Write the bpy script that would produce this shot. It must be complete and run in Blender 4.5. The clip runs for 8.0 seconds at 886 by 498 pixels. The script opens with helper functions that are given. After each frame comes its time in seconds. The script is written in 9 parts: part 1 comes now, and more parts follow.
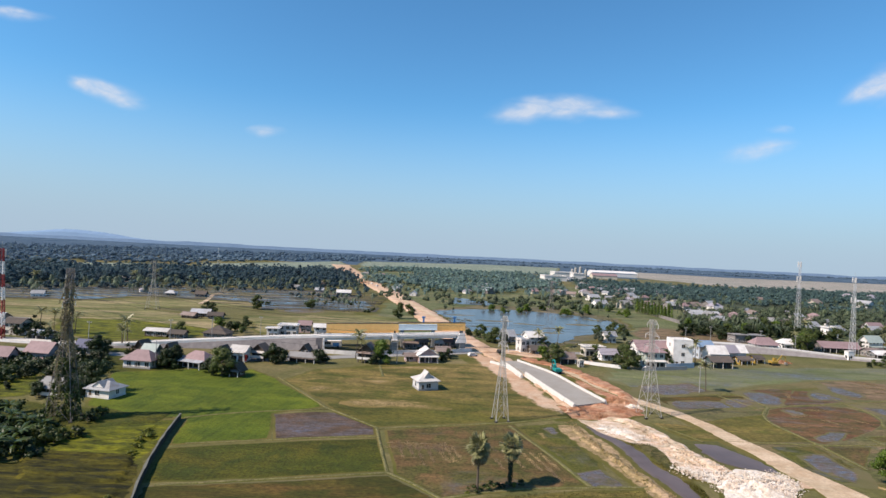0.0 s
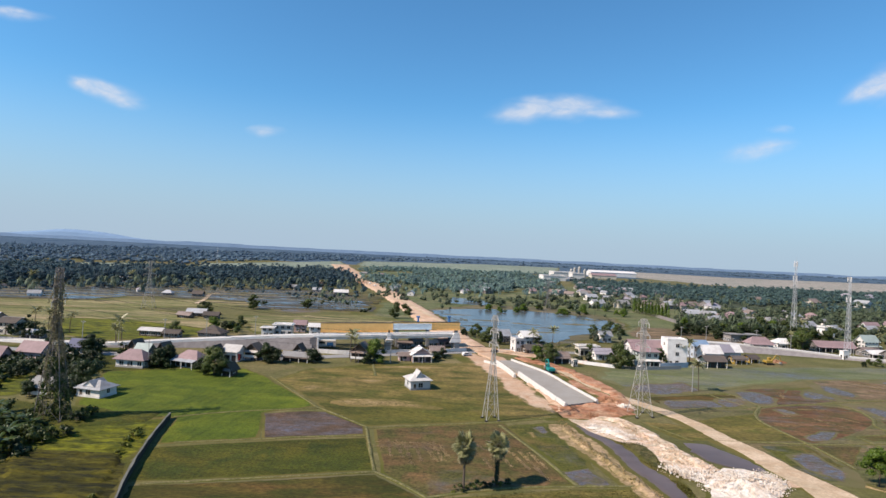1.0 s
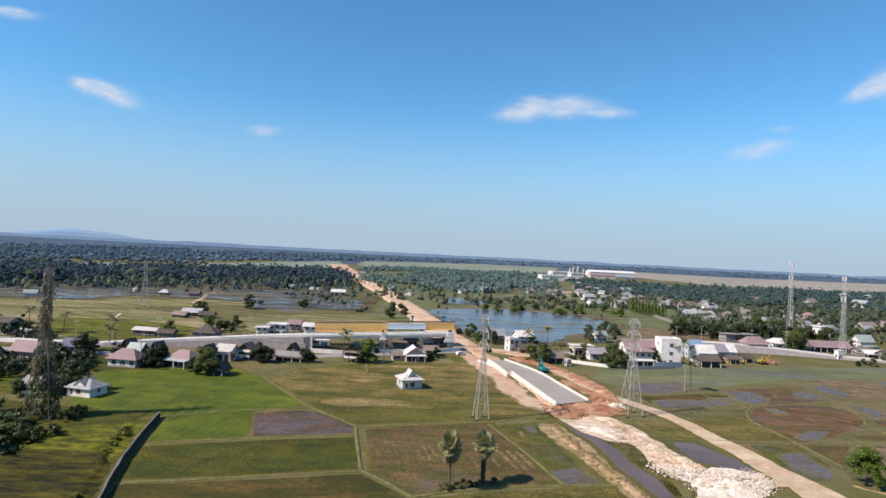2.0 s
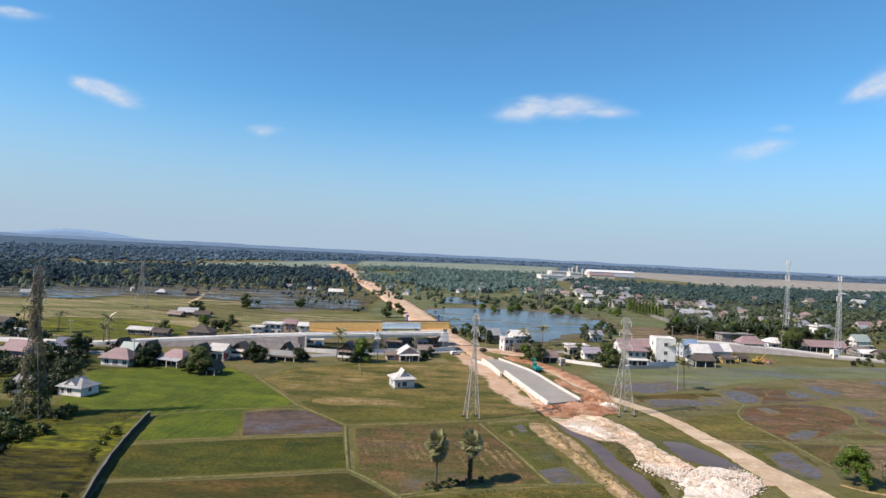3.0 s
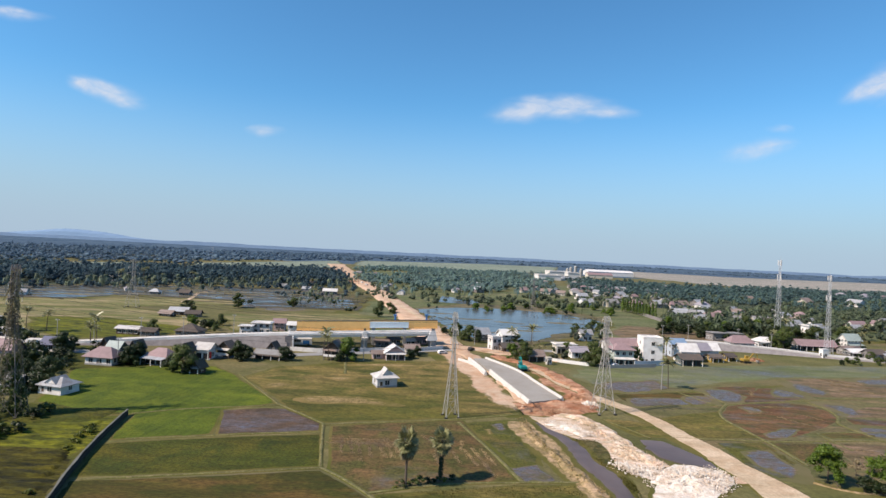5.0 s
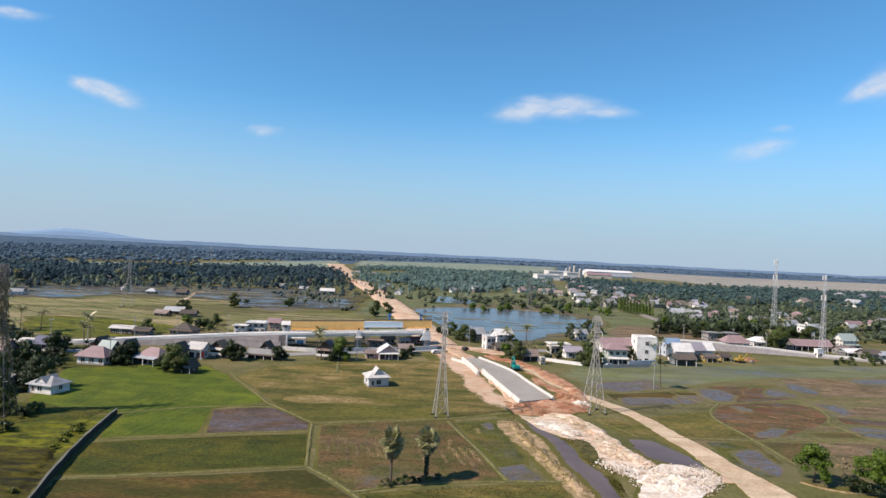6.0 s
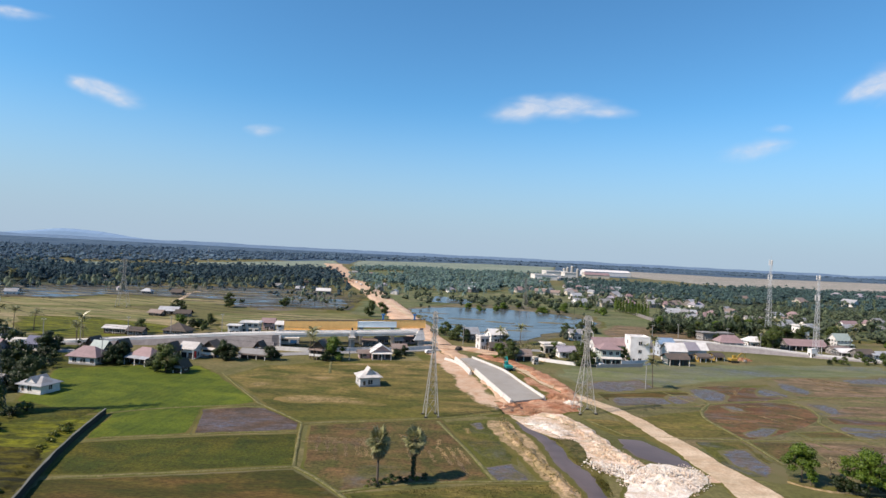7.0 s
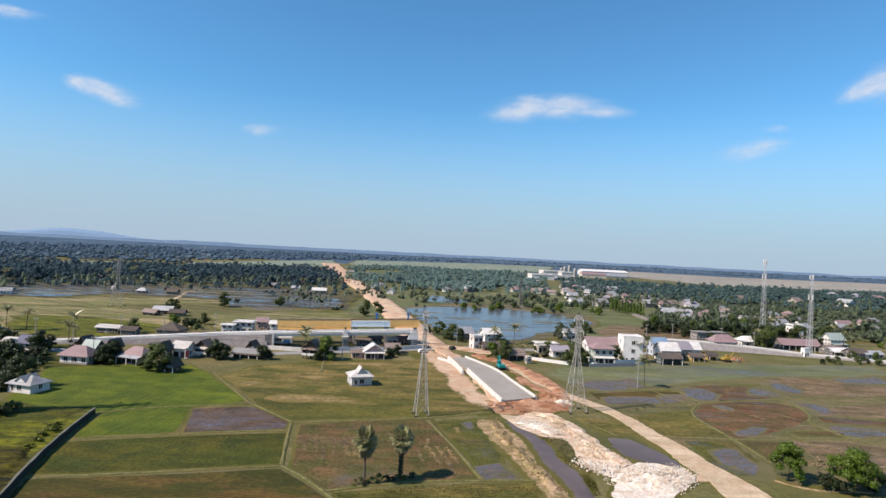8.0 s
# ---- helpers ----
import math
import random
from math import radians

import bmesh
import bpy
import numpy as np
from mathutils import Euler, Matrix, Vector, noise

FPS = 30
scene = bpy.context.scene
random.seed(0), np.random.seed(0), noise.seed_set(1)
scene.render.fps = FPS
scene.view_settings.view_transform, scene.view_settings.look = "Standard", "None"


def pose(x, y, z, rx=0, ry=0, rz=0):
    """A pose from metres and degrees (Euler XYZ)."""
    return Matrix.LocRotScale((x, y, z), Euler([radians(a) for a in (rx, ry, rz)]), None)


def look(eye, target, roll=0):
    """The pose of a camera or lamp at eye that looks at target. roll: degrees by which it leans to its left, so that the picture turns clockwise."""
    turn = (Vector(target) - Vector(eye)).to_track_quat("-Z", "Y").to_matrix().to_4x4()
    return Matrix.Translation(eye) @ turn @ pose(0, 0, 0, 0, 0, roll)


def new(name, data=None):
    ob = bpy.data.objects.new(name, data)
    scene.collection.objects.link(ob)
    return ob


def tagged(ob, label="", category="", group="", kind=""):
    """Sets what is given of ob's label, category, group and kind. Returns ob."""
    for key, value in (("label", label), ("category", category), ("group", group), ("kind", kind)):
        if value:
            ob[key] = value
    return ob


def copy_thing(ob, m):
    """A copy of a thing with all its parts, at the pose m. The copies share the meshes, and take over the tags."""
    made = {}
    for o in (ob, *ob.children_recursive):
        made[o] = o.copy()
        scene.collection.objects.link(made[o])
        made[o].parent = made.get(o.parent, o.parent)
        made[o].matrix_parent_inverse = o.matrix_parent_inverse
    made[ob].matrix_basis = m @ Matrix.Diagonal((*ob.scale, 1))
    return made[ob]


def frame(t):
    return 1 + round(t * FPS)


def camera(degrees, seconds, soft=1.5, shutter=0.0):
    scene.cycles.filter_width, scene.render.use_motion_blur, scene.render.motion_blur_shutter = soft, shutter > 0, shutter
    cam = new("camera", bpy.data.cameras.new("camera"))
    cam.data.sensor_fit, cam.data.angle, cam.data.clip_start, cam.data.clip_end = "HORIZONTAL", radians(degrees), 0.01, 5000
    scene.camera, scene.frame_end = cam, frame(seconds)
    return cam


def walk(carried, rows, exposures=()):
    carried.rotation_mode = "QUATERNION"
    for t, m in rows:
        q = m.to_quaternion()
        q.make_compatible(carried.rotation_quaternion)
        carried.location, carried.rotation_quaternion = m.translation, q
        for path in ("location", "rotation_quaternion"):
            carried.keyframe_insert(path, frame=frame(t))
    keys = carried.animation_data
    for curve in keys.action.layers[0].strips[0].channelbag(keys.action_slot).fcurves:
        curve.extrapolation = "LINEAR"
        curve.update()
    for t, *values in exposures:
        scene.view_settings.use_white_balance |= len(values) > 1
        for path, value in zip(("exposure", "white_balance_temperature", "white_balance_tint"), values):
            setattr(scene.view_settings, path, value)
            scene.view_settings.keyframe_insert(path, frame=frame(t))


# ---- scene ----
cam = camera(75.0, 8.0, soft=1.5)
METRES, EYE, TILT, LEAN, TURN = 21.1, 45.0, 0.3, -2.9, 0.0
ROWS = [
    (0.0, 0.0, 0.0, 0.0, 0.0, 0.0, -0.0),
    (0.5, 0.0623, -0.0003, -0.0051, 0.0, -0.0, 0.0),
    (1.0, 0.1257, -0.0016, -0.0082, 0.02, -0.01, 0.01),
    (1.5, 0.1907, -0.0026, -0.0117, 0.02, -0.01, 0.01),
    (3.0, 0.3769, -0.0047, -0.0217, 0.06, -0.04, 0.0),
    (3.5, 0.4433, -0.0065, -0.0261, 0.07, -0.03, 0.01),
    (4.0, 0.5203, -0.008, -0.0302, 0.08, -0.04, -0.0),
    (4.5, 0.5866, -0.0098, -0.0351, 0.09, -0.04, 0.01),
    (6.0, 0.7889, -0.0121, -0.0468, 0.15, -0.04, -0.0),
    (6.5, 0.8514, -0.0125, -0.0463, 0.08, -0.05, -0.02),
    (7.0, 0.8974, -0.0136, -0.0465, 0.02, -0.05, -0.02),
    (7.5, 0.9544, -0.0148, -0.0494, -0.08, -0.06, -0.03),
    (8.0, 0.9982, -0.0158, -0.0526, -0.16, -0.08, -0.04),
]
walk(cam, [(t, pose(0, 0, EYE, TILT, LEAN, TURN) @ pose(METRES * x, METRES * y, METRES * z, 90 + pitch, roll, yaw)) for t, x, y, z, yaw, pitch, roll in ROWS])

# ---- light: clear sky, sun high behind the camera's left shoulder ----
SUN_AZ, SUN_EL = 246.0, 43.5
world = bpy.data.worlds.new("sky")
scene.world = world
world.use_nodes = True
wn, wl = world.node_tree.nodes, world.node_tree.links
wn.clear()
sky = wn.new("ShaderNodeTexSky")
sky.sky_type, sky.sun_disc = "NISHITA", False
sky.sun_elevation, sky.sun_rotation = radians(SUN_EL), radians(SUN_AZ)
sky.altitude, sky.air_density, sky.dust_density, sky.ozone_density = 50, 1.0, 0.3, 4.0
bg = wn.new("ShaderNodeBackground")
bg.inputs["Strength"].default_value = 0.10
wout = wn.new("ShaderNodeOutputWorld")
clear_air = wn.new("ShaderNodeMix")
clear_air.data_type, clear_air.blend_type = "RGBA", "MULTIPLY"
clear_air.inputs[0].default_value, clear_air.inputs[7].default_value = 1.0, (0.57, 0.98, 1.12, 1)
wl.new(sky.outputs[0], clear_air.inputs[6])
# moist haze low over the plain, the same all round
way = wn.new("ShaderNodeTexCoord")
sep = wn.new("ShaderNodeSeparateXYZ")
wl.new(way.outputs["Generated"], sep.inputs[0])
low_air = wn.new("ShaderNodeValToRGB")
low_air.color_ramp.interpolation = "EASE"
low_air.color_ramp.elements[0].position, low_air.color_ramp.elements[0].color = 0.0, (0.95, 0.95, 0.95, 1)
low_air.color_ramp.elements[1].position, low_air.color_ramp.elements[1].color = 0.26, (0, 0, 0, 1)
wl.new(sep.outputs[2], low_air.inputs[0])
haze = wn.new("ShaderNodeMix")
haze.data_type = "RGBA"
haze.inputs[7].default_value = (2.82, 3.58, 4.5, 1)
wl.new(low_air.outputs[0], haze.inputs[0])
wl.new(clear_air.outputs[2], haze.inputs[6])
wl.new(haze.outputs[2], bg.inputs[0])
wl.new(bg.outputs[0], wout.inputs[0])
sun_data = bpy.data.lights.new("sun", "SUN")
sun_data.energy, sun_data.angle, sun_data.color = 5.0, radians(0.5), (1.0, 0.862, 0.735)
sun_dir = Vector((math.sin(radians(SUN_AZ)) * math.cos(radians(SUN_EL)), math.cos(radians(SUN_AZ)) * math.cos(radians(SUN_EL)), math.sin(radians(SUN_EL))))
sun = new("sun", sun_data)
sun.matrix_world = look(sun_dir * 400, (0, 0, 0))
scene.view_settings.exposure = 0.58

# ---- materials ----
def nodes_of(name):
    m = bpy.data.materials.new(name)
    m.use_nodes = True
    nt = m.node_tree
    return m, nt, nt.nodes["Principled BSDF"]


def tex_noise(nt, vec, scale, detail=4.0, rough=0.55, distort=0.0):
    n = nt.nodes.new("ShaderNodeTexNoise")
    n.inputs["Scale"].default_value, n.inputs["Detail"].default_value = scale, detail
    n.inputs["Roughness"].default_value, n.inputs["Distortion"].default_value = rough, distort
    nt.links.new(vec, n.inputs["Vector"])
    return n.outputs["Fac"]


def ramp(nt, fac, lo, hi, a=(0, 0, 0), b=(1, 1, 1)):
    r = nt.nodes.new("ShaderNodeValToRGB")
    r.color_ramp.elements[0].position, r.color_ramp.elements[1].position = lo, hi
    r.color_ramp.elements[0].color, r.color_ramp.elements[1].color = (*a, 1), (*b, 1)
    nt.links.new(fac, r.inputs[0])
    return r.outputs[0]


def mixc(nt, fac, a, b):
    n = nt.nodes.new("ShaderNodeMix")
    n.data_type = "RGBA"
    for s, v in ((n.inputs[0], fac), (n.inputs[6], a), (n.inputs[7], b)):
        if isinstance(v, (int, float)):
            s.default_value = v
        elif isinstance(v, tuple):
            s.default_value = (*v, 1)
        else:
            nt.links.new(v, s)
    return n.outputs[2]


def coords(nt, which="Object", scale=None, turn=0.0):
    c = nt.nodes.new("ShaderNodeTexCoord").outputs[which]
    if scale or turn:
        mp = nt.nodes.new("ShaderNodeMapping")
        mp.inputs["Rotation"].default_value = (0, 0, radians(turn))
        mp.inputs["Scale"].default_value = scale or (1, 1, 1)
        nt.links.new(c, mp.inputs["Vector"])
        c = mp.outputs[0]
    return c


def bump(nt, bsdf, height, strength, dist):
    b = nt.nodes.new("ShaderNodeBump")
    b.inputs["Strength"].default_value, b.inputs["Distance"].default_value = strength, dist
    nt.links.new(height, b.inputs["Height"])
    nt.links.new(b.outputs[0], bsdf.inputs["Normal"])


def land(name, a, b, c, big=0.03, small=0.6, rough=0.95, relief=0.25, wet=None, rows=None, aniso=None, turn=0.0, spec=0.2, low=0.48, high=1.45, streak=(1.0, 1.8, 1.0), rim=((0.066, 0.068, 0.011), (0.105, 0.086, 0.024)), bands=1.0):
    """Soil, grass or crop: two colours in broad patches, a third in fine tufts; wet=(threshold, scale): standing water in the hollows;
    rows=(spacing, turn, strength): drill rows."""
    m, nt, bs = nodes_of(name)
    v = coords(nt)
    va = coords(nt, "Object", aniso, turn) if aniso else v
    n1 = tex_noise(nt, va, big, 5, 0.6, 0.6)
    n2 = tex_noise(nt, va, small * 2.2, 7, 0.75)
    n3 = tex_noise(nt, va, big * 4.3, 4, 0.65, 0.4)
    col = mixc(nt, ramp(nt, n1, 0.38, 0.62), a, b)
    col = mixc(nt, ramp(nt, n3, 0.43, 0.62), col, c)
    dark = mixc(nt, ramp(nt, n2, 0.36, 0.64), (low,) * 3, (high,) * 3)
    mul = nt.nodes.new("ShaderNodeMix")
    mul.data_type, mul.blend_type = "RGBA", "MULTIPLY"
    mul.inputs[0].default_value = 1.0
    nt.links.new(col, mul.inputs[6])
    nt.links.new(dark, mul.inputs[7])
    col = mul.outputs[2]
    # lusher and poorer ground in long uneven bands
    band = tex_noise(nt, coords(nt, "Object", (0.35, 1.3, 1), turn + 6), big * 2.6, 6, 0.68, 1.2)
    mul2 = nt.nodes.new("ShaderNodeMix")
    mul2.data_type, mul2.blend_type = "RGBA", "MULTIPLY"
    mul2.inputs[0].default_value = bands
    nt.links.new(col, mul2.inputs[6])
    nt.links.new(ramp(nt, band, 0.34, 0.66, (0.62, 0.66, 0.6), (1.3, 1.26, 1.3)), mul2.inputs[7])
    col = mul2.outputs[2]
    if rows:
        w = nt.nodes.new("ShaderNodeTexWave")
        w.inputs["Scale"].default_value = 0.314 / rows[0]
        w.inputs["Distortion"].default_value, w.inputs["Detail"].default_value = 3.0, 3.0
        w.inputs["Detail Scale"].default_value = 0.4
        nt.links.new(coords(nt, "Object", None, rows[1]), w.inputs["Vector"])
        st = nt.nodes.new("ShaderNodeMath")
        st.operation = "MULTIPLY"
        st.inputs[1].default_value = rows[2]
        nt.links.new(w.outputs["Fac"], st.inputs[0])
        col = mixc(nt, st.outputs[0], col, tuple(x * 1.7 for x in c))
    at_edge = nt.nodes.new("ShaderNodeAttribute")
    at_edge.attribute_name = "margin"
    tot = nt.nodes.new("ShaderNodeMath")
    tot.operation = "MULTIPLY_ADD"
    nt.links.new(ramp(nt, at_edge.outputs["Fac"], 0.0, 0.25), tot.inputs[1])
    nt.links.new(ramp(nt, tex_noise(nt, v, 0.22, 8, 0.72, 0.3), 0.34, 0.66, (-0.75,) * 3, (0.65,) * 3), tot.inputs[0])
    nt.links.new(at_edge.outputs["Fac"], tot.inputs[2])
    gone = ramp(nt, tot.outputs[0], 0.35, 0.65)
    bs.inputs["Roughness"].default_value = rough
    bs.inputs["Specular IOR Level"].default_value = spec
    if wet:
        wv = coords(nt, "Object", streak, turn)
        w = ramp(nt, tex_noise(nt, wv, wet[1], 7, 0.68, 0.6), wet[0] - 0.08, wet[0] + 0.14)
        w2 = nt.nodes.new("ShaderNodeMath")
        w2.operation = "MULTIPLY"
        nt.links.new(w, w2.inputs[0])
        nt.links.new(ramp(nt, tex_noise(nt, wv, wet[1] * 9, 6, 0.7, 0.5), 0.38, 0.66, (0.86,) * 3, (0.16,) * 3), w2.inputs[1])
        dry = nt.nodes.new("ShaderNodeMath")
        dry.operation = "MULTIPLY"
        nt.links.new(w2.outputs[0], dry.inputs[0])
        nt.links.new(ramp(nt, gone, 0.0, 0.6, (1, 1, 1), (0, 0, 0)), dry.inputs[1])
        w = dry.outputs[0]
        col = mixc(nt, w, col, (0.08, 0.068, 0.074))
        nt.links.new(ramp(nt, w, 0.0, 1.0, (rough,) * 3, (0.16,) * 3), bs.inputs["Roughness"])
        nt.links.new(ramp(nt, w, 0.0, 1.0, (spec,) * 3, (0.65,) * 3), bs.inputs["Specular IOR Level"])
    else:
        bump(nt, bs, n2, 0.6, relief)
    # towards its rim a patch gives way, tuft by tuft, to the verge grass that grows everywhere
    verge = mixc(nt, ramp(nt, tex_noise(nt, v, 0.05, 4, 0.6), 0.4, 0.6), *rim)
    nt.links.new(mixc(nt, gone, col, verge), bs.inputs["Base Color"])
    return m


def paint(name, a, b=None, rough=0.7, scale=0.6, fine=6.0, metal=0.0, relief=0.01, ribs=None, spread=0.0):
    """A made surface: a colour with stains of a second one; ribs: spacing of corrugation along local x; spread: how far repeats differ."""
    b = b or tuple(x * 0.72 for x in a)
    m, nt, bs = nodes_of(name)
    v = coords(nt)
    n1 = tex_noise(nt, v, scale, 5, 0.65, 0.5)
    n2 = tex_noise(nt, v, fine, 4, 0.6)
    col = mixc(nt, ramp(nt, n1, 0.42, 0.72), a, b)
    col = mixc(nt, ramp(nt, n2, 0.35, 0.85), col, tuple(x * 0.8 for x in a))
    if spread:
        inf = nt.nodes.new("ShaderNodeObjectInfo")
        hs = nt.nodes.new("ShaderNodeHueSaturation")
        mr = nt.nodes.new("ShaderNodeMapRange")
        mr.inputs["To Min"].default_value, mr.inputs["To Max"].default_value = 1 - spread, 1 + spread
        nt.links.new(inf.outputs["Random"], mr.inputs["Value"])
        nt.links.new(mr.outputs[0], hs.inputs["Value"])
        nt.links.new(col, hs.inputs["Color"])
        col = hs.outputs[0]
    nt.links.new(col, bs.inputs["Base Color"])
    bs.inputs["Roughness"].default_value, bs.inputs["Metallic"].default_value = rough, metal
    bs.inputs["Specular IOR Level"].default_value = 0.35
    h = n2
    if ribs:
        w = nt.nodes.new("ShaderNodeTexWave")
        w.inputs["Scale"].default_value = 0.314 / ribs
        nt.links.new(v, w.inputs["Vector"])
        h = w.outputs["Fac"]
    bump(nt, bs, h, 0.5, relief if not ribs else 0.03)
    return m


def foliage(name, a, b, spread=0.15, gloss=0.5, thin=0.25):
    """Leaves: colour varies leaf by leaf and plant by plant, with light through the blade."""
    m, nt, bs = nodes_of(name)
    geo = nt.nodes.new("ShaderNodeNewGeometry")
    inf = nt.nodes.new("ShaderNodeObjectInfo")
    v = coords(nt)
    col = mixc(nt, geo.outputs["Random Per Island"], a, b)
    patch = tex_noise(nt, v, 0.05, 3, 0.6)
    hs = nt.nodes.new("ShaderNodeHueSaturation")
    mr = nt.nodes.new("ShaderNodeMapRange")
    mr.inputs["To Min"].default_value, mr.inputs["To Max"].default_value = 1 - spread, 1 + spread
    nt.links.new(inf.outputs["Random"], mr.inputs["Value"])
    nt.links.new(mr.outputs[0], hs.inputs["Value"])
    nt.links.new(mixc(nt, ramp(nt, patch, 0.35, 0.7), col, tuple((x * 0.6 + y * 0.8) / 2 for x, y in zip(a, b))), hs.inputs["Color"])
    kinds = nt.nodes.new("ShaderNodeMix")
    kinds.data_type, kinds.blend_type = "RGBA", "MULTIPLY"
    kinds.inputs[0].default_value = 1.0
    nt.links.new(hs.outputs[0], kinds.inputs[6])
    nt.links.new(ramp(nt, tex_noise(nt, v, 0.11, 4, 0.7), 0.36, 0.64, (0.62, 0.62, 0.7), (1.42, 1.4, 1.2)), kinds.inputs[7])
    leafcol = kinds.outputs[2]
    nt.links.new(leafcol, bs.inputs["Base Color"])
    bs.inputs["Roughness"].default_value = gloss
    bs.inputs["Specular IOR Level"].default_value = 0.3
    bs.inputs["Subsurface Weight"].default_value = 0.0
    tr = nt.nodes.new("ShaderNodeBsdfTranslucent")
    nt.links.new(leafcol, tr.inputs["Color"])
    mx = nt.nodes.new("ShaderNodeMixShader")
    mx.inputs[0].default_value = thin
    out = nt.nodes["Material Output"]
    nt.links.new(bs.outputs[0], mx.inputs[1])
    nt.links.new(tr.outputs[0], mx.inputs[2])
    nt.links.new(mx.outputs[0], out.inputs["Surface"])
    return m


def still_water(name, tint=(0.03, 0.035, 0.03), ripple=0.03, rough=0.06, spec=0.5):
    m, nt, bs = nodes_of(name)
    v = coords(nt)
    col = mixc(nt, ramp(nt, tex_noise(nt, v, 0.05, 5, 0.6, 0.5), 0.35, 0.7), tint, tuple(x * 2.2 for x in tint))
    nt.links.new(col, bs.inputs["Base Color"])
    bs.inputs["Roughness"].default_value, bs.inputs["IOR"].default_value = rough, 1.33
    bs.inputs["Specular IOR Level"].default_value = spec
    bump(nt, bs, tex_noise(nt, v, 1.2, 3, 0.5), 0.3, ripple)
    return m


GROUND = land("ground_grass", (0.105, 0.098, 0.034), (0.155, 0.122, 0.058), (0.085, 0.083, 0.026), 0.012, 0.35, low=0.7, high=1.25, bands=0.6)
RICE = land("bright_rice", (0.066, 0.090, 0.0055), (0.102, 0.114, 0.008), (0.046, 0.066, 0.005), 0.03, 0.9, rows=(2.4, 8, 0.32))
LIME = land("lime_weeds", (0.082, 0.092, 0.006), (0.150, 0.146, 0.008), (0.038, 0.044, 0.005), 0.06, 0.5, aniso=(0.5, 1.6, 1), relief=0.5)
FURROW = land("tall_rough_grass", (0.0408, 0.0382, 0.0051), (0.0850, 0.0723, 0.0068), (0.0119, 0.0127, 0.0034), 0.10, 0.6, aniso=(0.3, 1.6, 1), relief=0.8)
OLIVE = land("olive_stubble", (0.042, 0.050, 0.0040), (0.068, 0.060, 0.0065), (0.030, 0.038, 0.0040), 0.03, 0.7, rows=(2.2, 95, 0.12), low=0.42, high=1.55)
RUSTY = land("rusty_stubble", (0.0516, 0.0454, 0.0069), (0.0929, 0.0516, 0.0151), (0.0358, 0.0378, 0.0055), 0.03, 0.7, aniso=(0.5, 1.5, 1), wet=(0.66, 0.04), rim=((0.095, 0.088, 0.036), (0.12, 0.10, 0.05)))
OLIVE_WET = land("olive_wet", (0.068, 0.068, 0.0112), (0.12, 0.084, 0.028), (0.048, 0.052, 0.0096), 0.05, 0.7, wet=(0.58, 0.035))
PADDY = land("damp_paddy", (0.098, 0.088, 0.036), (0.140, 0.102, 0.052), (0.080, 0.082, 0.028), 0.04, 0.6, wet=(0.66, 0.05), aniso=(0.5, 1.5, 1))
PASTURE = land("wet_pasture", (0.118, 0.130, 0.058), (0.150, 0.148, 0.080), (0.092, 0.108, 0.040), 0.02, 0.5, wet=(0.50, 0.025), aniso=(0.5, 1.6, 1), rim=((0.095, 0.092, 0.036), (0.12, 0.11, 0.05)), low=0.65, high=1.28, bands=0.7)
STRAW = land("straw_stubble", (0.090, 0.080, 0.014), (0.17, 0.122, 0.042), (0.060, 0.062, 0.011), 0.025, 0.5, aniso=(0.6, 1.4, 1), relief=0.15)
REAR = land("rear_meadow", (0.136, 0.130, 0.042), (0.265, 0.205, 0.115), (0.086, 0.098, 0.026), 0.022, 0.3, aniso=(0.3, 2.0, 1), relief=0.15)
STRAWPALE = land("pale_straw", (0.216, 0.152, 0.064), (0.256, 0.184, 0.088), (0.16, 0.12, 0.044), 0.1, 0.7, rim=((0.1, 0.084, 0.0192), (0.176, 0.124, 0.044)))
REARGRASS = land("rear_pasture", (0.100, 0.112, 0.048), (0.145, 0.132, 0.070), (0.080, 0.098, 0.036), 0.012, 0.25, aniso=(0.5, 1.5, 1))
MUD = land("brown_mud", (0.054, 0.054, 0.013), (0.084, 0.068, 0.022), (0.108, 0.066, 0.027), 0.035, 0.6, wet=(0.64, 0.04))
REDMUD = land("red_brown_field", (0.085, 0.042, 0.019), (0.142, 0.076, 0.036), (0.068, 0.056, 0.020), 0.05, 0.6, wet=(0.58, 0.06), aniso=(0.6, 1.5, 1), rim=((0.095, 0.088, 0.036), (0.12, 0.10, 0.05)))
FLOODED = land("flooded_paddy", (0.12, 0.088, 0.032), (0.088, 0.084, 0.02), (0.168, 0.104, 0.052), 0.05, 0.7, wet=(0.40, 0.05), rim=((0.095, 0.088, 0.036), (0.12, 0.10, 0.05)))
SHEET = land("shallow_sheet_water", (0.10, 0.078, 0.045), (0.085, 0.08, 0.03), (0.13, 0.085, 0.05), 0.06, 0.8, wet=(0.36, 0.06), rim=((0.095, 0.088, 0.036), (0.12, 0.10, 0.05)))
TANFIELD = land("tan_stubble", (0.13, 0.085, 0.05), (0.20, 0.135, 0.085), (0.085, 0.07, 0.03), 0.06, 0.6, wet=(0.63, 0.05), aniso=(0.4, 1.6, 1), rim=((0.095, 0.088, 0.036), (0.12, 0.10, 0.05)))
POOL = land("shallow_pool", (0.0728, 0.0504, 0.0336), (0.1008, 0.0616, 0.0392), (0.0616, 0.0420, 0.0280), 0.08, 0.9, wet=(0.49, 0.06))
# Meadow green and dry tan with distance haze mixed into both colours.
FARFIELD_HAZE = land("far_meadow", (0.17, 0.20, 0.1512), (0.21, 0.23, 0.1736), (0.14, 0.17, 0.1344), 0.006, 0.06, bands=0.8)
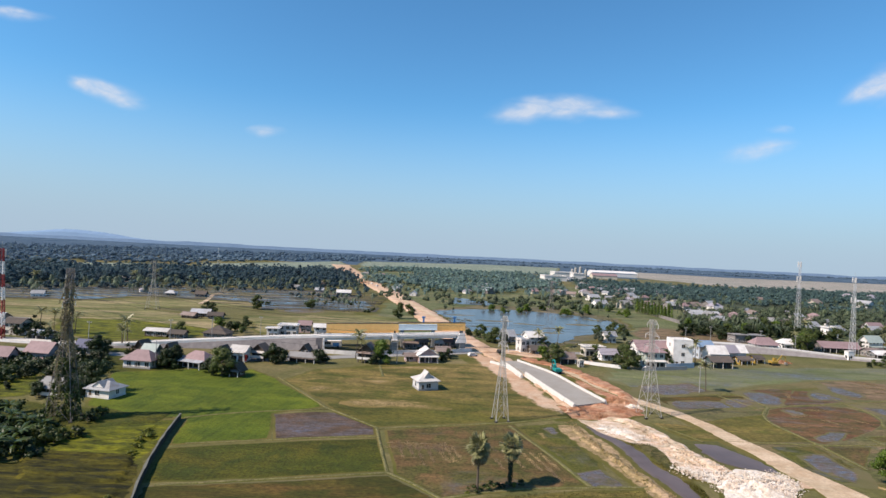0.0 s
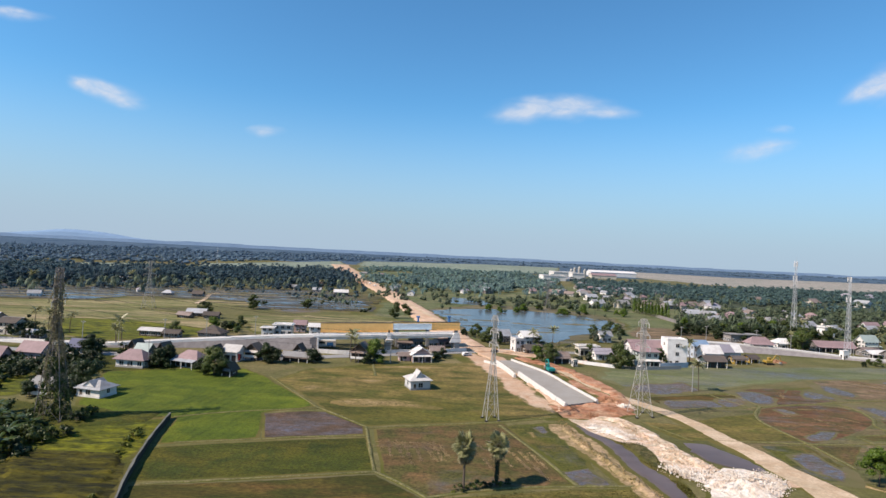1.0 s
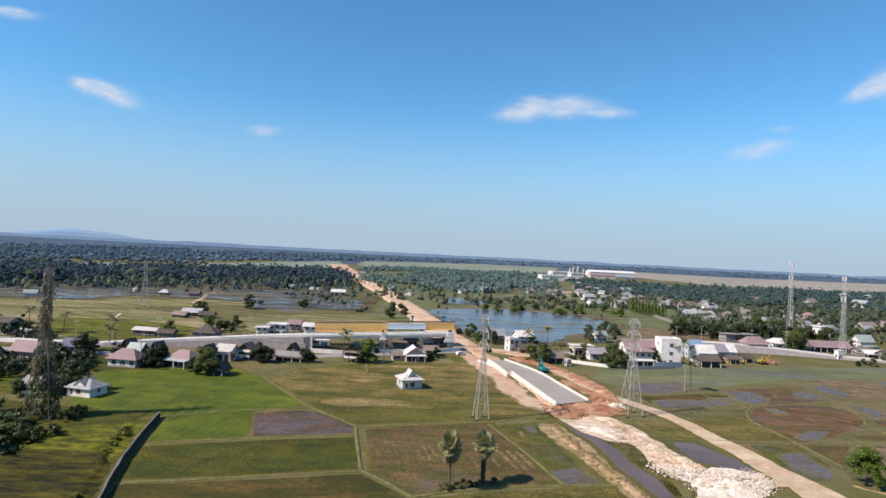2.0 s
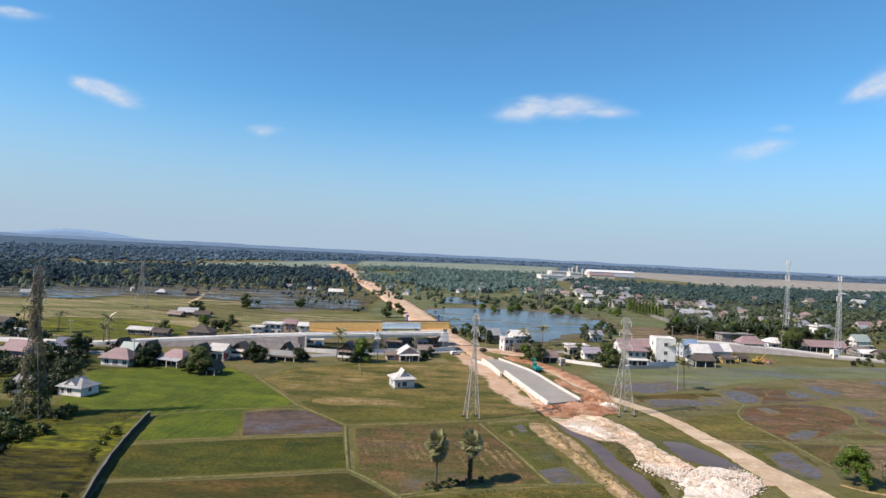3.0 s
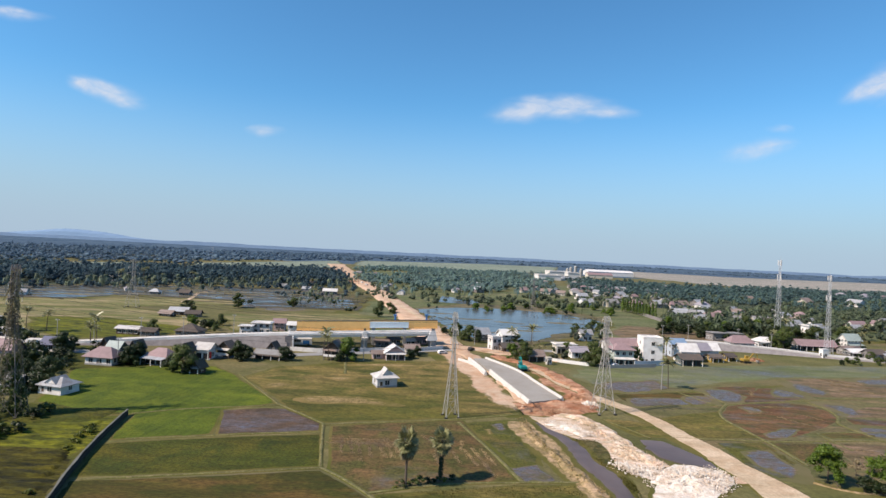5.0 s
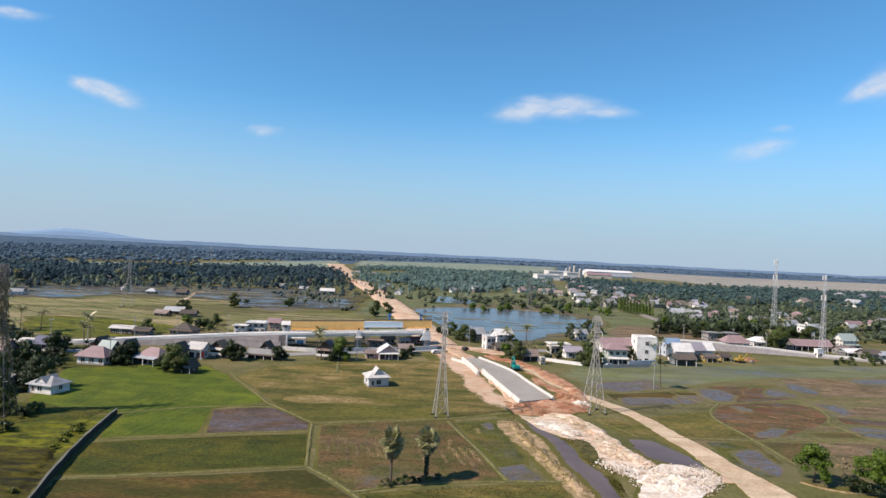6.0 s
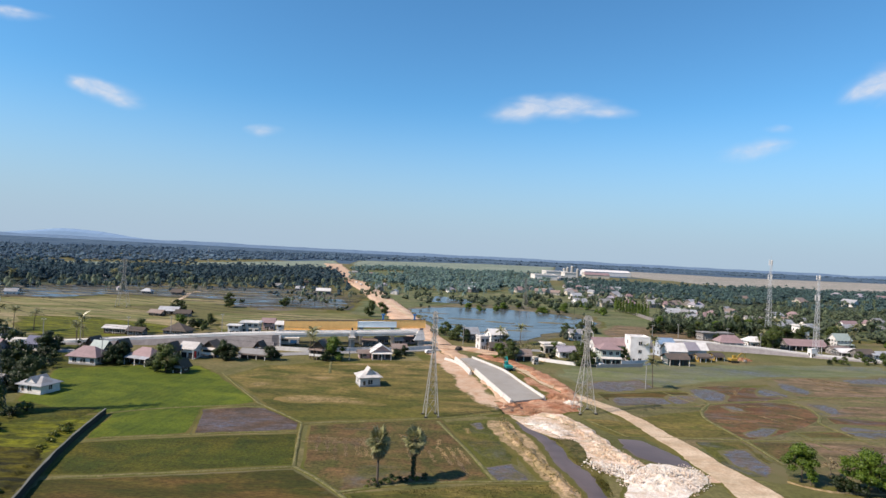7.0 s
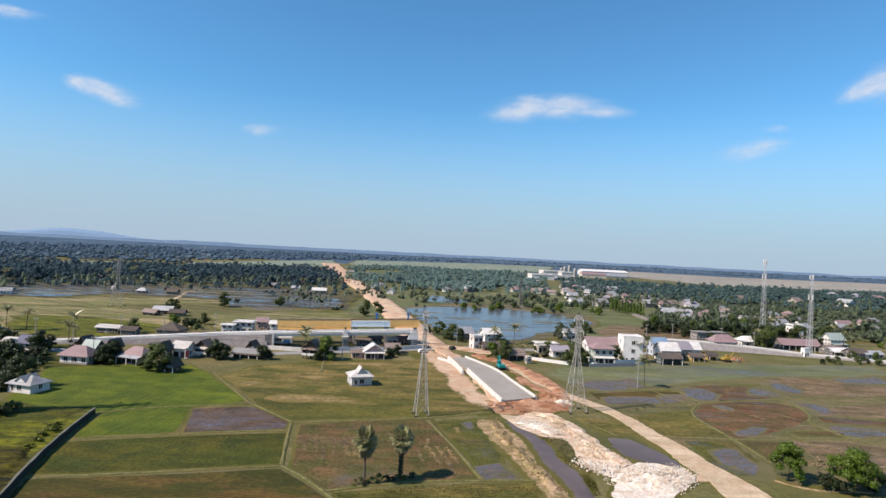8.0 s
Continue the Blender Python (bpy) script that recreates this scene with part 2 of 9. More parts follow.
TAN_HAZE = land("dry_plain", (0.25, 0.225, 0.1960), (0.30, 0.255, 0.2184), (0.20, 0.20, 0.1680), 0.005, 0.05, aniso=(0.4, 2, 1), bands=0.8)
WEEDS = land("ditch_weeds", (0.085, 0.078, 0.022), (0.125, 0.098, 0.042), (0.05, 0.052, 0.014), 0.15, 1.0, relief=0.4, low=0.5, high=1.4)
BUND = land("bund_grass", (0.128, 0.120, 0.048), (0.105, 0.104, 0.034), (0.150, 0.130, 0.062), 0.2, 1.5)
HAULDIRT = land("haul_road_dirt", (0.44, 0.33, 0.225), (0.49, 0.385, 0.275), (0.39, 0.28, 0.18), 0.05, 0.7, relief=0.05, low=0.78, high=1.14, bands=0.5)
PALEDIRT = land("haul_dirt", (0.47, 0.322, 0.225), (0.52, 0.385, 0.285), (0.42, 0.27, 0.175), 0.05, 0.7, relief=0.05, low=0.8, high=1.14, bands=0.45)
DIRT = land("pale_dirt", (0.43, 0.295, 0.20), (0.48, 0.36, 0.265), (0.38, 0.235, 0.145), 0.05, 0.7, relief=0.05, low=0.82, high=1.12, bands=0.35)
REDDIRT = land("red_dirt", (0.32, 0.155, 0.088), (0.42, 0.26, 0.165), (0.25, 0.105, 0.055), 0.08, 0.7, relief=0.2, low=0.75, high=1.15)
TANDIRT = land("tan_dirt", (0.288, 0.192, 0.1), (0.216, 0.152, 0.068), (0.12, 0.1, 0.032), 0.1, 0.8, relief=0.25, low=0.75, high=1.2)
BANKDIRT = land("bank_dirt", (0.352, 0.248, 0.152), (0.288, 0.208, 0.112), (0.176, 0.132, 0.056), 0.12, 0.8, relief=0.2, low=0.7, high=1.2)
PINKDIRT = land("pink_fill", (0.496, 0.368, 0.264), (0.432, 0.304, 0.2), (0.544, 0.448, 0.36), 0.15, 0.9, relief=0.2, low=0.75, high=1.15)
CHALK = land("white_limestone", (0.66, 0.59, 0.52), (0.70, 0.64, 0.575), (0.55, 0.43, 0.33), 0.12, 1.2, relief=0.4, low=0.75, high=1.15, bands=0.35)
PONDMUD = land("pond_mud", (0.050, 0.048, 0.040), (0.034, 0.038, 0.028), (0.078, 0.068, 0.058), 0.02, 0.3, wet=(0.65, 0.03), streak=(0.18, 2.6, 1), aniso=(0.25, 2.2, 1))
SHORE = land("pond_shore", (0.12, 0.096, 0.048), (0.16, 0.128, 0.072), (0.08, 0.076, 0.032), 0.03, 0.3, wet=(0.56, 0.04), aniso=(0.4, 1.8, 1))
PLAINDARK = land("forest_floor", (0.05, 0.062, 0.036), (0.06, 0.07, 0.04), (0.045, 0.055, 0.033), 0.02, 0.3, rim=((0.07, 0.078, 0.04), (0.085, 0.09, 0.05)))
WATER = still_water("pond_water", (0.055, 0.06, 0.062), 0.05, 0.22)
CANAL = still_water("canal_water", (0.062, 0.048, 0.046), 0.012, 0.4, 0.25)
CONCRETE = paint("concrete_slab", (0.2852, 0.2622, 0.2346), (0.2208, 0.1886, 0.1564), 0.85, 0.12, 3.0)
LIMEWASH = paint("white_painted_concrete", (0.76, 0.73, 0.70), (0.60, 0.56, 0.52), 0.85, 0.25, 2.0)
WHITECON = paint("fresh_concrete", (0.5280, 0.5016, 0.4664), (0.4136, 0.3784, 0.3432), 0.85, 0.25, 2.0)
# Concrete darkened in its colour for girders in the deck's shade.
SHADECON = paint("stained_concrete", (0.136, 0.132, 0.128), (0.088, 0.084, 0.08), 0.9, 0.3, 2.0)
# Lit top and shaded, mouldy face of the garden wall, as two colours.
COPING = paint("weathered_coping", (0.15, 0.147, 0.125), (0.07, 0.07, 0.05), 0.95, 0.5, 2.0, relief=0.04)
OLDWALL = paint("old_masonry", (0.032, 0.03, 0.025), (0.024, 0.0256, 0.02), 0.95, 0.6, 3.0, relief=0.04)
GREYCON = paint("grey_concrete", (0.288, 0.284, 0.276), (0.224, 0.216, 0.208), 0.9, 0.2, 2.0)
MASONRY = paint("stone_revetment", (0.235, 0.212, 0.208), (0.13, 0.116, 0.114), 0.95, 0.45, 0.9, relief=0.12)
ASPHALT = paint("asphalt", (0.24, 0.232, 0.224), (0.192, 0.188, 0.184), 0.9, 0.1, 3.0)
OCHRE = paint("ochre_paint", (0.90, 0.54, 0.19), (0.74, 0.42, 0.13), 0.6, 0.25, 4.0)
SKYBLUE = paint("pale_blue_paint", (0.62, 0.70, 0.74), (0.50, 0.58, 0.63), 0.5, 0.4, 4.0)
BLUE = paint("blue_paint", (0.04, 0.16, 0.384), None, 0.5)
TEAL = paint("teal_paint", (0.016, 0.224, 0.208), None, 0.45)
YELLOW = paint("yellow_paint", (0.336, 0.216, 0.04), None, 0.5)
RED = paint("red_paint", (0.288, 0.032, 0.032), None, 0.6)
BLACK = paint("black_rubber", (0.016, 0.016, 0.016), None, 0.7)
MASTSTEEL = paint("pale_painted_steel", (0.52, 0.52, 0.53), (0.42, 0.42, 0.42), 0.5, 1.0, 5.0)
STEEL = paint("galvanised_steel", (0.36, 0.345, 0.32), (0.26, 0.245, 0.22), 0.5, 1.0, 5.0, 0.0)
WHITEWALL = paint("white_wall", (0.72, 0.69, 0.66), (0.50, 0.46, 0.42), 0.85, 0.35, 2.5, spread=0.15)
PALEWALL = paint("pale_grey_wall", (0.50, 0.50, 0.50), (0.38, 0.37, 0.36), 0.85, 0.4, 3.0)
CREAM = paint("cream_wall", (0.496, 0.448, 0.376), (0.4, 0.352, 0.288), 0.85, 0.4, 3.0, spread=0.15)
PINKWALL = paint("pink_wall", (0.48, 0.336, 0.32), None, 0.85, 0.4, 3.0)
GREENWALL = paint("mint_wall", (0.432, 0.48, 0.432), None, 0.85, 0.4, 3.0)
BLUEWALL = paint("pale_blue_wall", (0.416, 0.456, 0.504), None, 0.85, 0.4, 3.0)
GREYWALL = paint("weathered_board", (0.20, 0.18, 0.17), (0.11, 0.095, 0.088), 0.9, 0.5, 4.0, spread=0.25)
TIMBER = paint("brown_timber", (0.085, 0.062, 0.045), None, 0.85, 0.5, 4.0)
ZINC = paint("zinc_roof", (0.3520, 0.3590, 0.3731), (0.2253, 0.1901, 0.1690), 0.55, 0.5, 3.0, 0.25, ribs=0.5, spread=0.2)
WHITEROOF = paint("white_sheet_roof", (0.64, 0.615, 0.59), (0.42, 0.38, 0.35), 0.5, 0.35, 2.0, ribs=0.5, spread=0.12)
PALEROOF = paint("weathered_pale_roof", (0.46, 0.435, 0.41), (0.30, 0.27, 0.25), 0.55, 0.5, 2.0, ribs=0.5, spread=0.1)
RUSTROOF = paint("rusty_sheet_roof", (0.20, 0.158, 0.14), (0.145, 0.095, 0.072), 0.8, 0.4, 3.0, ribs=0.5, spread=0.2)
PINKROOF = paint("faded_red_roof", (0.25, 0.172, 0.175), (0.165, 0.115, 0.112), 0.75, 0.5, 3.0, ribs=0.5, spread=0.1)
DARKROOF = paint("dark_sheet_roof", (0.080, 0.066, 0.058), (0.125, 0.092, 0.072), 0.85, 0.3, 3.0, ribs=0.5, spread=0.25)
TEALROOF = paint("teal_roof", (0.304, 0.352, 0.328), None, 0.6, 0.3, 3.0, ribs=0.5)
BLUEROOF = paint("blue_roof", (0.192, 0.272, 0.384), None, 0.55, 0.3, 3.0, ribs=0.5)
GREYROOF = paint("grey_sheet_roof", (0.22, 0.215, 0.21), (0.15, 0.13, 0.12), 0.6, 0.4, 3.0, ribs=0.5, spread=0.2)
TEALDARK = paint("dark_teal_boards", (0.05, 0.085, 0.09), (0.03, 0.045, 0.05), 0.8, 0.4, 3.0)
NAVYROOF = paint("navy_roof", (0.04, 0.048, 0.112), None, 0.6, 0.3, 3.0, ribs=0.5)
LILACROOF = paint("grey_violet_roof", (0.288, 0.264, 0.296), (0.24, 0.208, 0.232), 0.7, 0.3, 3.0, ribs=0.5)
BARK = paint("bark", (0.104, 0.08, 0.06), (0.064, 0.048, 0.036), 0.95, 1.0, 5.0, relief=0.05)
# Near-black paint for the shade seen inside open porch bays.
BAY_SHADE = paint("dark_opening", (0.02, 0.02, 0.0224), None, 0.4)
GLASS = paint("window_glass", (0.024, 0.032, 0.04), None, 0.08)
LEAF = foliage("leaf_green", (0.034, 0.056, 0.012), (0.095, 0.118, 0.028), 0.25)
LEAF_BRIGHT = foliage("leaf_bright", (0.055, 0.105, 0.010), (0.13, 0.185, 0.018), 0.15)
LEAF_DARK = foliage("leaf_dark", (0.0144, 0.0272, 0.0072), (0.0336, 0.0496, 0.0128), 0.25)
LEAF_PALM = foliage("palm_leaf", (0.15, 0.165, 0.06), (0.36, 0.34, 0.19), 0.2, 0.35)
LEAF_BANANA = foliage("banana_leaf", (0.036, 0.06, 0.0112), (0.088, 0.112, 0.024), 0.2, 0.35)
LEAF_DRY = foliage("dry_leaf", (0.176, 0.136, 0.072), (0.288, 0.232, 0.144), 0.2)
LEAF_VINE = foliage("vine_leaf", (0.13, 0.115, 0.065), (0.30, 0.26, 0.17), 0.2)
LEAF_REED = foliage("reed_leaf", (0.12, 0.115, 0.065), (0.20, 0.175, 0.105), 0.15, 0.8)
# Haze of distance is painted pale blue into woodland and village leaves.
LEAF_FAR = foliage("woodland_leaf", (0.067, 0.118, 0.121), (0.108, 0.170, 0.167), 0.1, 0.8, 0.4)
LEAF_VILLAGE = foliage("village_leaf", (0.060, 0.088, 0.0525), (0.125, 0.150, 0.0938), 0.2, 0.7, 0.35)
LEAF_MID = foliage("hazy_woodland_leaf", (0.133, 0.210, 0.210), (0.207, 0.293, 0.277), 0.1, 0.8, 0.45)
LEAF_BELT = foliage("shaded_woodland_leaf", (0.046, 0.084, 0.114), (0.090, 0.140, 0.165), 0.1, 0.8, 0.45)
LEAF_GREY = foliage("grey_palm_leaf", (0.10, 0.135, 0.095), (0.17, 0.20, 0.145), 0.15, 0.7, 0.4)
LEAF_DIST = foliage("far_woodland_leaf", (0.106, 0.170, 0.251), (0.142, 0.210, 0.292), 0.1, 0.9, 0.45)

# ---- building blocks ----
def link(name, bm, mat, parent=None, label="", smooth=False):
    me = bpy.data.meshes.new(name)
    bm.normal_update()
    bm.to_mesh(me)
    bm.free()
    me.materials.append(mat)
    if smooth:
        me.polygons.foreach_set("use_smooth", [True] * len(me.polygons))
    ob = new(name, me)
    if parent:
        ob.parent = parent
    if label:
        ob["label"] = label
    return ob


part = link


def empty(name, m, label, category, group="", kind=""):
    ob = new(name)
    ob.empty_display_size = 0.5
    ob.matrix_world = m
    return tagged(ob, label, category, group, kind)


def at(x, y, z=0.0, yaw=0.0, s=1.0):
    return Matrix.LocRotScale((x, y, z), Euler((0, 0, radians(yaw))), (s, s, s) if isinstance(s, (int, float)) else s)


def box(bm, x0, x1, y0, y1, z0, z1, bevel=0.0):
    vs = [bm.verts.new(p) for p in ((x0, y0, z0), (x1, y0, z0), (x1, y1, z0), (x0, y1, z0), (x0, y0, z1), (x1, y0, z1), (x1, y1, z1), (x0, y1, z1))]
    fs = [bm.faces.new([vs[i] for i in f]) for f in ((3, 2, 1, 0), (4, 5, 6, 7), (0, 1, 5, 4), (1, 2, 6, 5), (2, 3, 7, 6), (3, 0, 4, 7))]
    if bevel:
        bmesh.ops.bevel(bm, geom=list({e for f in fs for e in f.edges}), offset=bevel, segments=1, affect="EDGES")
    return bm


def boxes(*dims, bevel=0.0):
    bm = bmesh.new()
    for d in dims:
        box(bm, *d, bevel=bevel)
    return bm


def bar(bm, a, b, w, w2=None, sides=4):
    """A straight bar from a to b, w thick at a and w2 at b."""
    a, b = Vector(a), Vector(b)
    q = (b - a).to_track_quat("Z", "Y")
    w2 = w if w2 is None else w2
    rings = []
    for p, r in ((a, w / 2), (b, w2 / 2)):
        rings.append([bm.verts.new(p + q @ Vector((r * math.cos(2 * math.pi * (i + 0.5) / sides), r * math.sin(2 * math.pi * (i + 0.5) / sides), 0))) for i in range(sides)])
    for i in range(sides):
        bm.faces.new((rings[0][i], rings[0][(i + 1) % sides], rings[1][(i + 1) % sides], rings[1][i]))
    bm.faces.new(rings[0][::-1])
    bm.faces.new(rings[1])
    return bm


def tube(bm, pts, w, sides=4):
    """One bent bar through the points."""
    rings = []
    for i, p in enumerate(pts):
        d = Vector(pts[min(i + 1, len(pts) - 1)]) - Vector(pts[max(i - 1, 0)])
        q = d.to_track_quat("Z", "Y")
        rings.append([bm.verts.new(Vector(p) + q @ Vector((w / 2 * math.cos(2 * math.pi * (k + 0.5) / sides), w / 2 * math.sin(2 * math.pi * (k + 0.5) / sides), 0))) for k in range(sides)])
    for a, b in zip(rings, rings[1:]):
        for k in range(sides):
            bm.faces.new((a[k], a[(k + 1) % sides], b[(k + 1) % sides], b[k]))
    bm.faces.new(rings[0][::-1])
    bm.faces.new(rings[-1])
    return bm


def smooth_line(pts, step):
    """Points along a Catmull-Rom curve through pts, about step apart."""
    P = [Vector((*p, 0)[:3]) for p in pts]
    P = [P[0] * 2 - P[1]] + P + [P[-1] * 2 - P[-2]]
    out = []
    for i in range(1, len(P) - 2):
        n = max(1, int((P[i + 1] - P[i]).length / step))
        for k in range(n):
            t = k / n
            out.append(0.5 * ((2 * P[i]) + (P[i + 1] - P[i - 1]) * t + (2 * P[i - 1] - 5 * P[i] + 4 * P[i + 1] - P[i + 2]) * t * t + (3 * P[i] - P[i - 1] - 3 * P[i + 1] + P[i + 2]) * t ** 3))
    out.append(P[-2])
    return out


def strip(name, pts, profile, mat, label, category, z=0.0, step=3.0, ragged=0.0, lumpy=0.0, widths=None, kind="structure", parent=None, group="", soft=0.0):
    """A ribbon along a line with the cross-section profile [(across, up), ...]; ragged shifts its edges, lumpy its heights; widths scales it from start to end."""
    line = smooth_line(pts, step)
    bm = bmesh.new()
    rows = []
    n = len(line)
    if lumpy and len(profile) < 7:
        fine = []
        for (u0, h0), (u1, h1) in zip(profile, profile[1:]):
            fine += [(u0 + (u1 - u0) * k / 4, h0 + (h1 - h0) * k / 4) for k in range(4)]
        profile = fine + [profile[-1]]
    if soft:
        (u0, h0), (u1, h1) = profile[0], profile[-1]
        s0, s1 = (-1, 1) if u0 < u1 else (1, -1)
        profile = [(u0 + s0 * soft, 0.01 - z)] + list(profile) + [(u1 + s1 * soft, 0.01 - z)]
    for i, p in enumerate(line):
        d = (line[min(i + 1, n - 1)] - line[max(i - 1, 0)])
        d.z = 0
        side = Vector((d.y, -d.x, 0)).normalized()
        k = 1.0 if not widths else float(np.interp(i / max(1, n - 1), np.linspace(0, 1, len(widths)), widths))
        row = []
        for j, (u, h) in enumerate(profile):
            jit = ragged * noise.noise(Vector((p.x * 0.23 + (u > 0) * 7.7, p.y * 0.23, (u > 0) * 3.1)))
            lift = 0
            if lumpy and 0 < j < len(profile) - 1:
                q = p + side * u
                lift = max(-h * 0.8, lumpy * (noise.noise(Vector((q.x * 0.35, q.y * 0.35, z))) + 0.6 * noise.noise(Vector((q.x * 1.1, q.y * 1.1, z + 5)))))
            if lumpy and soft:
                end = min(1.0, 0.15 + min(i, n - 1 - i) * step / 5.0)
                h, lift = h * end, lift * end
            row.append(bm.verts.new(p + side * (u * k + jit) + Vector((0, 0, z + h + lift))))
        rows.append(row)
    for a, b in zip(rows, rows[1:]):
        for j in range(len(profile) - 1):
            bm.faces.new((a[j], b[j], b[j + 1], a[j + 1]))
    if len(profile) > 2 and not soft:
        for r in (rows[0], rows[-1]):
            try:
                bm.faces.new(r)
            except ValueError:
                pass
    bmesh.ops.recalc_face_normals(bm, faces=bm.faces)
    ob = link(name, bm, mat, parent, "", 0 < lumpy < 0.35)
    if soft:
        k = len(profile)
        margin(ob, [1.0 if j in (0, k - 1) else 0.0 for _ in range(n) for j in range(k)])
    return tagged(ob, label, category, group, kind)


PATCHES = []


def margin(ob, edge):
    """Marks how far each vertex counts as margin: 1 at the rim, 0 inside."""
    a = ob.data.attributes.new("margin", "FLOAT", "POINT")
    a.data.foreach_set("value", edge)


def patch(name, outline, level, mat, label, category="field", ragged=1.0, soft=None):
    """A field or pool: a slightly uneven outline laid on the ground at its own level."""
    pts = [Vector((*p, 0)) for p in outline]
    n = len(pts)
    line = []
    for i in range(n):
        a, b = pts[i], pts[(i + 1) % n]
        k = min(60, max(3, int((b - a).length / 1.5)))
        for s in range(k):
            p = a.lerp(b, s / k)
            q = p + Vector((noise.noise(p * 0.07 + Vector((3, 0, 0))), noise.noise(p * 0.07 + Vector((0, 9, 4))), 0)) * ragged * 1.6
            q += Vector((noise.noise(p * 0.5 + Vector((3, 5, 0))), noise.noise(p * 0.5 + Vector((0, 9, 7))), 0)) * min(1.0, ragged) * 0.8
            line.append(q)
    PATCHES.append(name)
    z = 0.02 * level + 0.002 * (len(PATCHES) % 9)
    area = sum(a.x * b.y - b.x * a.y for a, b in zip(line, line[1:] + line[:1]))
    if area < 0:
        line.reverse()
    if soft is None:
        soft = min(0.6 + 0.6 * min(3.0, ragged), 0.05 * math.sqrt(abs(area)))
    bm = bmesh.new()
    whole = bm.faces.new([bm.verts.new((p.x, p.y, z)) for p in line])
    narrow = soft <= 1.3
    if narrow:
        bm.normal_update()
        bmesh.ops.inset_individual(bm, faces=[whole], thickness=soft, use_even_offset=False)
    lo = Vector((min(p.x for p in line), min(p.y for p in line)))
    hi = Vector((max(p.x for p in line), max(p.y for p in line)))
    for k in (() if narrow else (0, 1)):
        cell = max(soft * 0.7, (hi[k] - lo[k]) / 40)
        c = lo[k] + cell / 2
        while c < hi[k]:
            co, no = Vector((0, 0, 0)), Vector((0, 0, 0))
            co[k], no[k] = c, 1.0
            bmesh.ops.bisect_plane(bm, geom=bm.verts[:] + bm.edges[:] + bm.faces[:], plane_co=co, plane_no=no)
            c += cell
    bmesh.ops.triangulate(bm, faces=bm.faces)
    ax, ay = np.array([p.x for p in line]), np.array([p.y for p in line])
    bx, by = np.roll(ax, -1) - ax, np.roll(ay, -1) - ay
    ll = bx * bx + by * by + 1e-9
    edge = []
    for v in bm.verts:
        t = np.clip(((v.co.x - ax) * bx + (v.co.y - ay) * by) / ll, 0, 1)
        dist = np.min(np.hypot(v.co.x - ax - t * bx, v.co.y - ay - t * by))
        edge.append(max(0.0, 1.0 - dist / soft))
        if mat is not WATER:
            v.co.z *= 1 - 0.85 * edge[-1]
    ob = link(name, bm, mat)
    margin(ob, edge)
    return tagged(ob, label, category, "", "structure")


def rough_ground(name, outline, cell, rise, mat, label, seed, stretch=(0.16, 0.55)):
    """Tall uneven grass as a lumpy sheet: ridges and hollows drawn out across the field."""
    xs, ys = [p[0] for p in outline], [p[1] for p in outline]
    nx, ny = int((max(xs) - min(xs)) / cell) + 1, int((max(ys) - min(ys)) / cell) + 1
    gx, gy = np.meshgrid(np.linspace(min(xs), max(xs), nx), np.linspace(min(ys), max(ys), ny), indexing="ij")
    ok = inside(outline, gx.ravel(), gy.ravel()).reshape(nx, ny)
    bm, grid = bmesh.new(), {}
    for i in range(nx):
        for j in range(ny):
            if ok[i, j]:
                x, y = gx[i, j], gy[i, j]
                near = all(ok[min(nx - 1, max(0, i + a)), min(ny - 1, max(0, j + b))] for a in (-1, 1) for b in (-1, 1))
                h = noise.noise(Vector((x * stretch[0], y * stretch[1], seed))) + 0.6 * noise.noise(Vector((x * stretch[0] * 2.6, y * stretch[1] * 2.2, seed + 4))) + 0.4 * noise.noise(Vector((x * 1.3, y * 1.3, seed + 9)))
                grid[i, j] = bm.verts.new((x, y, 0.1 + rise * max(0.02, 0.45 + 0.75 * h) if near else 0.05))
    for i in range(nx - 1):
        for j in range(ny - 1):
            c = [(i, j), (i + 1, j), (i + 1, j + 1), (i, j + 1)]
            if all(k in grid for k in c):
                bm.faces.new([grid[k] for k in c])
    return tagged(link(name, bm, mat, None, "", True), label, "grass", "", "structure")


def quad_cloud(name, centres, normals, sizes, mat, parent=None, aspect=1.0, droop=None):
    """Many small separate leaves (one quad each) as one mesh."""
    c, nr = np.asarray(centres), np.asarray(normals)
    nr = nr / (np.linalg.norm(nr, axis=1, keepdims=True) + 1e-9)
    ref = np.random.normal(size=c.shape)
    u = np.cross(nr, ref)
    u /= np.linalg.norm(u, axis=1, keepdims=True) + 1e-9
    w = np.cross(nr, u)
    s = np.asarray(sizes)[:, None] / 2
    v = np.stack([c - u * s * aspect, c - w * s, c + u * s * aspect, c + w * s], 1).reshape(-1, 3)
    me = bpy.data.meshes.new(name)
    n = len(c)
    me.vertices.add(4 * n)
    me.vertices.foreach_set("co", v.astype(np.float32).ravel())
    me.loops.add(4 * n)
    me.loops.foreach_set("vertex_index", np.arange(4 * n, dtype=np.int32))
    me.polygons.add(n)
    me.polygons.foreach_set("loop_start", np.arange(0, 4 * n, 4, dtype=np.int32))
    me.update(calc_edges=True)
    me.materials.append(mat)
    ob = new(name, me)
    if parent:
        ob.parent = parent
    return ob


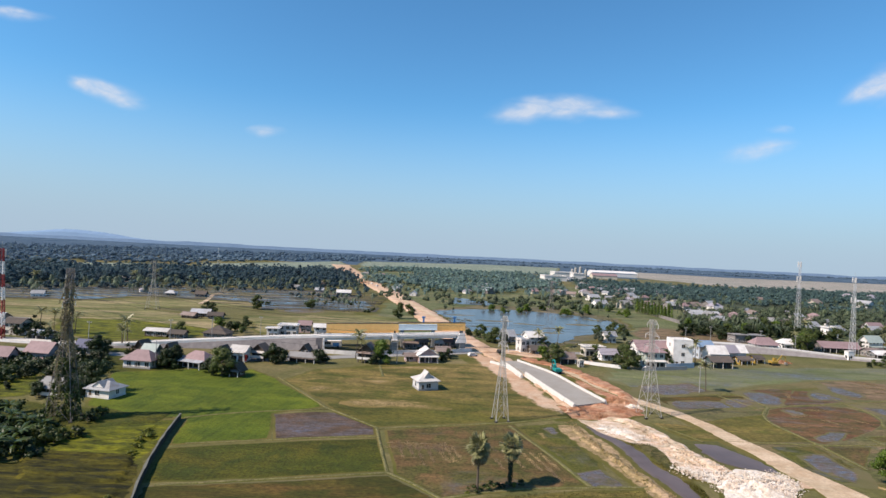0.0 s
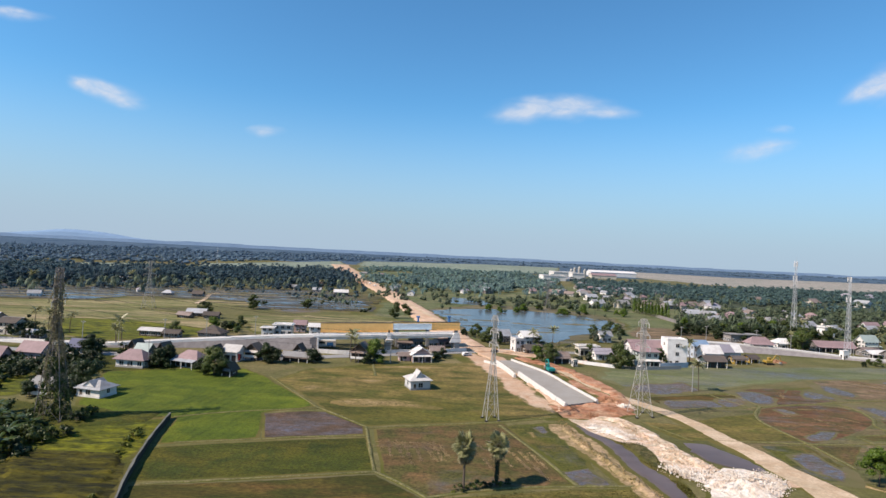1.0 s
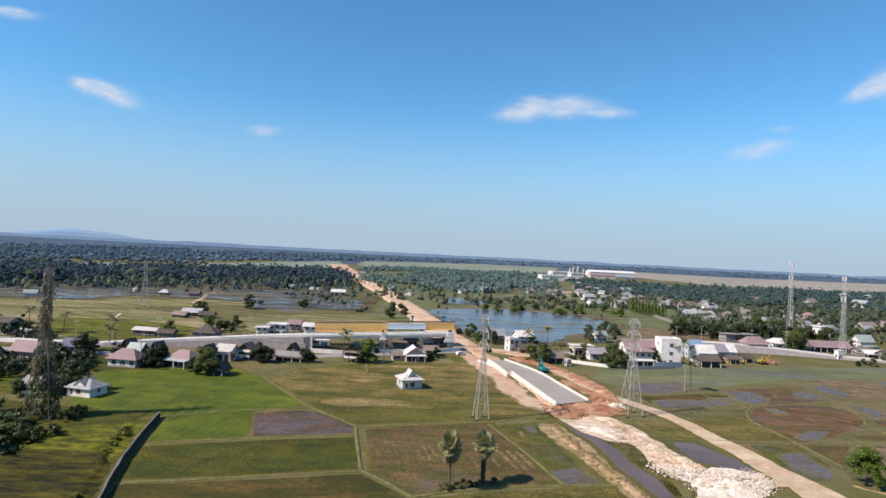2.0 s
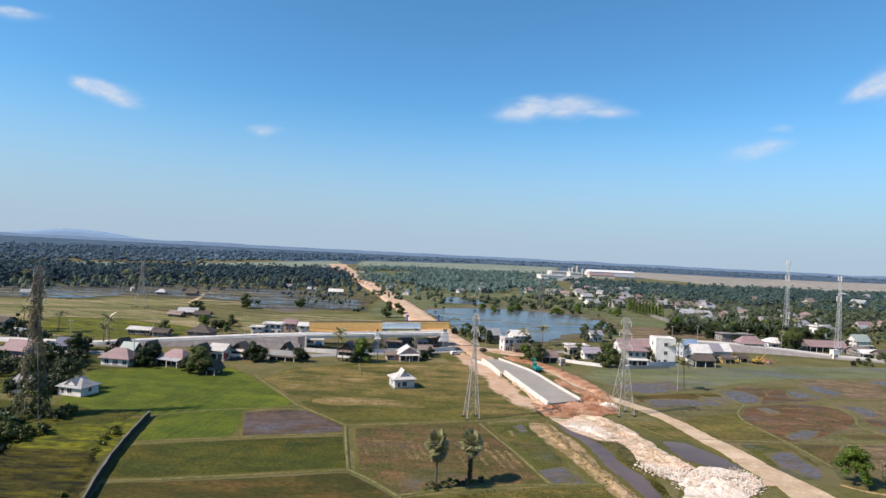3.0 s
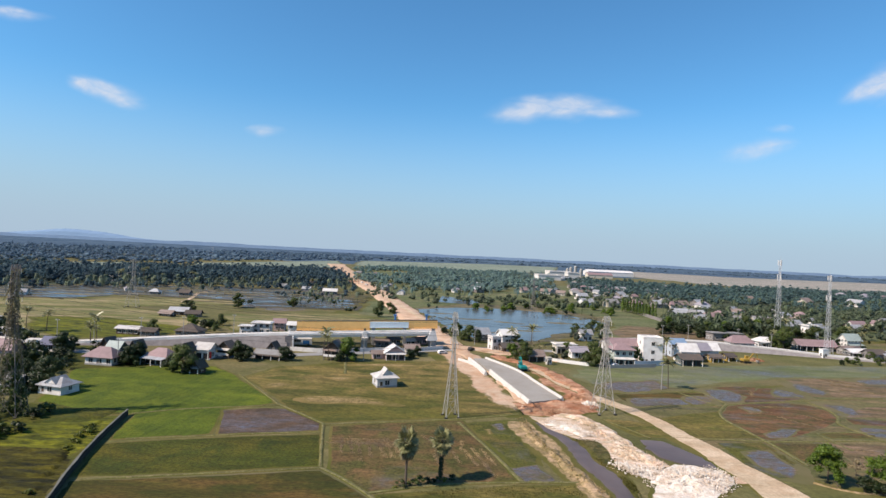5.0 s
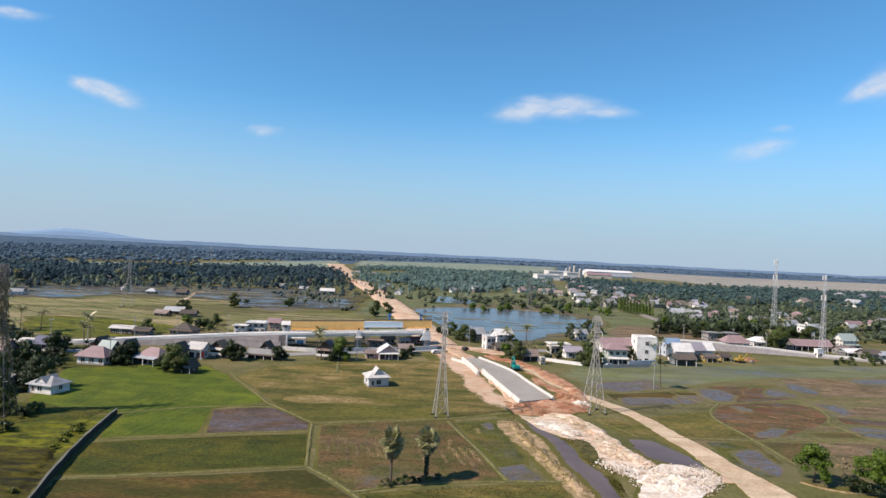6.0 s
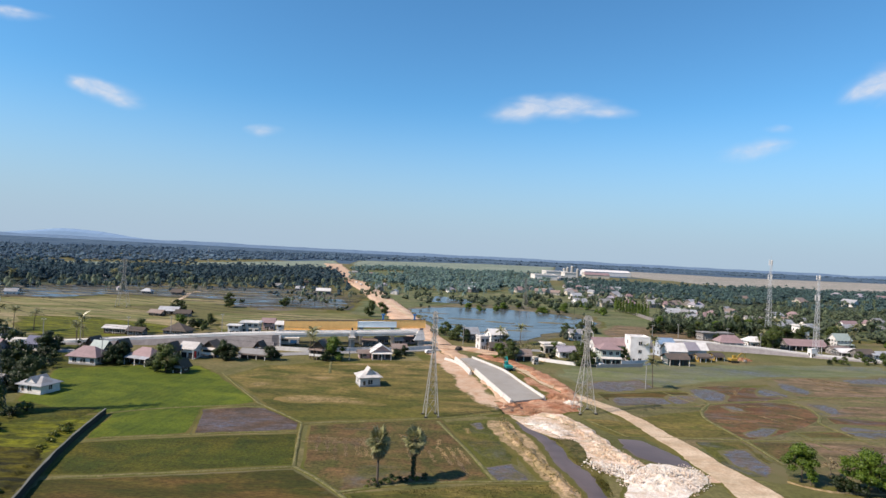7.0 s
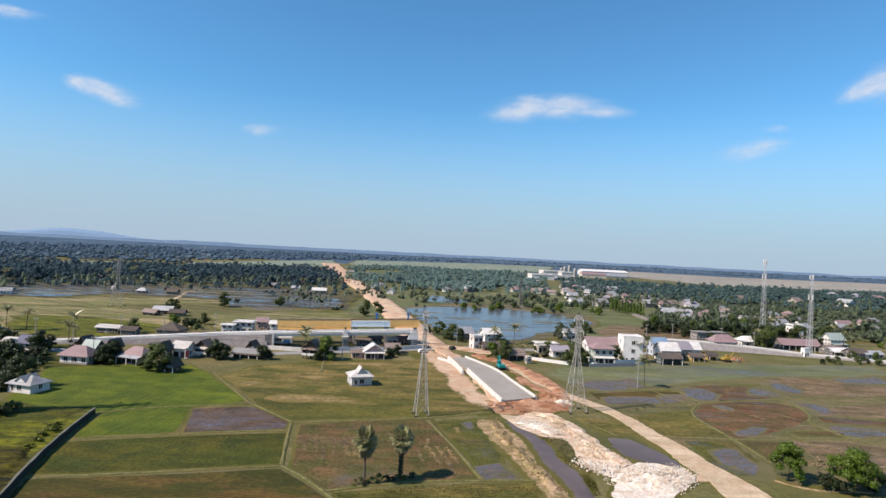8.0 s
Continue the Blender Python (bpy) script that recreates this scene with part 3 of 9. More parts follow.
def crown_points(blobs, per, size, rng):
    """Leaf centres, normals and sizes over the skins of blobs (x, y, z, radius, flatness)."""
    C, N, S = [], [], []
    for x, y, z, r, fl in blobs:
        d = rng.normal(size=(per, 3))
        d /= np.linalg.norm(d, axis=1, keepdims=True)
        d[:, 2] = np.where(d[:, 2] < -0.35, -d[:, 2], d[:, 2])
        rad = r * (0.6 + 0.62 * rng.random((per, 1)) ** 1.5)
        p = d * rad * np.array([1, 1, fl]) + np.array([x, y, z])
        C.append(p)
        N.append(d + rng.normal(size=(per, 3)) * 0.3)
        S.append(size * (0.6 + 0.8 * rng.random(per)))
    return np.concatenate(C), np.concatenate(N), np.concatenate(S)


def inside(poly, x, y):
    px, py = np.array([p[0] for p in poly]), np.array([p[1] for p in poly])
    qx, qy = np.roll(px, -1), np.roll(py, -1)
    hit = np.zeros(len(x), bool)
    for a, b, c, d in zip(px, py, qx, qy):
        cond = ((b > y) != (d > y)) & (x < (c - a) * (y - b) / (d - b + 1e-12) + a)
        hit ^= cond
    return hit


def lump():
    """A small rounded solid: an octahedron split once, pushed out to a ball."""
    v = [Vector(p) for p in ((1, 0, 0), (-1, 0, 0), (0, 1, 0), (0, -1, 0), (0, 0, 1), (0, 0, -1))]
    mid, tris = {}, []
    def half(a, b):
        k = (min(a, b), max(a, b))
        if k not in mid:
            mid[k] = len(v)
            v.append(((v[a] + v[b]) / 2).normalized())
        return mid[k]
    for a, b, c in ((0, 2, 4), (2, 1, 4), (1, 3, 4), (3, 0, 4), (2, 0, 5), (1, 2, 5), (3, 1, 5), (0, 3, 5)):
        d, e, f = half(a, b), half(b, c), half(c, a)
        tris += [(a, d, f), (d, b, e), (f, e, c), (d, e, f)]
    return np.array([tuple(p) for p in v]), np.array(tris, dtype=np.int32)


LUMP_V, LUMP_T = lump()


def clump_mesh(name, blobs, leaves, mat, rng, core=0.62, jag=0.32, parent=None):
    """Crowns as one mesh: an uneven solid core in each clump, and separate leaves over it."""
    b = np.asarray(blobs, dtype=float)
    n, m = len(b), len(LUMP_V)
    rad = b[:, 3][:, None] * core * (1 + jag * rng.normal(size=(n, m))).clip(0.5, 1.5)
    cv = LUMP_V[None] * rad[..., None]
    cv[..., 2] *= b[:, 4][:, None]
    cv += b[:, None, :3]
    cv[..., 2] = np.maximum(cv[..., 2], 0.05)
    ct = (LUMP_T[None] + (np.arange(n) * m)[:, None, None]).reshape(-1)
    c, nr, sz = leaves
    nr = nr / (np.linalg.norm(nr, axis=1, keepdims=True) + 1e-9)
    u = np.cross(nr, rng.normal(size=c.shape))
    u /= np.linalg.norm(u, axis=1, keepdims=True) + 1e-9
    w = np.cross(nr, u)
    h = np.asarray(sz)[:, None] / 2
    lv = np.stack([c - u * h * 0.8, c - w * h, c + u * h * 0.8, c + w * h], 1).reshape(-1, 3)
    k = len(c)
    me = bpy.data.meshes.new(name)
    me.vertices.add(n * m + 4 * k)
    me.vertices.foreach_set("co", np.concatenate([cv.reshape(-1, 3), lv]).astype(np.float32).ravel())
    me.loops.add(len(ct) + 4 * k)
    me.loops.foreach_set("vertex_index", np.concatenate([ct, n * m + np.arange(4 * k)]).astype(np.int32))
    nt = len(ct) // 3
    me.polygons.add(nt + k)
    me.polygons.foreach_set("loop_start", np.concatenate([np.arange(nt) * 3, 3 * nt + np.arange(k) * 4]).astype(np.int32))
    me.update(calc_edges=True)
    me.polygons.foreach_set("use_smooth", [True] * (nt + k))
    me.materials.append(mat)
    ob = new(name, me)
    if parent:
        ob.parent = parent
    return ob


def woods(name, outline, spacing, height, radius, leaf, per, mat, label, seed, keep=1.0, blobs=3, flat=0.8, gaps=None):
    """Woodland over an outline: trees of varying height, each of a few leaf clumps, as one mesh."""
    rng = np.random.default_rng(seed)
    px, py = [p[0] for p in outline], [p[1] for p in outline]
    count = int((max(px) - min(px)) * (max(py) - min(py)) / spacing ** 2)
    x, y = rng.uniform(min(px), max(px), count), rng.uniform(min(py), max(py), count)
    ok = inside(outline, x, y) & (rng.random(len(x)) < keep)
    x, y = x[ok], y[ok]
    if gaps:
        # clearings lie in bands across the plain
        ok = np.array([noise.noise(Vector((a * 0.0045, b * 0.022, seed))) + 0.5 * noise.noise(Vector((a * 0.02, b * 0.03, seed))) < gaps for a, b in zip(x, y)])
        x, y = x[ok], y[ok]
    big = 0.7 + 0.6 * np.array([0.5 + 0.5 * noise.noise(Vector((a * 0.012, b * 0.012, seed))) for a, b in zip(x, y)])
    allb = []
    for a, b, g in zip(x, y, big):
        h = height * g * rng.uniform(0.5, 1.15) * (1.35 if rng.random() < 0.12 else 1.0)
        r = radius * g * rng.uniform(0.45, 1.35)
        for k in range(blobs):
            an, q = rng.uniform(0, 6.28), rng.uniform(0.2, 0.7) * r
            allb.append((a + math.cos(an) * q, b + math.sin(an) * q, h - r * 0.6 - k * (h - r) / (blobs + 0.6), r * rng.uniform(0.45, 0.95), flat * rng.uniform(0.8, 1.3)))
    c, nr, s = crown_points(allb, per, leaf, rng)
    c[:, 2] = np.maximum(c[:, 2], 0.2)
    return tagged(clump_mesh(name, allb, (c, nr, s), mat, rng, 0.55, 0.42), label, "woodland", "", "stuff")


def palm_grove(name, outline, n, height, mat, label, seed, reach=3.4):
    """Palms too far off to pick apart, as one mesh: thin stems, each with a burst of arching fronds."""
    rng = np.random.default_rng(seed)
    px, py = [p[0] for p in outline], [p[1] for p in outline]
    x, y = rng.uniform(min(px), max(px), n * 6), rng.uniform(min(py), max(py), n * 6)
    ok = inside(outline, x, y)
    verts, faces = [], []
    for a, b in list(zip(x[ok], y[ok]))[:n]:
        h, r = height * rng.uniform(0.6, 1.25), reach * rng.uniform(0.75, 1.2)
        lx, ly = rng.normal(0, 0.05 * h, 2)
        top = np.array([a + lx, b + ly, h])
        k = len(verts)
        for q in range(4):
            c, d = math.cos(q * 1.571), math.sin(q * 1.571)
            verts += [(a + 0.22 * c, b + 0.22 * d, 0.0), (top[0] + 0.13 * c, top[1] + 0.13 * d, h)]
        faces += [(k + 2 * q, k + 2 * ((q + 1) % 4), k + 2 * ((q + 1) % 4) + 1, k + 2 * q + 1) for q in range(4)]
        for i in range(15):
            an, up = rng.uniform(0, 6.28), rng.uniform(-0.5, 1.0)
            d, side = np.array([math.cos(an), math.sin(an), 0.0]), np.array([-math.sin(an), math.cos(an), 0.0])
            k = len(verts)
            for s, w in ((0.0, 0.12), (0.35, 0.48), (0.7, 0.42), (1.0, 0.06)):
                c = top + d * r * s * (1 - 0.25 * s) + np.array([0, 0, r * (up * s - 1.15 * s * s)])
                verts += [tuple(c + side * w + np.array([0, 0, -0.12 * w])), tuple(c - side * w + np.array([0, 0, -0.3 * w]))]
            faces += [(k + 2 * q, k + 2 * q + 2, k + 2 * q + 3, k + 2 * q + 1) for q in range(3)]
    me = bpy.data.meshes.new(name)
    me.from_pydata(verts, [], faces)
    me.materials.append(mat)
    return tagged(new(name, me), label, "palms", "", "stuff")


def tufts(name, outline, n, size, mat, label, seed, thick=0.0, rise=0.22):
    """Grass tufts or straw strewn over an outline as upright or flat blades, thicker where a coarse noise says so."""
    rng = np.random.default_rng(seed)
    px, py = [p[0] for p in outline], [p[1] for p in outline]
    x, y = rng.uniform(min(px), max(px), n * 4), rng.uniform(min(py), max(py), n * 4)
    ok = inside(outline, x, y)
    x, y = x[ok], y[ok]
    if thick:
        dense = np.array([noise.noise(Vector((a * 0.09, b * 0.16, seed))) + 0.5 * noise.noise(Vector((a * 0.3, b * 0.5, seed))) for a, b in zip(x, y)])
        ok = rng.random(len(x)) < np.clip((dense - thick + 0.5) * 1.6 + 0.3, 0, 1)
        x, y = x[ok], y[ok]
    x, y = x[:n], y[:n]
    s = size * (0.5 + rng.random(len(x)))
    nr = rng.normal(size=(len(x), 3)) * 0.6 + np.array([0, 0, 0.9])
    ob = quad_cloud(name, np.stack([x, y, 0.1 + s * rise], 1), nr, s, mat, None, 0.6)
    return tagged(ob, label, "grass", "", "stuff")

# ---- the land ----
bm = bmesh.new()
bmesh.ops.create_grid(bm, x_segments=24, y_segments=24, size=6500)
ground = tagged(link("ground", bm, GROUND), "flat plain of grass and paddy soil", "ground", "", "structure")

# far distance: wooded ridges and hills at the edge of sight, haze put into their colour
def ridge(name, y, x0, x1, height, wave, mat, label, hump=(0, 1, 0)):
    bm = bmesh.new()
    prev = None
    n = 160
    for i in range(n + 1):
        x = x0 + (x1 - x0) * i / n
        h = height * (0.75 + 0.25 * noise.noise(Vector((x * 0.004, y, 0)))) + wave * max(0, noise.noise(Vector((x * 0.0011, 4.2, y * 0.001)))) + 3 * noise.noise(Vector((x * 0.03, y, 3))) + hump[2] * math.exp(-((x - hump[0]) / hump[1]) ** 2)
        row = [bm.verts.new((x, y, -5)), bm.verts.new((x, y + 30, max(1, h) * 0.7)), bm.verts.new((x, y + 90, max(2, h)))]
        if prev:
            for a in (0, 1):
                bm.faces.new((prev[a], row[a], row[a + 1], prev[a + 1]))
        prev = row
    return tagged(link(name, bm, mat), label, "backdrop", "", "structure")


def distance_haze_mat(name, a, b):
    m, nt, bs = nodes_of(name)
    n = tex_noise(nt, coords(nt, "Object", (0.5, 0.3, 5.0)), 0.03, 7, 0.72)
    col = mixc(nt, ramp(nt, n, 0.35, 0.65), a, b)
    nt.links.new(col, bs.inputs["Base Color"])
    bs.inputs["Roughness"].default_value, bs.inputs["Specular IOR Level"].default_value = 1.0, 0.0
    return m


# The blue of distance haze is painted into these base colours.
DIST_A = distance_haze_mat("distant_woods", (0.095, 0.145, 0.22), (0.125, 0.18, 0.255))
DISTLAND = distance_haze_mat("distant_plain", (0.04, 0.068, 0.108), (0.08, 0.115, 0.155))
DIST_B = distance_haze_mat("distant_hills", (0.16, 0.24, 0.35), (0.175, 0.255, 0.37))
ridge("backdrop_hills", 4550, -4300, -1300, 22, 0, DIST_B, "low far hills coloured blue for haze", (-2950, 420, 62))
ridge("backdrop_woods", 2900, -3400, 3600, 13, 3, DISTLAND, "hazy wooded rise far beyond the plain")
ridge("backdrop_woods", 4300, -5200, 5200, 30, 8, DIST_A, "far wooded horizon coloured blue for haze")

# far meadows and dry plain, greyed and blued in colour for haze
patch("far_meadow", [(-360.0, 832.6), (-300.9, 872.9), (-192.1, 1257.9), (-315.1, 1799.2), (-455.8, 1083.0)], 16, FARFIELD_HAZE, "pale green meadow beyond the woods", ragged=6)
patch("far_meadow", [(-537.0, 730.8), (-452.2, 875.4), (-512.0, 988.5), (-605.8, 822.5)], 16, FARFIELD_HAZE, "thin pale meadow between woods", ragged=4)
patch("far_meadow", [(-217.2, 1412.6), (-99.7, 1332.4), (320.8, 1579.8), (528.3, 2575.9), (194.5, 2496.5), (-266.5, 1953.8)], 16, FARFIELD_HAZE, "pale green meadow behind the village", ragged=6)
patch("dry_plain", [(497.8, 1684.0), (573.5, 1383.3), (649.4, 1174.1), (1058.6, 1312.9), (2272.2, 2702.2), (1159.6, 2277.4), (790.1, 2447.3)], 16, TAN_HAZE, "wide dry plain of harvested rice", ragged=8)
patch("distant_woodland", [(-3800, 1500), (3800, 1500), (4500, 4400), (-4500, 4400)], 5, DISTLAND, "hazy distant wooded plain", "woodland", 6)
patch("rear_ground", [(-60, 300), (40, 300), (190, 330), (420, 420), (760, 800), (560, 950), (-90, 900), (-60, 600)], 0.4, REARGRASS, "mixed pasture and gardens behind the road", "field", 3)
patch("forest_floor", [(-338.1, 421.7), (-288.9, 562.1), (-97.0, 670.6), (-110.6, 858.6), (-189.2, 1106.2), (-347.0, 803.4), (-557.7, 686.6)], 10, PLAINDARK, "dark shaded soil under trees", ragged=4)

patch("forest_floor", [(-103.5, 780), (-30.7, 680), (59.5, 665), (172.0, 819.5), (267.0, 1338.3), (171.2, 1400), (-99.7, 1320), (-155, 1151)], 11, REARGRASS, "grass and gardens between the trees behind the village", ragged=4)
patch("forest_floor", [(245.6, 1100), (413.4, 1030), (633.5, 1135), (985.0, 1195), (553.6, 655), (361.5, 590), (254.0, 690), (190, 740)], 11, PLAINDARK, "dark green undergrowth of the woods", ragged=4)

# fields between the fish ponds and the road, left of the dirt highway
patch("straw_field", [(-284.1, 325.8), (-204.9, 377.3), (-129.5, 338.7), (-97.6, 305.0), (-107.4, 266.8), (-135.9, 248.6), (-199.2, 227.4), (-254.4, 259.4)], 1, REAR, "yellowing stubble field behind the road", ragged=3)
patch("straw_field", [(-319.7, 342.7), (-211.5, 347.2), (-131.1, 409.8), (-43.2, 414.0), (-55.4, 471.3), (-155.8, 443.3), (-252.6, 393.2)], 2, REAR, "dry stubble strip beside the fish ponds", ragged=3)
patch("green_field", [(-205.0, 304.5), (-168.0, 313.0), (-97.7, 289.6), (-122.9, 256.3), (-144.0, 245.9), (-174.2, 261.2)], 3, LIME, "green rice field behind the road", ragged=2)
patch("green_field", [(-122.2, 354.4), (-44.0, 391.1), (-19.2, 369.2), (-16.5, 336.8), (-72.1, 322.3), (-87.1, 283.4)], 3, REAR, "olive grass field behind the bridge", ragged=2)
# front fields
patch("rice_field", [(-91.3, 151.0), (-106.9, 190.4), (-79.4, 204.0), (-65.0, 205.7), (-51.9, 192.1), (-31.2, 161.9), (-42.4, 153.0), (-37.1, 133.2), (-49.5, 128.5), (-58.4, 125.9), (-62.1, 144.3), (-74.4, 145.0)], 3, RICE, "bright green young rice field", ragged=0.8)
patch("weedy_field", [(-101.6, 127.6), (-85.6, 136.8), (-63.2, 144.1), (-58.9, 122.9), (-57.6, 114.8), (-86.1, 113.9)], 3, LIME, "lime green weedy field beside the wall", ragged=1.2)
patch("rough_grass", [(-89.8, 111.8), (-57.6, 115.7), (-51.2, 97.9), (-47.0, 88.7), (-68.4, 86.4)], 3, FURROW, "rough tall grass with dark furrows", ragged=1)
patch("rough_grass", [(-134.2, 157.3), (-93.9, 150.5), (-65.7, 148.7), (-63.9, 143.9), (-86.0, 135.4), (-105.5, 125.0)], 2, OLIVE, "shaded grass strip beside the house", ragged=1)
patch("flooded_plot", [(-42.9, 152.4), (-32.3, 157.1), (-26.9, 157.0), (-14.8, 145.7), (-13.7, 139.5), (-36.6, 132.9)], 5, POOL, "dark flooded paddy plot with purple mud", ragged=0.4)
patch("stubble_field", [(-58.1, 124.1), (-36.6, 131.3), (-13.1, 137.9), (-9.2, 117.2), (-28.3, 111.7), (-53.1, 105.4)], 3, OLIVE, "olive stubble field with faint rows", ragged=0.4)
patch("stubble_field", [(-52.6, 104.2), (-27.9, 110.6), (-8.7, 115.7), (1.8, 105.2), (9.3, 94.7), (-47.4, 88.6)], 3, RUSTY, "brownish stubble field, partly wet", ragged=0.5)
patch("straw_field", [(-50.6, 192.4), (-43.3, 211.2), (-20.5, 225.8), (22.1, 239.6), (28.2, 200.0), (36.4, 163.4), (20.8, 156.9), (-0.8, 149.0), (-14.1, 145.8), (-27.7, 157.4)], 2, STRAW, "dry straw-coloured field round the white house", ragged=1)
patch("brown_field", [(-12.5, 143.7), (-0.7, 148.1), (21.5, 154.9), (31.2, 114.6), (15.4, 111.0), (1.8, 105.7), (-7.9, 116.4)], 4, MUD, "brown harvested field with pale tracks", ragged=0.4)
patch("wet_field", [(20.2, 151.2), (35.2, 157.4), (36.0, 136.9), (37.5, 115.4), (32.4, 113.9), (27.9, 130.0)], 4, OLIVE_WET, "dark green wet field beside the dirt bank", ragged=1.0, soft=1.4)
patch("pool", [(27.3, 150.9), (33.3, 154.5), (33.8, 146.8), (30.1, 144.0)], 6, SHEET, "shallow pool at the top of the wet field", ragged=1.4, soft=1.4)
patch("bare_strip", [(24.8, 148.1), (29.1, 147.9), (29.8, 140.9), (26.5, 143.0)], 6, STRAWPALE, "bare tan patch in the wet field", "soil", 1.2, soft=1.6)
patch("pool", [(29.2, 122.4), (35.8, 125.9), (38.9, 119.4), (39.8, 115.4), (31.6, 113.8), (30.2, 118.2)], 6, SHEET, "wide shallow pool in the wet field", ragged=1.2, soft=1.2)
patch("grass_strip", [(2.8, 105.4), (31.0, 112.9), (42.8, 115.0), (41.9, 98.3), (9.3, 94.7)], 5, STRAW, "green grass strip under the palms", ragged=0.5)
patch("garden_ground", [(-182.1, 220.6), (-138.0, 237.2), (-92.3, 212.7), (-85.8, 198.1), (-108.4, 187.2), (-145.4, 176.6)], 1.5, OLIVE, "trodden olive grass round the houses", "field", 2)
patch("weedy_field", [(-145.4, 176.6), (-128.4, 187.6), (-110.9, 165.2), (-112.1, 157.1), (-124.9, 152.2)], 3, LIME, "bright weedy plot beside the pylon", ragged=1.2)
rough_ground("weedy_ground", [(-87.5, 130.7), (-75.0, 133.3), (-66.3, 141.1), (-62.3, 126.4), (-60.8, 118.8), (-69.2, 121.0), (-79.3, 120.1)], 0.8, 0.55, LIME, "lime green weeds in soft tufts beside the wall", 11)
rough_ground("furrowed_grass", [(-85.1, 118.6), (-72.0, 119.8), (-60.2, 118.2), (-55.4, 106.1), (-55.3, 104.8), (-66.7, 103.8), (-74.5, 103.3)], 0.7, 0.9, FURROW, "tall olive grass lying in dark wavy furrows", 12, (0.07, 0.5))
rough_ground("weedy_ground", [(-74.1, 102.9), (-66.4, 103.4), (-55.2, 104.3), (-53.3, 99.6), (-50.5, 93.8), (-66.6, 92.0)], 0.7, 0.6, FURROW, "olive weeds with dark hollows", 13)
rough_ground("rough_verge", [(-89.8, 146.9), (-67.0, 150.1), (-66.5, 140.1), (-76.0, 134.8), (-84.9, 132.4)], 0.9, 0.5, OLIVE, "shaded rough grass before the wall", 14)
patch("bare_patch", [(-43.2, 182.3), (-38.1, 188.3), (-31.5, 185.7), (-32.4, 180.9), (-39.5, 178.6)], 5, STRAWPALE, "worn pale stubble in the straw field", "field", 1.5, soft=2.4)
patch("bare_patch", [(-31.8, 165.8), (-23.7, 173.4), (-8.4, 173.8), (8.0, 166.7), (1.0, 162.4), (-15.1, 163.5), (-26.1, 162.6)], 5, STRAWPALE, "long worn pale band across the straw field", "field", 1.5, soft=3.4)
patch("bare_patch", [(-28.8, 196.4), (-14.4, 203.4), (-10.8, 198.8), (-20.2, 191.5)], 5, STRAWPALE, "pale worn ground beside the white house", "field", 1.5, soft=3.0)
# right of the haul road
patch("paddy_ground", [(64.7, 189.7), (95.4, 202.3), (228.2, 257.0), (157.2, 150.9), (114.2, 112.8), (96.6, 119.2), (75.3, 123.2), (73.2, 155.2)], 1, PADDY, "brownish damp grass of the low paddy land", ragged=2)
patch("grass_field", [(72.3, 252.9), (128.8, 257.4), (236.7, 282.3), (224.3, 254.3), (153.5, 235.8), (105.1, 209.9), (73.7, 201.5), (64.2, 219.2)], 2, PASTURE, "green grass flat in front of the village", ragged=2)
patch("dry_field", [(117.1, 337.1), (143.6, 337.2), (164.0, 331.3), (185.8, 342.5), (182.6, 384.6), (159.5, 398.5), (141.6, 403.6), (119.3, 361.5)], 3, TANFIELD, "dry tan grass behind the village shops", ragged=2.0, soft=3.0)
patch("water_plot", [(73.7, 212.9), (98.4, 223.4), (99.9, 204.5), (81.3, 192.4), (65.9, 195.9)], 5, SHEET, "long blue flooded plot beside leaning poles", ragged=1.6, soft=4.2)
patch("water_plot", [(62.5, 202.9), (73.3, 202.1), (69.4, 191.1), (61.8, 192.4)], 5, SHEET, "blue flooded corner by the pylon", ragged=1.6, soft=4.2)
patch("brown_field", [(71.7, 192.7), (96.8, 201.0), (106.2, 202.1), (107.6, 191.0), (94.7, 183.0), (75.1, 178.0)], 3, RUSTY, "brownish wet grass plot", ragged=0.8, soft=0.75)
patch("water_plot", [(72.1, 188.9), (87.3, 194.2), (101.6, 195.3), (95.9, 182.8), (72.5, 174.4)], 5, SHEET, "blue flooded strip between bunds", ragged=1.6, soft=4.2)
patch("water_plot", [(97.4, 198.9), (108.0, 200.6), (109.9, 186.4), (95.9, 180.5), (90.7, 186.0)], 5, FLOODED, "half-flooded plot beside the bund", ragged=1.6, soft=4.2)
patch("water_plot", [(104.9, 210.4), (120.0, 211.1), (123.4, 198.4), (116.9, 188.3), (106.8, 185.6), (103.1, 197.0)], 5, SHEET, "blue flooded plot below the grass flat", ragged=1.6, soft=4.2)
patch("brown_field", [(113.0, 211.1), (126.7, 216.7), (133.3, 216.3), (121.9, 198.3), (120.0, 200.2), (118.4, 208.0)], 4, REDMUD, "brown paddy plot", ragged=0.6, soft=0.60)
patch("brown_field", [(118.6, 196.9), (132.7, 215.3), (140.7, 215.3), (143.0, 201.0), (130.4, 194.8), (114.7, 190.3)], 4, REDMUD, "reddish paddy plot with puddles", ragged=0.6, soft=0.60)
patch("water_plot", [(133.5, 215.3), (145.4, 218.6), (147.1, 201.4), (132.8, 197.1), (126.7, 201.8)], 6, SHEET, "shallow blue water on the reddish plot", ragged=1.6, soft=4.2)
patch("brown_field", [(99.4, 174.4), (105.9, 183.8), (113.9, 188.7), (129.5, 193.1), (136.5, 192.4), (138.8, 184.7), (135.6, 174.9), (125.7, 164.9), (111.1, 155.1), (102.3, 150.5), (99.7, 151.0), (98.0, 166.7)], 4, REDMUD, "rounded reddish brown ploughed field", ragged=0.3, soft=0.50)
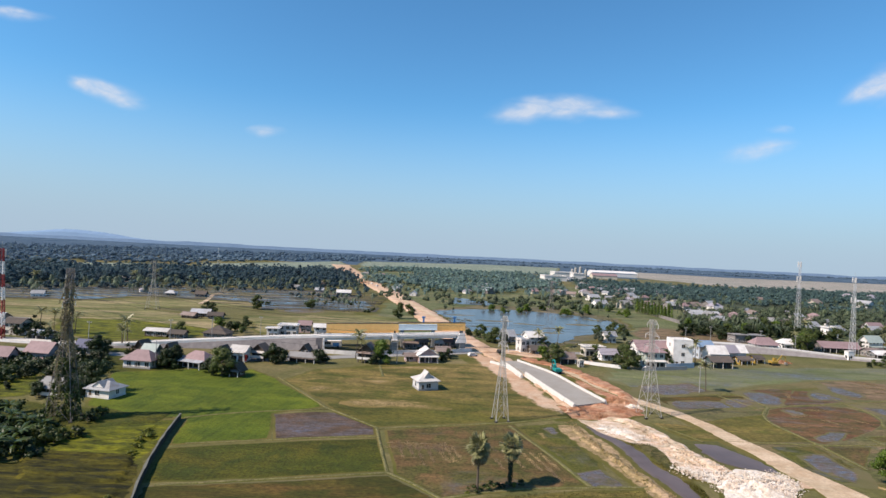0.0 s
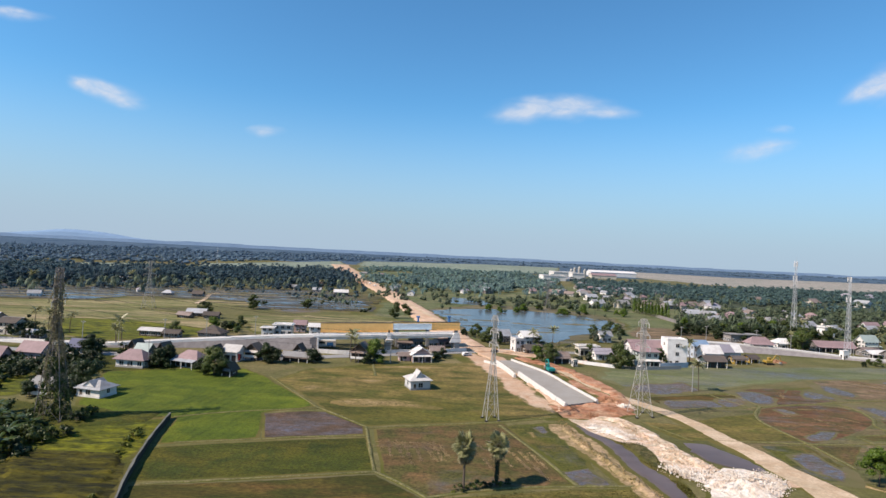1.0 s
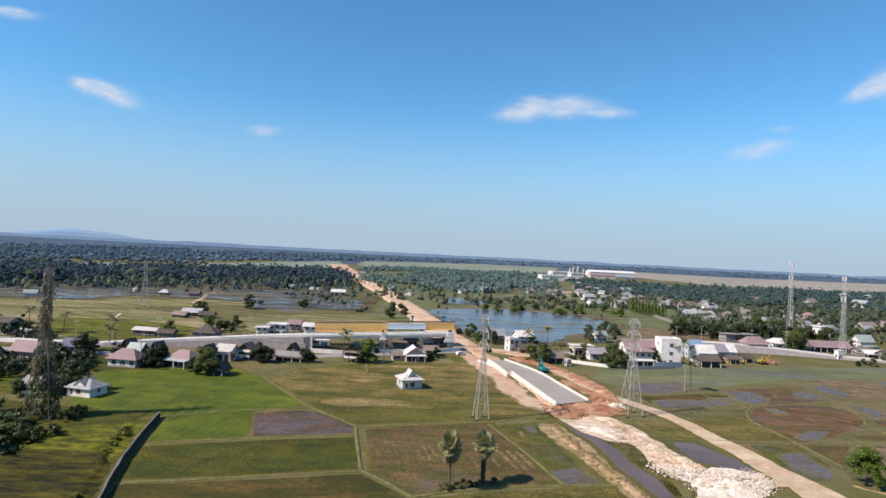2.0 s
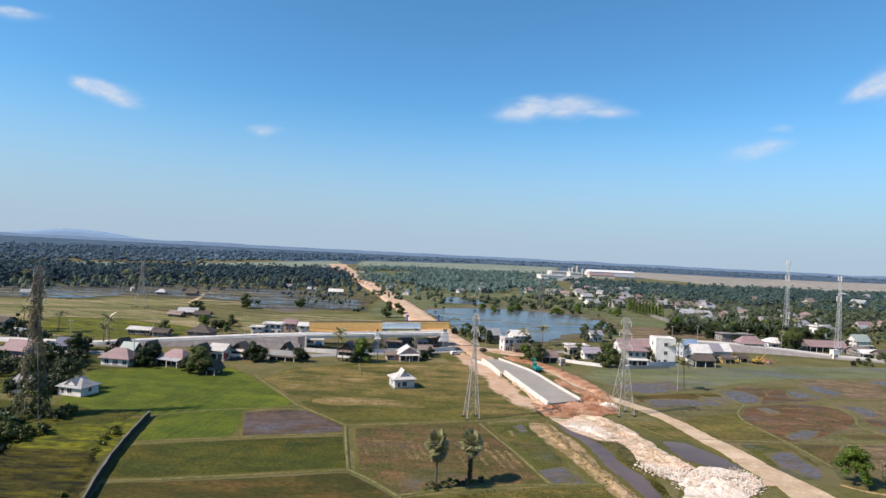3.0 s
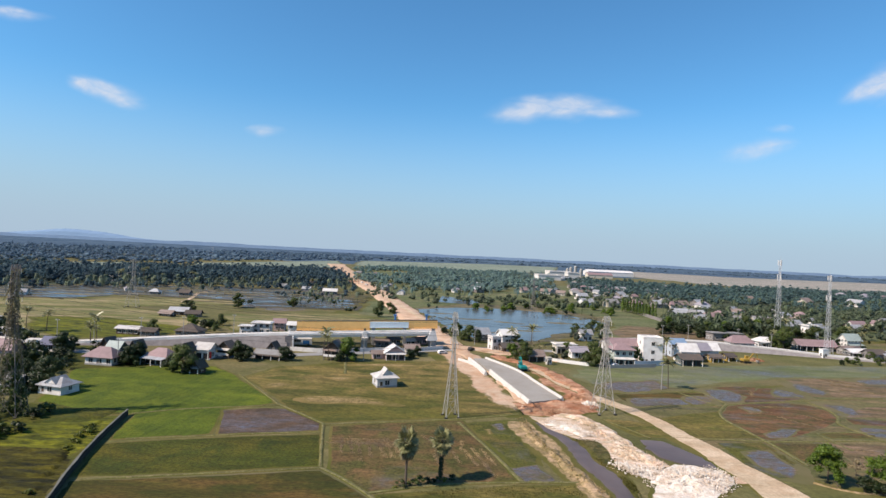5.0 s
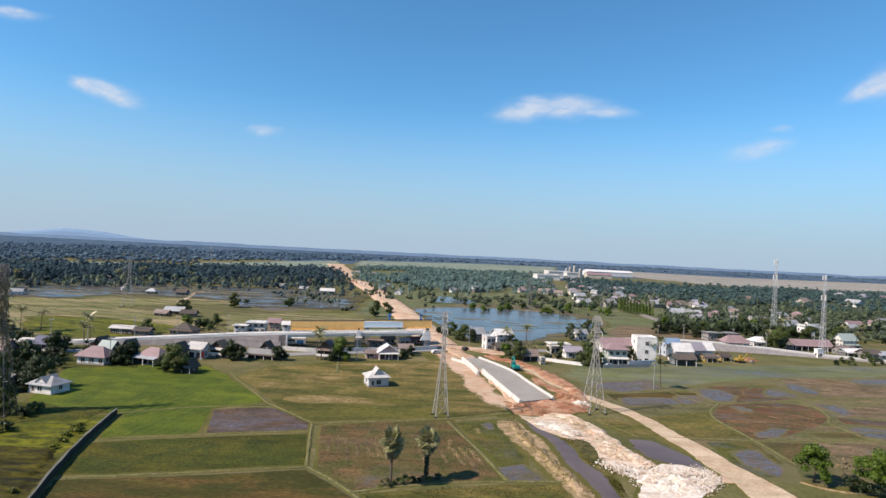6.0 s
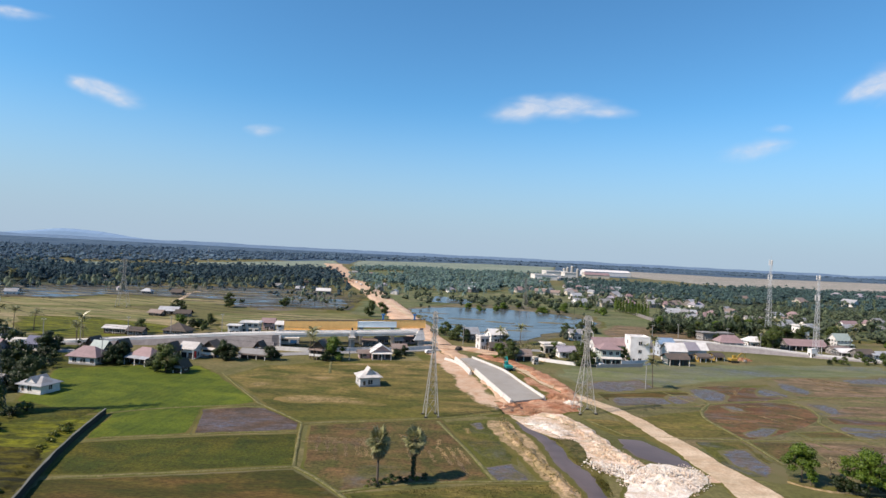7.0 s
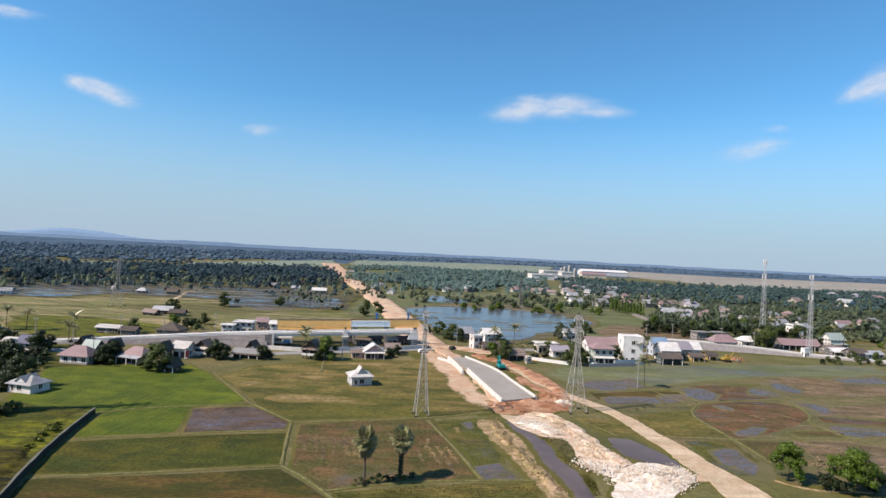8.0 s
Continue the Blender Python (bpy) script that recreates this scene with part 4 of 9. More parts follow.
patch("puddle", [(100.5, 156.9), (111.5, 163.3), (118.2, 160.9), (108.9, 153.3), (101.1, 150.5)], 6, SHEET, "puddle in the low corner of the ploughed field", ragged=2.6, soft=2.4)
patch("puddle", [(108.2, 184.8), (116.2, 187.8), (117.3, 180.4), (107.9, 174.4)], 6, FLOODED, "wet patch in the ploughed field", ragged=2.6, soft=2.4)
patch("brown_field", [(153.8, 234.3), (175.0, 241.3), (186.5, 234.6), (199.3, 227.7), (190.6, 212.0), (156.8, 205.3), (146.5, 204.8)], 4, TANFIELD, "tan brown paddy land with straw and puddles", ragged=0.8, soft=0.75)
patch("water_plot", [(149.3, 231.2), (159.8, 227.2), (160.2, 207.0), (146.9, 204.1), (145.0, 216.7)], 6, SHEET, "narrow flooded strip", ragged=1.6, soft=4.2)
patch("water_plot", [(181.9, 241.1), (219.9, 257.2), (208.4, 231.9), (180.4, 227.2)], 6, SHEET, "blue flooded plot at the far edge", ragged=1.6, soft=4.2)
patch("water_plot", [(138.2, 198.3), (151.1, 197.5), (154.9, 188.5), (148.4, 176.0), (140.3, 177.7), (138.7, 186.7)], 5, SHEET, "flooded plot between curved bunds", ragged=1.6, soft=4.2)
patch("brown_field", [(157.1, 193.5), (178.4, 197.5), (167.7, 180.5), (138.4, 177.7)], 4, TANFIELD, "tan stubble plot", ragged=0.6, soft=0.60)
patch("brown_field", [(138.0, 177.1), (148.4, 176.5), (159.6, 175.0), (155.2, 169.8), (136.2, 169.9)], 4, REDMUD, "brown stubble plot", ragged=0.5, soft=0.50)
patch("water_plot", [(132.1, 170.9), (142.1, 170.4), (157.7, 167.6), (147.9, 155.0), (133.6, 154.3), (130.0, 161.6)], 5, SHEET, "flooded plot with thin stubble", ragged=1.6, soft=4.2)
patch("green_field", [(76.7, 166.3), (88.3, 172.4), (100.7, 177.7), (97.1, 166.5), (99.2, 152.3), (87.3, 149.9), (77.5, 149.3)], 4, STRAW, "olive rice plot beside the haul road", ragged=0.5, soft=0.50)
patch("wet_field", [(85.1, 146.9), (97.9, 148.5), (98.0, 133.2), (92.2, 122.1), (87.7, 122.7), (84.3, 128.6)], 4, OLIVE_WET, "dark wet plot with thin grass", ragged=1.0, soft=0.60)
patch("water_plot", [(85.7, 143.7), (98.6, 146.4), (99.3, 129.4), (94.0, 120.0), (86.5, 121.5), (83.1, 130.5)], 6, SHEET, "blue shallow water among stubble", ragged=1.6, soft=4.2)
patch("wet_field", [(99.9, 148.4), (114.1, 150.5), (109.1, 143.9), (100.3, 134.2)], 4, MUD, "brown wet triangle between bunds", ragged=0.5, soft=0.50)
patch("puddle", [(101.8, 148.1), (110.2, 149.4), (105.1, 142.9), (100.7, 142.2)], 6, SHEET, "puddle between bunds", ragged=2.6, soft=2.4)
patch("brown_field", [(114.9, 150.7), (129.7, 152.0), (140.3, 148.5), (122.7, 127.8), (111.2, 127.9), (111.4, 134.7), (114.4, 144.6)], 4, TANFIELD, "brown stubble plot by the trees", ragged=0.5, soft=0.50)
patch("brown_field", [(119.3, 158.3), (128.9, 160.8), (136.6, 161.1), (133.7, 157.2), (120.2, 155.1)], 4, MUD, "narrow brown plot between bunds", ragged=0.4, soft=0.40)
patch("grass_strip", [(60.4, 163.4), (68.3, 163.1), (75.9, 158.1), (81.4, 145.9), (74.8, 148.0), (66.1, 147.9), (62.3, 154.4)], 4, STRAW, "green grass between bank and haul road", ragged=0.8, soft=0.60)
patch("dark_pool", [(65.7, 145.7), (71.3, 144.8), (74.5, 137.6), (77.0, 129.6), (76.1, 127.2), (69.9, 128.6), (65.6, 132.2), (64.3, 139.2)], 5, CANAL, "dark ditch pool beside the haul road", ragged=0.8, soft=0.40)

# bunds between the paddies
def bund(pts, w=1.1, h=0.35):
    w, h = w * 0.5, h * 0.2
    strip("bund", pts, [(-w / 2, 0), (-w / 4, h), (w / 4, h), (w / 2, 0)], BUND, "low grassy earth bund between paddies", "bund", 0.13, 1.5, 0.12, 0.02, soft=0.25)


bund([(-63.0, 145.6), (-54.2, 150.8), (-45.0, 154.7), (-29.9, 159.8)], 0.9)
bund([(-54.5, 127.3), (-36.8, 132.4), (-26.3, 135.8), (-13.3, 138.7)], 1.0)
bund([(-31.2, 161.9), (-22.2, 153.4), (-14.4, 145.3)], 1.2)
bund([(-14.4, 145.3), (-11.6, 130.1), (-9.1, 116.9)], 1.1, 0.5)
bund([(-14.3, 144.4), (-0.8, 148.6), (21.5, 155.9), (37.1, 163.0)], 1.0, 0.4)
bund([(-9.1, 116.6), (-4.3, 112.3), (1.8, 105.5), (5.2, 100.5)], 1.4)
bund([(-9.0, 116.3), (-28.1, 111.1), (-50.2, 105.0)], 1.0)
bund([(1.8, 105.5), (15.4, 111.0), (31.1, 114.0), (43.2, 115.6)], 1.2, 0.4)
bund([(19.8, 152.6), (26.5, 132.0), (31.7, 113.6)], 1.5)
bund([(-53.5, 195.2), (-41.3, 177.0), (-30.2, 160.9)], 0.6)
bund([(-22.6, 225.3), (-18.9, 203.5)], 1.6)
bund([(71.2, 194.1), (84.1, 198.3), (97.2, 201.9), (106.2, 202.1), (107.7, 187.5)], 1.0)
bund([(107.7, 187.5), (100.4, 176.4), (98.0, 166.7), (99.4, 150.5), (99.7, 134.9), (99.4, 132.0)], 1.6)
bund([(107.4, 186.8), (118.9, 191.1), (140.2, 198.2), (155.6, 203.5), (190.6, 212.0)], 1.0)
bund([(139.1, 196.5), (140.3, 188.3), (137.7, 178.2), (132.6, 170.4), (132.9, 162.0), (134.3, 151.9)], 1.7)
bund([(74.2, 148.3), (86.9, 149.0), (103.4, 149.8), (120.1, 152.8), (144.6, 157.1)], 1.0)
bund([(118.5, 158.7), (118.5, 152.5), (118.8, 144.9)], 1.3)
bund([(118.5, 158.7), (127.5, 161.1), (150.2, 163.8)], 0.9)
bund([(138.3, 214.7), (140.8, 199.0)], 0.9)
bund([(97.5, 200.3), (103.9, 183.4)], 1.0)
bund([(74.8, 177.3), (90.8, 182.3), (104.6, 184.9)], 0.8)
bund([(68.6, 147.0), (65.2, 153.9), (60.7, 161.8)], 0.9)
bund([(-196.7, 292.9), (-191.5, 316.1), (-156.7, 320.7)], 1.5)
patch("bare_strip", [(-35.4, 171.3), (-21.7, 174.1), (-2.9, 173.8), (12.4, 167.8), (-2.4, 167.5), (-22.2, 168.0)], 4, STRAWPALE, "bare tan strip in the stubble", "soil", 1.5, soft=2.5)
patch("bare_strip", [(-45.1, 183.8), (-33.0, 185.7), (-19.8, 183.1), (-31.6, 179.8)], 4, STRAWPALE, "dry tan strip in the stubble", "soil", 1.5, soft=2.5)
patch("bare_strip", [(-35.9, 215.2), (-7.2, 225.9), (19.4, 229.4), (19.3, 223.8), (-10.8, 217.3)], 4, STRAWPALE, "trodden strip below the houses", "soil", 1.5, soft=2.5)

# ponds
patch("pond_bed", [(-10.1, 445.9), (35.5, 510.1), (102.1, 519.3), (140.3, 447.7), (132.9, 388.3), (101.6, 340.7), (77.9, 307.5), (53.2, 282.0), (31.6, 288.9), (14.8, 332.7)], 4, SHORE, "muddy shore of the pond", "soil", 3)
patch("pond", [(-4.4, 435.7), (19.9, 466.0), (57.4, 476.0), (93.1, 466.6), (115.4, 444.3), (129.0, 421.3), (126.2, 391.5), (105.9, 364.3), (84.6, 339.3), (65.9, 307.5), (46.7, 297.4), (32.5, 304.2), (19.7, 337.0), (7.5, 382.5)], 9, WATER, "wide blue pond reflecting the sky", "pond", 3)
patch("pond", [(14.3, 582.2), (51.5, 544.6), (43.7, 505.6), (9.0, 508.2)], 9, WATER, "strip of pond water among trees", "pond", 2)
patch("pond", [(-24.5, 813.9), (23.6, 829.1), (22.5, 748.1), (-17.5, 738.7)], 9, WATER, "far dark pond", "pond", 2)
patch("mud_bar", [(1.7, 415.8), (11.0, 419.0), (23.4, 418.8), (28.5, 415.6), (17.8, 413.9), (7.2, 412.6)], 13, SHORE, "low brown mud bar in the pond", "mud bar", 3, soft=1.0)
patch("mud_bar", [(19.2, 389.9), (31.5, 394.1), (46.9, 393.8), (52.7, 389.5), (38.9, 387.2), (25.6, 385.8)], 13, SHORE, "low brown mud bar in the pond", "mud bar", 3, soft=1.0)
patch("mud_bar", [(45.5, 380.4), (55.4, 384.7), (66.5, 384.1), (70.0, 380.1), (59.3, 377.8), (49.6, 377.0)], 13, SHORE, "low brown mud bar in the pond", "mud bar", 3, soft=1.0)
patch("mud_bar", [(84.6, 391.2), (97.3, 395.7), (110.5, 395.1), (113.8, 390.9), (100.5, 388.4), (88.4, 387.4)], 13, SHORE, "low brown mud bar in the pond", "mud bar", 3, soft=1.0)
patch("mud_bar", [(47.2, 343.8), (59.0, 348.5), (72.6, 347.8), (76.5, 343.4), (63.8, 340.9), (51.9, 340.0)], 13, SHORE, "low brown mud bar in the pond", "mud bar", 3, soft=1.0)
patch("mud_bar", [(33.0, 327.8), (41.4, 332.2), (51.0, 331.5), (54.1, 327.5), (45.0, 325.0), (36.7, 324.7)], 13, SHORE, "low brown mud bar in the pond", "mud bar", 3, soft=1.0)
patch("mud_bar", [(16.2, 356.0), (22.9, 359.8), (31.2, 359.2), (34.4, 355.7), (27.0, 353.6), (19.7, 353.2)], 13, SHORE, "low brown mud bar in the pond", "mud bar", 3, soft=1.0)
patch("mud_bar", [(62.5, 363.6), (70.4, 366.8), (78.7, 366.3), (81.2, 363.3), (72.8, 361.5), (65.2, 360.9)], 13, SHORE, "low brown mud bar in the pond", "mud bar", 3, soft=1.0)
# fish ponds on the left: long water strips with mud bunds
patch("pond_mud", [(-324.7, 370.5), (-242.8, 389.9), (-217.5, 436.6), (-142.6, 430.9), (-123.8, 389.0), (-42.3, 406.7), (-46.8, 476.2), (-94.6, 585.1), (-233.9, 562.5), (-381.9, 433.5)], 6, PONDMUD, "dark muddy banks between fish ponds", "soil", 3)
patch("fish_pond", [(-330, 384), (-246, 398), (-222, 446), (-146, 440), (-120, 400), (-52, 420), (-58, 474), (-104, 570), (-232, 548), (-370, 432)], 10, WATER, "shallow grey fish ponds between mud banks", "pond", 3)
rng = random.Random(44)
y = 392.0
while y < 560:
    x = -385 + rng.uniform(0, 40)
    while x < -50:
        ln = rng.uniform(50, 140)
        a, b = (x, y + 0.10 * (x + 200) + rng.uniform(-2, 2)), (min(-48, x + ln), y + 0.10 * (x + ln + 200) + rng.uniform(-2, 2))
        if inside([(-381, 433), (-324, 372), (-242, 391), (-217, 438), (-142, 432), (-123, 391), (-44, 408), (-47, 476), (-95, 584), (-234, 561)], np.array([(a[0] + b[0]) / 2]), np.array([(a[1] + b[1]) / 2]))[0]:
            w = rng.uniform(0.45, 1.3)
            strip("pond_bund", [a, ((a[0] + b[0]) / 2, (a[1] + b[1]) / 2 + rng.uniform(-2, 2)), b], [(-w, 0), (-w * 0.6, 0.25), (w * 0.6, 0.25), (w, 0)], PONDMUD if rng.random() < 0.6 else SHORE, "dark mud bank between fish ponds", "bund", 0.22, 6, 0.7, 0.15, group="fish pond banks", soft=0.5)
        x += ln + rng.uniform(2, 10)
    y += rng.uniform(4.5, 9)

strip("dirt_track", [(-168.2, 404.5), (-176.2, 438.7), (-187.9, 477.8), (-188.4, 497.5)], [(-1.4, 0), (1.4, 0)], HAULDIRT, "pale dirt path to the fish pond huts", "dirt road", 0.3, 4, 0.8, soft=0.8)
patch("wet_field", [(-115.5, 416.3), (-99.2, 449.0), (-78.0, 432.3), (-74.4, 396.8), (-91.4, 374.0), (-106.1, 381.1)], 4, FLOODED, "wet stubble at the rear of the fields", ragged=3, soft=5.0)

# ---- roads and earthworks ----
strip("dirt_highway", [(15.7, 277.9), (6.1, 328.2), (-13.2, 420.8), (-52.2, 591.1), (-95.1, 760.6)], [(-9.5, 0), (-7.5, 0.9), (7.5, 0.9), (9.5, 0)], PALEDIRT, "pale bare earth bed of the new highway", "dirt road", 0.1, 6, 2.0, 0.2, [1.0, 1.0, 1.05, 1.2, 1.3], soft=1.2)
strip("dirt_highway", [(-94.7, 747.0), (-128.6, 876.5), (-182.4, 1117.1), (-256.9, 1447.6)], [(-14, 0), (-12, 1.0), (12, 1.0), (14, 0)], DIRT, "red earth cutting of the new highway", "dirt road", 0.15, 20, 8, 0.4, [1.0, 1.2, 1.4, 1.6], soft=1.2)
strip("dirt_track", [(-69.0, 631.6), (-38.2, 534.4), (-10.2, 418.3), (6.3, 356.5)], [(-1.6, 0), (1.6, 0)], HAULDIRT, "pale compacted wheel track", "dirt road", 1.12, 8, 1.0, soft=1.2)
patch("earth_apron", [(7.4, 285.6), (27.8, 254.1), (37.3, 218.8), (43.2, 176.2), (41.2, 161.5), (33.5, 159.6), (25.8, 174.2), (18.4, 212.3), (11.6, 236.7)], 3, DIRT, "wide bare pale earth beside the new slab", "soil", 2.0, soft=6.5)
patch("earth_apron", [(46.5, 246.1), (55.1, 233.9), (59.6, 208.7), (62.6, 186.9), (57.4, 170.2), (52.5, 174.2), (50.1, 196.5), (46.5, 223.1)], 3, REDDIRT, "red earth shoulder beside the new slab", "soil", 2.5, soft=4.0)
strip("earth_apron", [(7.2, 296.7), (25.4, 256.2), (34.0, 228.6), (39.9, 186.7), (41.3, 168.4)], [(-7, 0), (-5, 0.4), (5, 0.4), (7, 0)], DIRT, "bare pale earth beside the new slab", "soil", 0.07, 3, 2.5, 0.3, [0.5, 0.5, 0.42, 0.42, 0.4])
strip("earth_apron", [(37.7, 254.2), (51.9, 235.4), (58.8, 214.1), (63.1, 191.4), (55.7, 169.8)], [(-6, 0), (-4, 0.5), (4, 0.5), (6, 0)], REDDIRT, "red bare earth beside the new slab", "soil", 0.07, 3, 2.5, 0.3, [0.6, 0.5, 0.5, 0.55, 0.6])
strip("earth_apron", [(10.2, 272.9), (26.2, 271.4), (48.5, 260.0), (67.0, 251.5)], [(-5, 0), (-3, 0.3), (3, 0.3), (5, 0)], DIRT, "dusty crossing where the roads meet", "soil", 0.2, 3, 2.0, 0.2, soft=1.2)
strip("earth_apron", [(37.9, 167.8), (47.3, 169.5), (58.8, 175.3)], [(-7, 0), (-4, 0.8), (3, 0.9), (6, 0)], REDDIRT, "red clay heap at the end of the slab", "soil", 0.16, 2, 2.0, 0.7, soft=1.2)
patch("haul_road", [(48.3, 254.0), (54.4, 237.8), (59.5, 217.5), (63.5, 199.6), (64.9, 192.0), (69.6, 184.6), (75.2, 175.6), (79.0, 164.0), (81.7, 149.5), (83.9, 139.4), (85.2, 129.4), (87.1, 122.1), (88.7, 114.4), (89.0, 108.9), (77.6, 107.6), (77.5, 113.1), (78.1, 119.2), (76.9, 127.2), (76.2, 139.4), (74.5, 152.0), (72.1, 165.9), (67.2, 176.4), (62.5, 184.9), (60.3, 190.2), (55.6, 203.8), (51.0, 223.6), (44.2, 247.3)], 8, HAULDIRT, "pale dirt haul road with soft edges", "dirt road", 0.5, soft=0.6)
patch("dirt_spur", [(71.3, 125.8), (75.6, 124.5), (80.3, 123.9), (84.4, 122.6), (83.7, 117.8), (79.6, 118.5), (74.8, 118.4), (68.9, 118.2)], 6, PALEDIRT, "dirt spur from the stone heap to the haul road", "dirt road", 1.0, soft=1.3)
patch("earth_bank", [(32.1, 157.3), (32.2, 147.0), (35.0, 134.8), (38.1, 125.5), (40.0, 117.9), (41.7, 111.2), (42.4, 104.4), (49.0, 105.3), (48.3, 111.9), (47.0, 118.0), (45.7, 125.6), (44.8, 133.2), (43.6, 143.1), (41.9, 148.6), (39.9, 156.6)], 6, BANKDIRT, "tan earth bank along the ditch", "earth bank", 0.7, soft=1.5)
strip("earth_bank", [(37.4, 154.1), (38.7, 140.6), (41.4, 130.9), (43.1, 122.1), (44.7, 114.9), (45.8, 107.3)], [(-1.5, 0), (-0.8, 0.4), (0.7, 0.5), (1.4, 0)], BANKDIRT, "lumpy crest of the tan earth bank", "earth bank", 0.14, 0.8, 1.0, 0.3, [0.5, 1.0, 1.0, 1.0, 1.0], soft=0.6)
patch("ditch", [(40.4, 156.7), (42.3, 148.7), (44.1, 143.1), (45.2, 133.3), (46.1, 125.7), (47.3, 118.1), (48.6, 111.9), (49.3, 105.3), (52.9, 105.7), (52.8, 112.4), (52.2, 118.7), (50.4, 126.3), (49.4, 134.3), (47.5, 142.8), (46.0, 148.8), (44.0, 157.3)], 5, CANAL, "still brown-violet water in the ditch", "ditch", 0.8)
patch("ditch_grass", [(47.2, 144.5), (54.8, 144.0), (56.2, 134.2), (54.8, 126.9), (50.5, 124.0), (49.2, 132.8)], 8, WEEDS, "olive brown weeds on the ditch's edge", "grass", 1.2, soft=1.6)
patch("ditch_grass", [(51.3, 125.4), (53.4, 122.5), (54.5, 115.6), (54.0, 109.5), (52.3, 109.3), (51.9, 118.7)], 8, WEEDS, "weeds between ditch and white heap", "grass", 1.2, soft=1.4)
patch("stone_fill", [(38.6, 162.2), (47.5, 170.8), (56.2, 168.2), (57.7, 157.0), (61.2, 149.3), (62.0, 139.6), (64.3, 132.4), (66.5, 127.8), (62.2, 124.6), (55.6, 123.7), (53.2, 130.1), (51.9, 140.5), (47.6, 144.1), (43.1, 149.7)], 7, PINKDIRT, "wide pinkish tan fill of crushed stone", "stone bank", 0.8, soft=0.7)
strip("stone_bank", [(46.3, 164.7), (54.9, 160.7), (58.5, 147.5), (61.1, 134.8), (64.3, 126.2)], [(-2.0, 0), (-1.0, 0.55), (1.0, 0.6), (2.0, 0)], PINKDIRT, "ridge of tan fill beside the limestone", "stone bank", 0.16, 0.7, 1.6, 0.35, soft=0.5)
strip("stone_bank", [(44.4, 155.7), (48.7, 151.5), (52.5, 145.7)], [(-1.8, 0), (-0.9, 0.45), (0.9, 0.5), (1.8, 0)], CHALK, "white limestone at the slab's end", "stone bank", 0.16, 0.6, 1.4, 0.35, soft=0.5)
patch("stone_spread", [(53.1, 127.3), (56.5, 125.8), (61.5, 125.2), (65.9, 128.1), (72.1, 129.6), (76.5, 127.8), (76.8, 122.2), (69.1, 107.9), (58.6, 105.5), (56.0, 110.2), (57.4, 117.9), (53.4, 119.5)], 9, CHALK, "white limestone spread over the ground", "stone bank", 2.0, soft=1.2)
SHOOTS = foliage("straw_litter", (0.20, 0.14, 0.075), (0.33, 0.24, 0.14), 0.1, 0.9)

# pale straw left along the harvest tracks of the brown fields
STRAW_ROWS = (
    ((-9.9, 131.5), (-3.7, 132.8), 1.1),
    ((-4.2, 132.0), (2.9, 131.9), 0.45),
    ((-10.6, 134.5), (1.9, 135.3), 0.3),
    ((-6.1, 136.1), (-3.9, 125.1), 0.3),
    ((-4.0, 134.8), (-1.6, 121.4), 0.35),
    ((-1.7, 135.1), (0.3, 123.6), 0.3),
    ((0.3, 135.5), (3.4, 124.1), 0.4),
    ((2.2, 136.6), (5.0, 123.6), 0.4),
    ((4.1, 134.4), (6.3, 125.9), 0.3),
    ((-8.1, 135.8), (-6.5, 125.7), 0.3),
    ((10.5, 140.4), (14.6, 132.2), 0.3),
    ((13.8, 127.6), (15.0, 121.7), 0.3),
    ((20.4, 137.8), (19.7, 130.7), 0.3),
    ((20.6, 131.5), (23.1, 121.6), 0.35),
    ((22.4, 132.6), (25.3, 120.0), 0.35),
    ((24.5, 132.1), (27.0, 122.7), 0.3),
    ((24.7, 123.7), (26.1, 116.5), 0.35),
    ((17.7, 130.4), (19.4, 123.0), 0.3),
    ((117.5, 174.6), (121.4, 166.3), 0.5),
    ((108.9, 176.1), (117.8, 179.5), 0.4),
    ((115.9, 185.7), (129.3, 186.9), 0.3),
    ((127.0, 177.5), (130.3, 172.2), 0.3),
    ((99.9, 168.6), (104.8, 165.6), 0.3),
    ((126.7, 208.9), (123.3, 200.9), 0.5),
    ((170.8, 235.1), (183.1, 229.9), 0.9),
    ((168.0, 227.6), (183.3, 224.4), 0.9),
    ((166.4, 219.0), (176.9, 215.9), 0.7),
    ((168.6, 238.8), (178.2, 235.8), 0.7),
    ((151.9, 187.7), (155.5, 185.8), 0.5),
    ((119.0, 146.1), (123.8, 144.4), 0.5),
    ((117.6, 140.4), (119.8, 139.2), 0.5))
for k, (p, q, w) in enumerate(STRAW_ROWS):
    rg = np.random.default_rng(300 + k)
    ln = math.hypot(q[0] - p[0], q[1] - p[1])
    t = rg.random(int(85 * ln * (0.4 + w)))[:, None]
    t = t[np.sin(t[:, 0] * 17 + k) + 0.7 * np.sin(t[:, 0] * 41 + 3 * k) + rg.normal(size=len(t)) * 0.4 > -0.6]
    c = np.array([*p, 0.13]) * (1 - t) + np.array([*q, 0.13]) * t + rg.normal(size=(len(t), 3)) * np.array([w * 0.9, w * 0.9, 0.01])
    tagged(quad_cloud("straw_litter", c, rg.normal(size=(len(t), 3)) * 0.25 + np.array([0, 0, 1]), 0.06 + 0.15 * rg.random(len(t)), SHOOTS, None, 1.6), "pale straw left along a harvest track", "straw", "", "stuff")

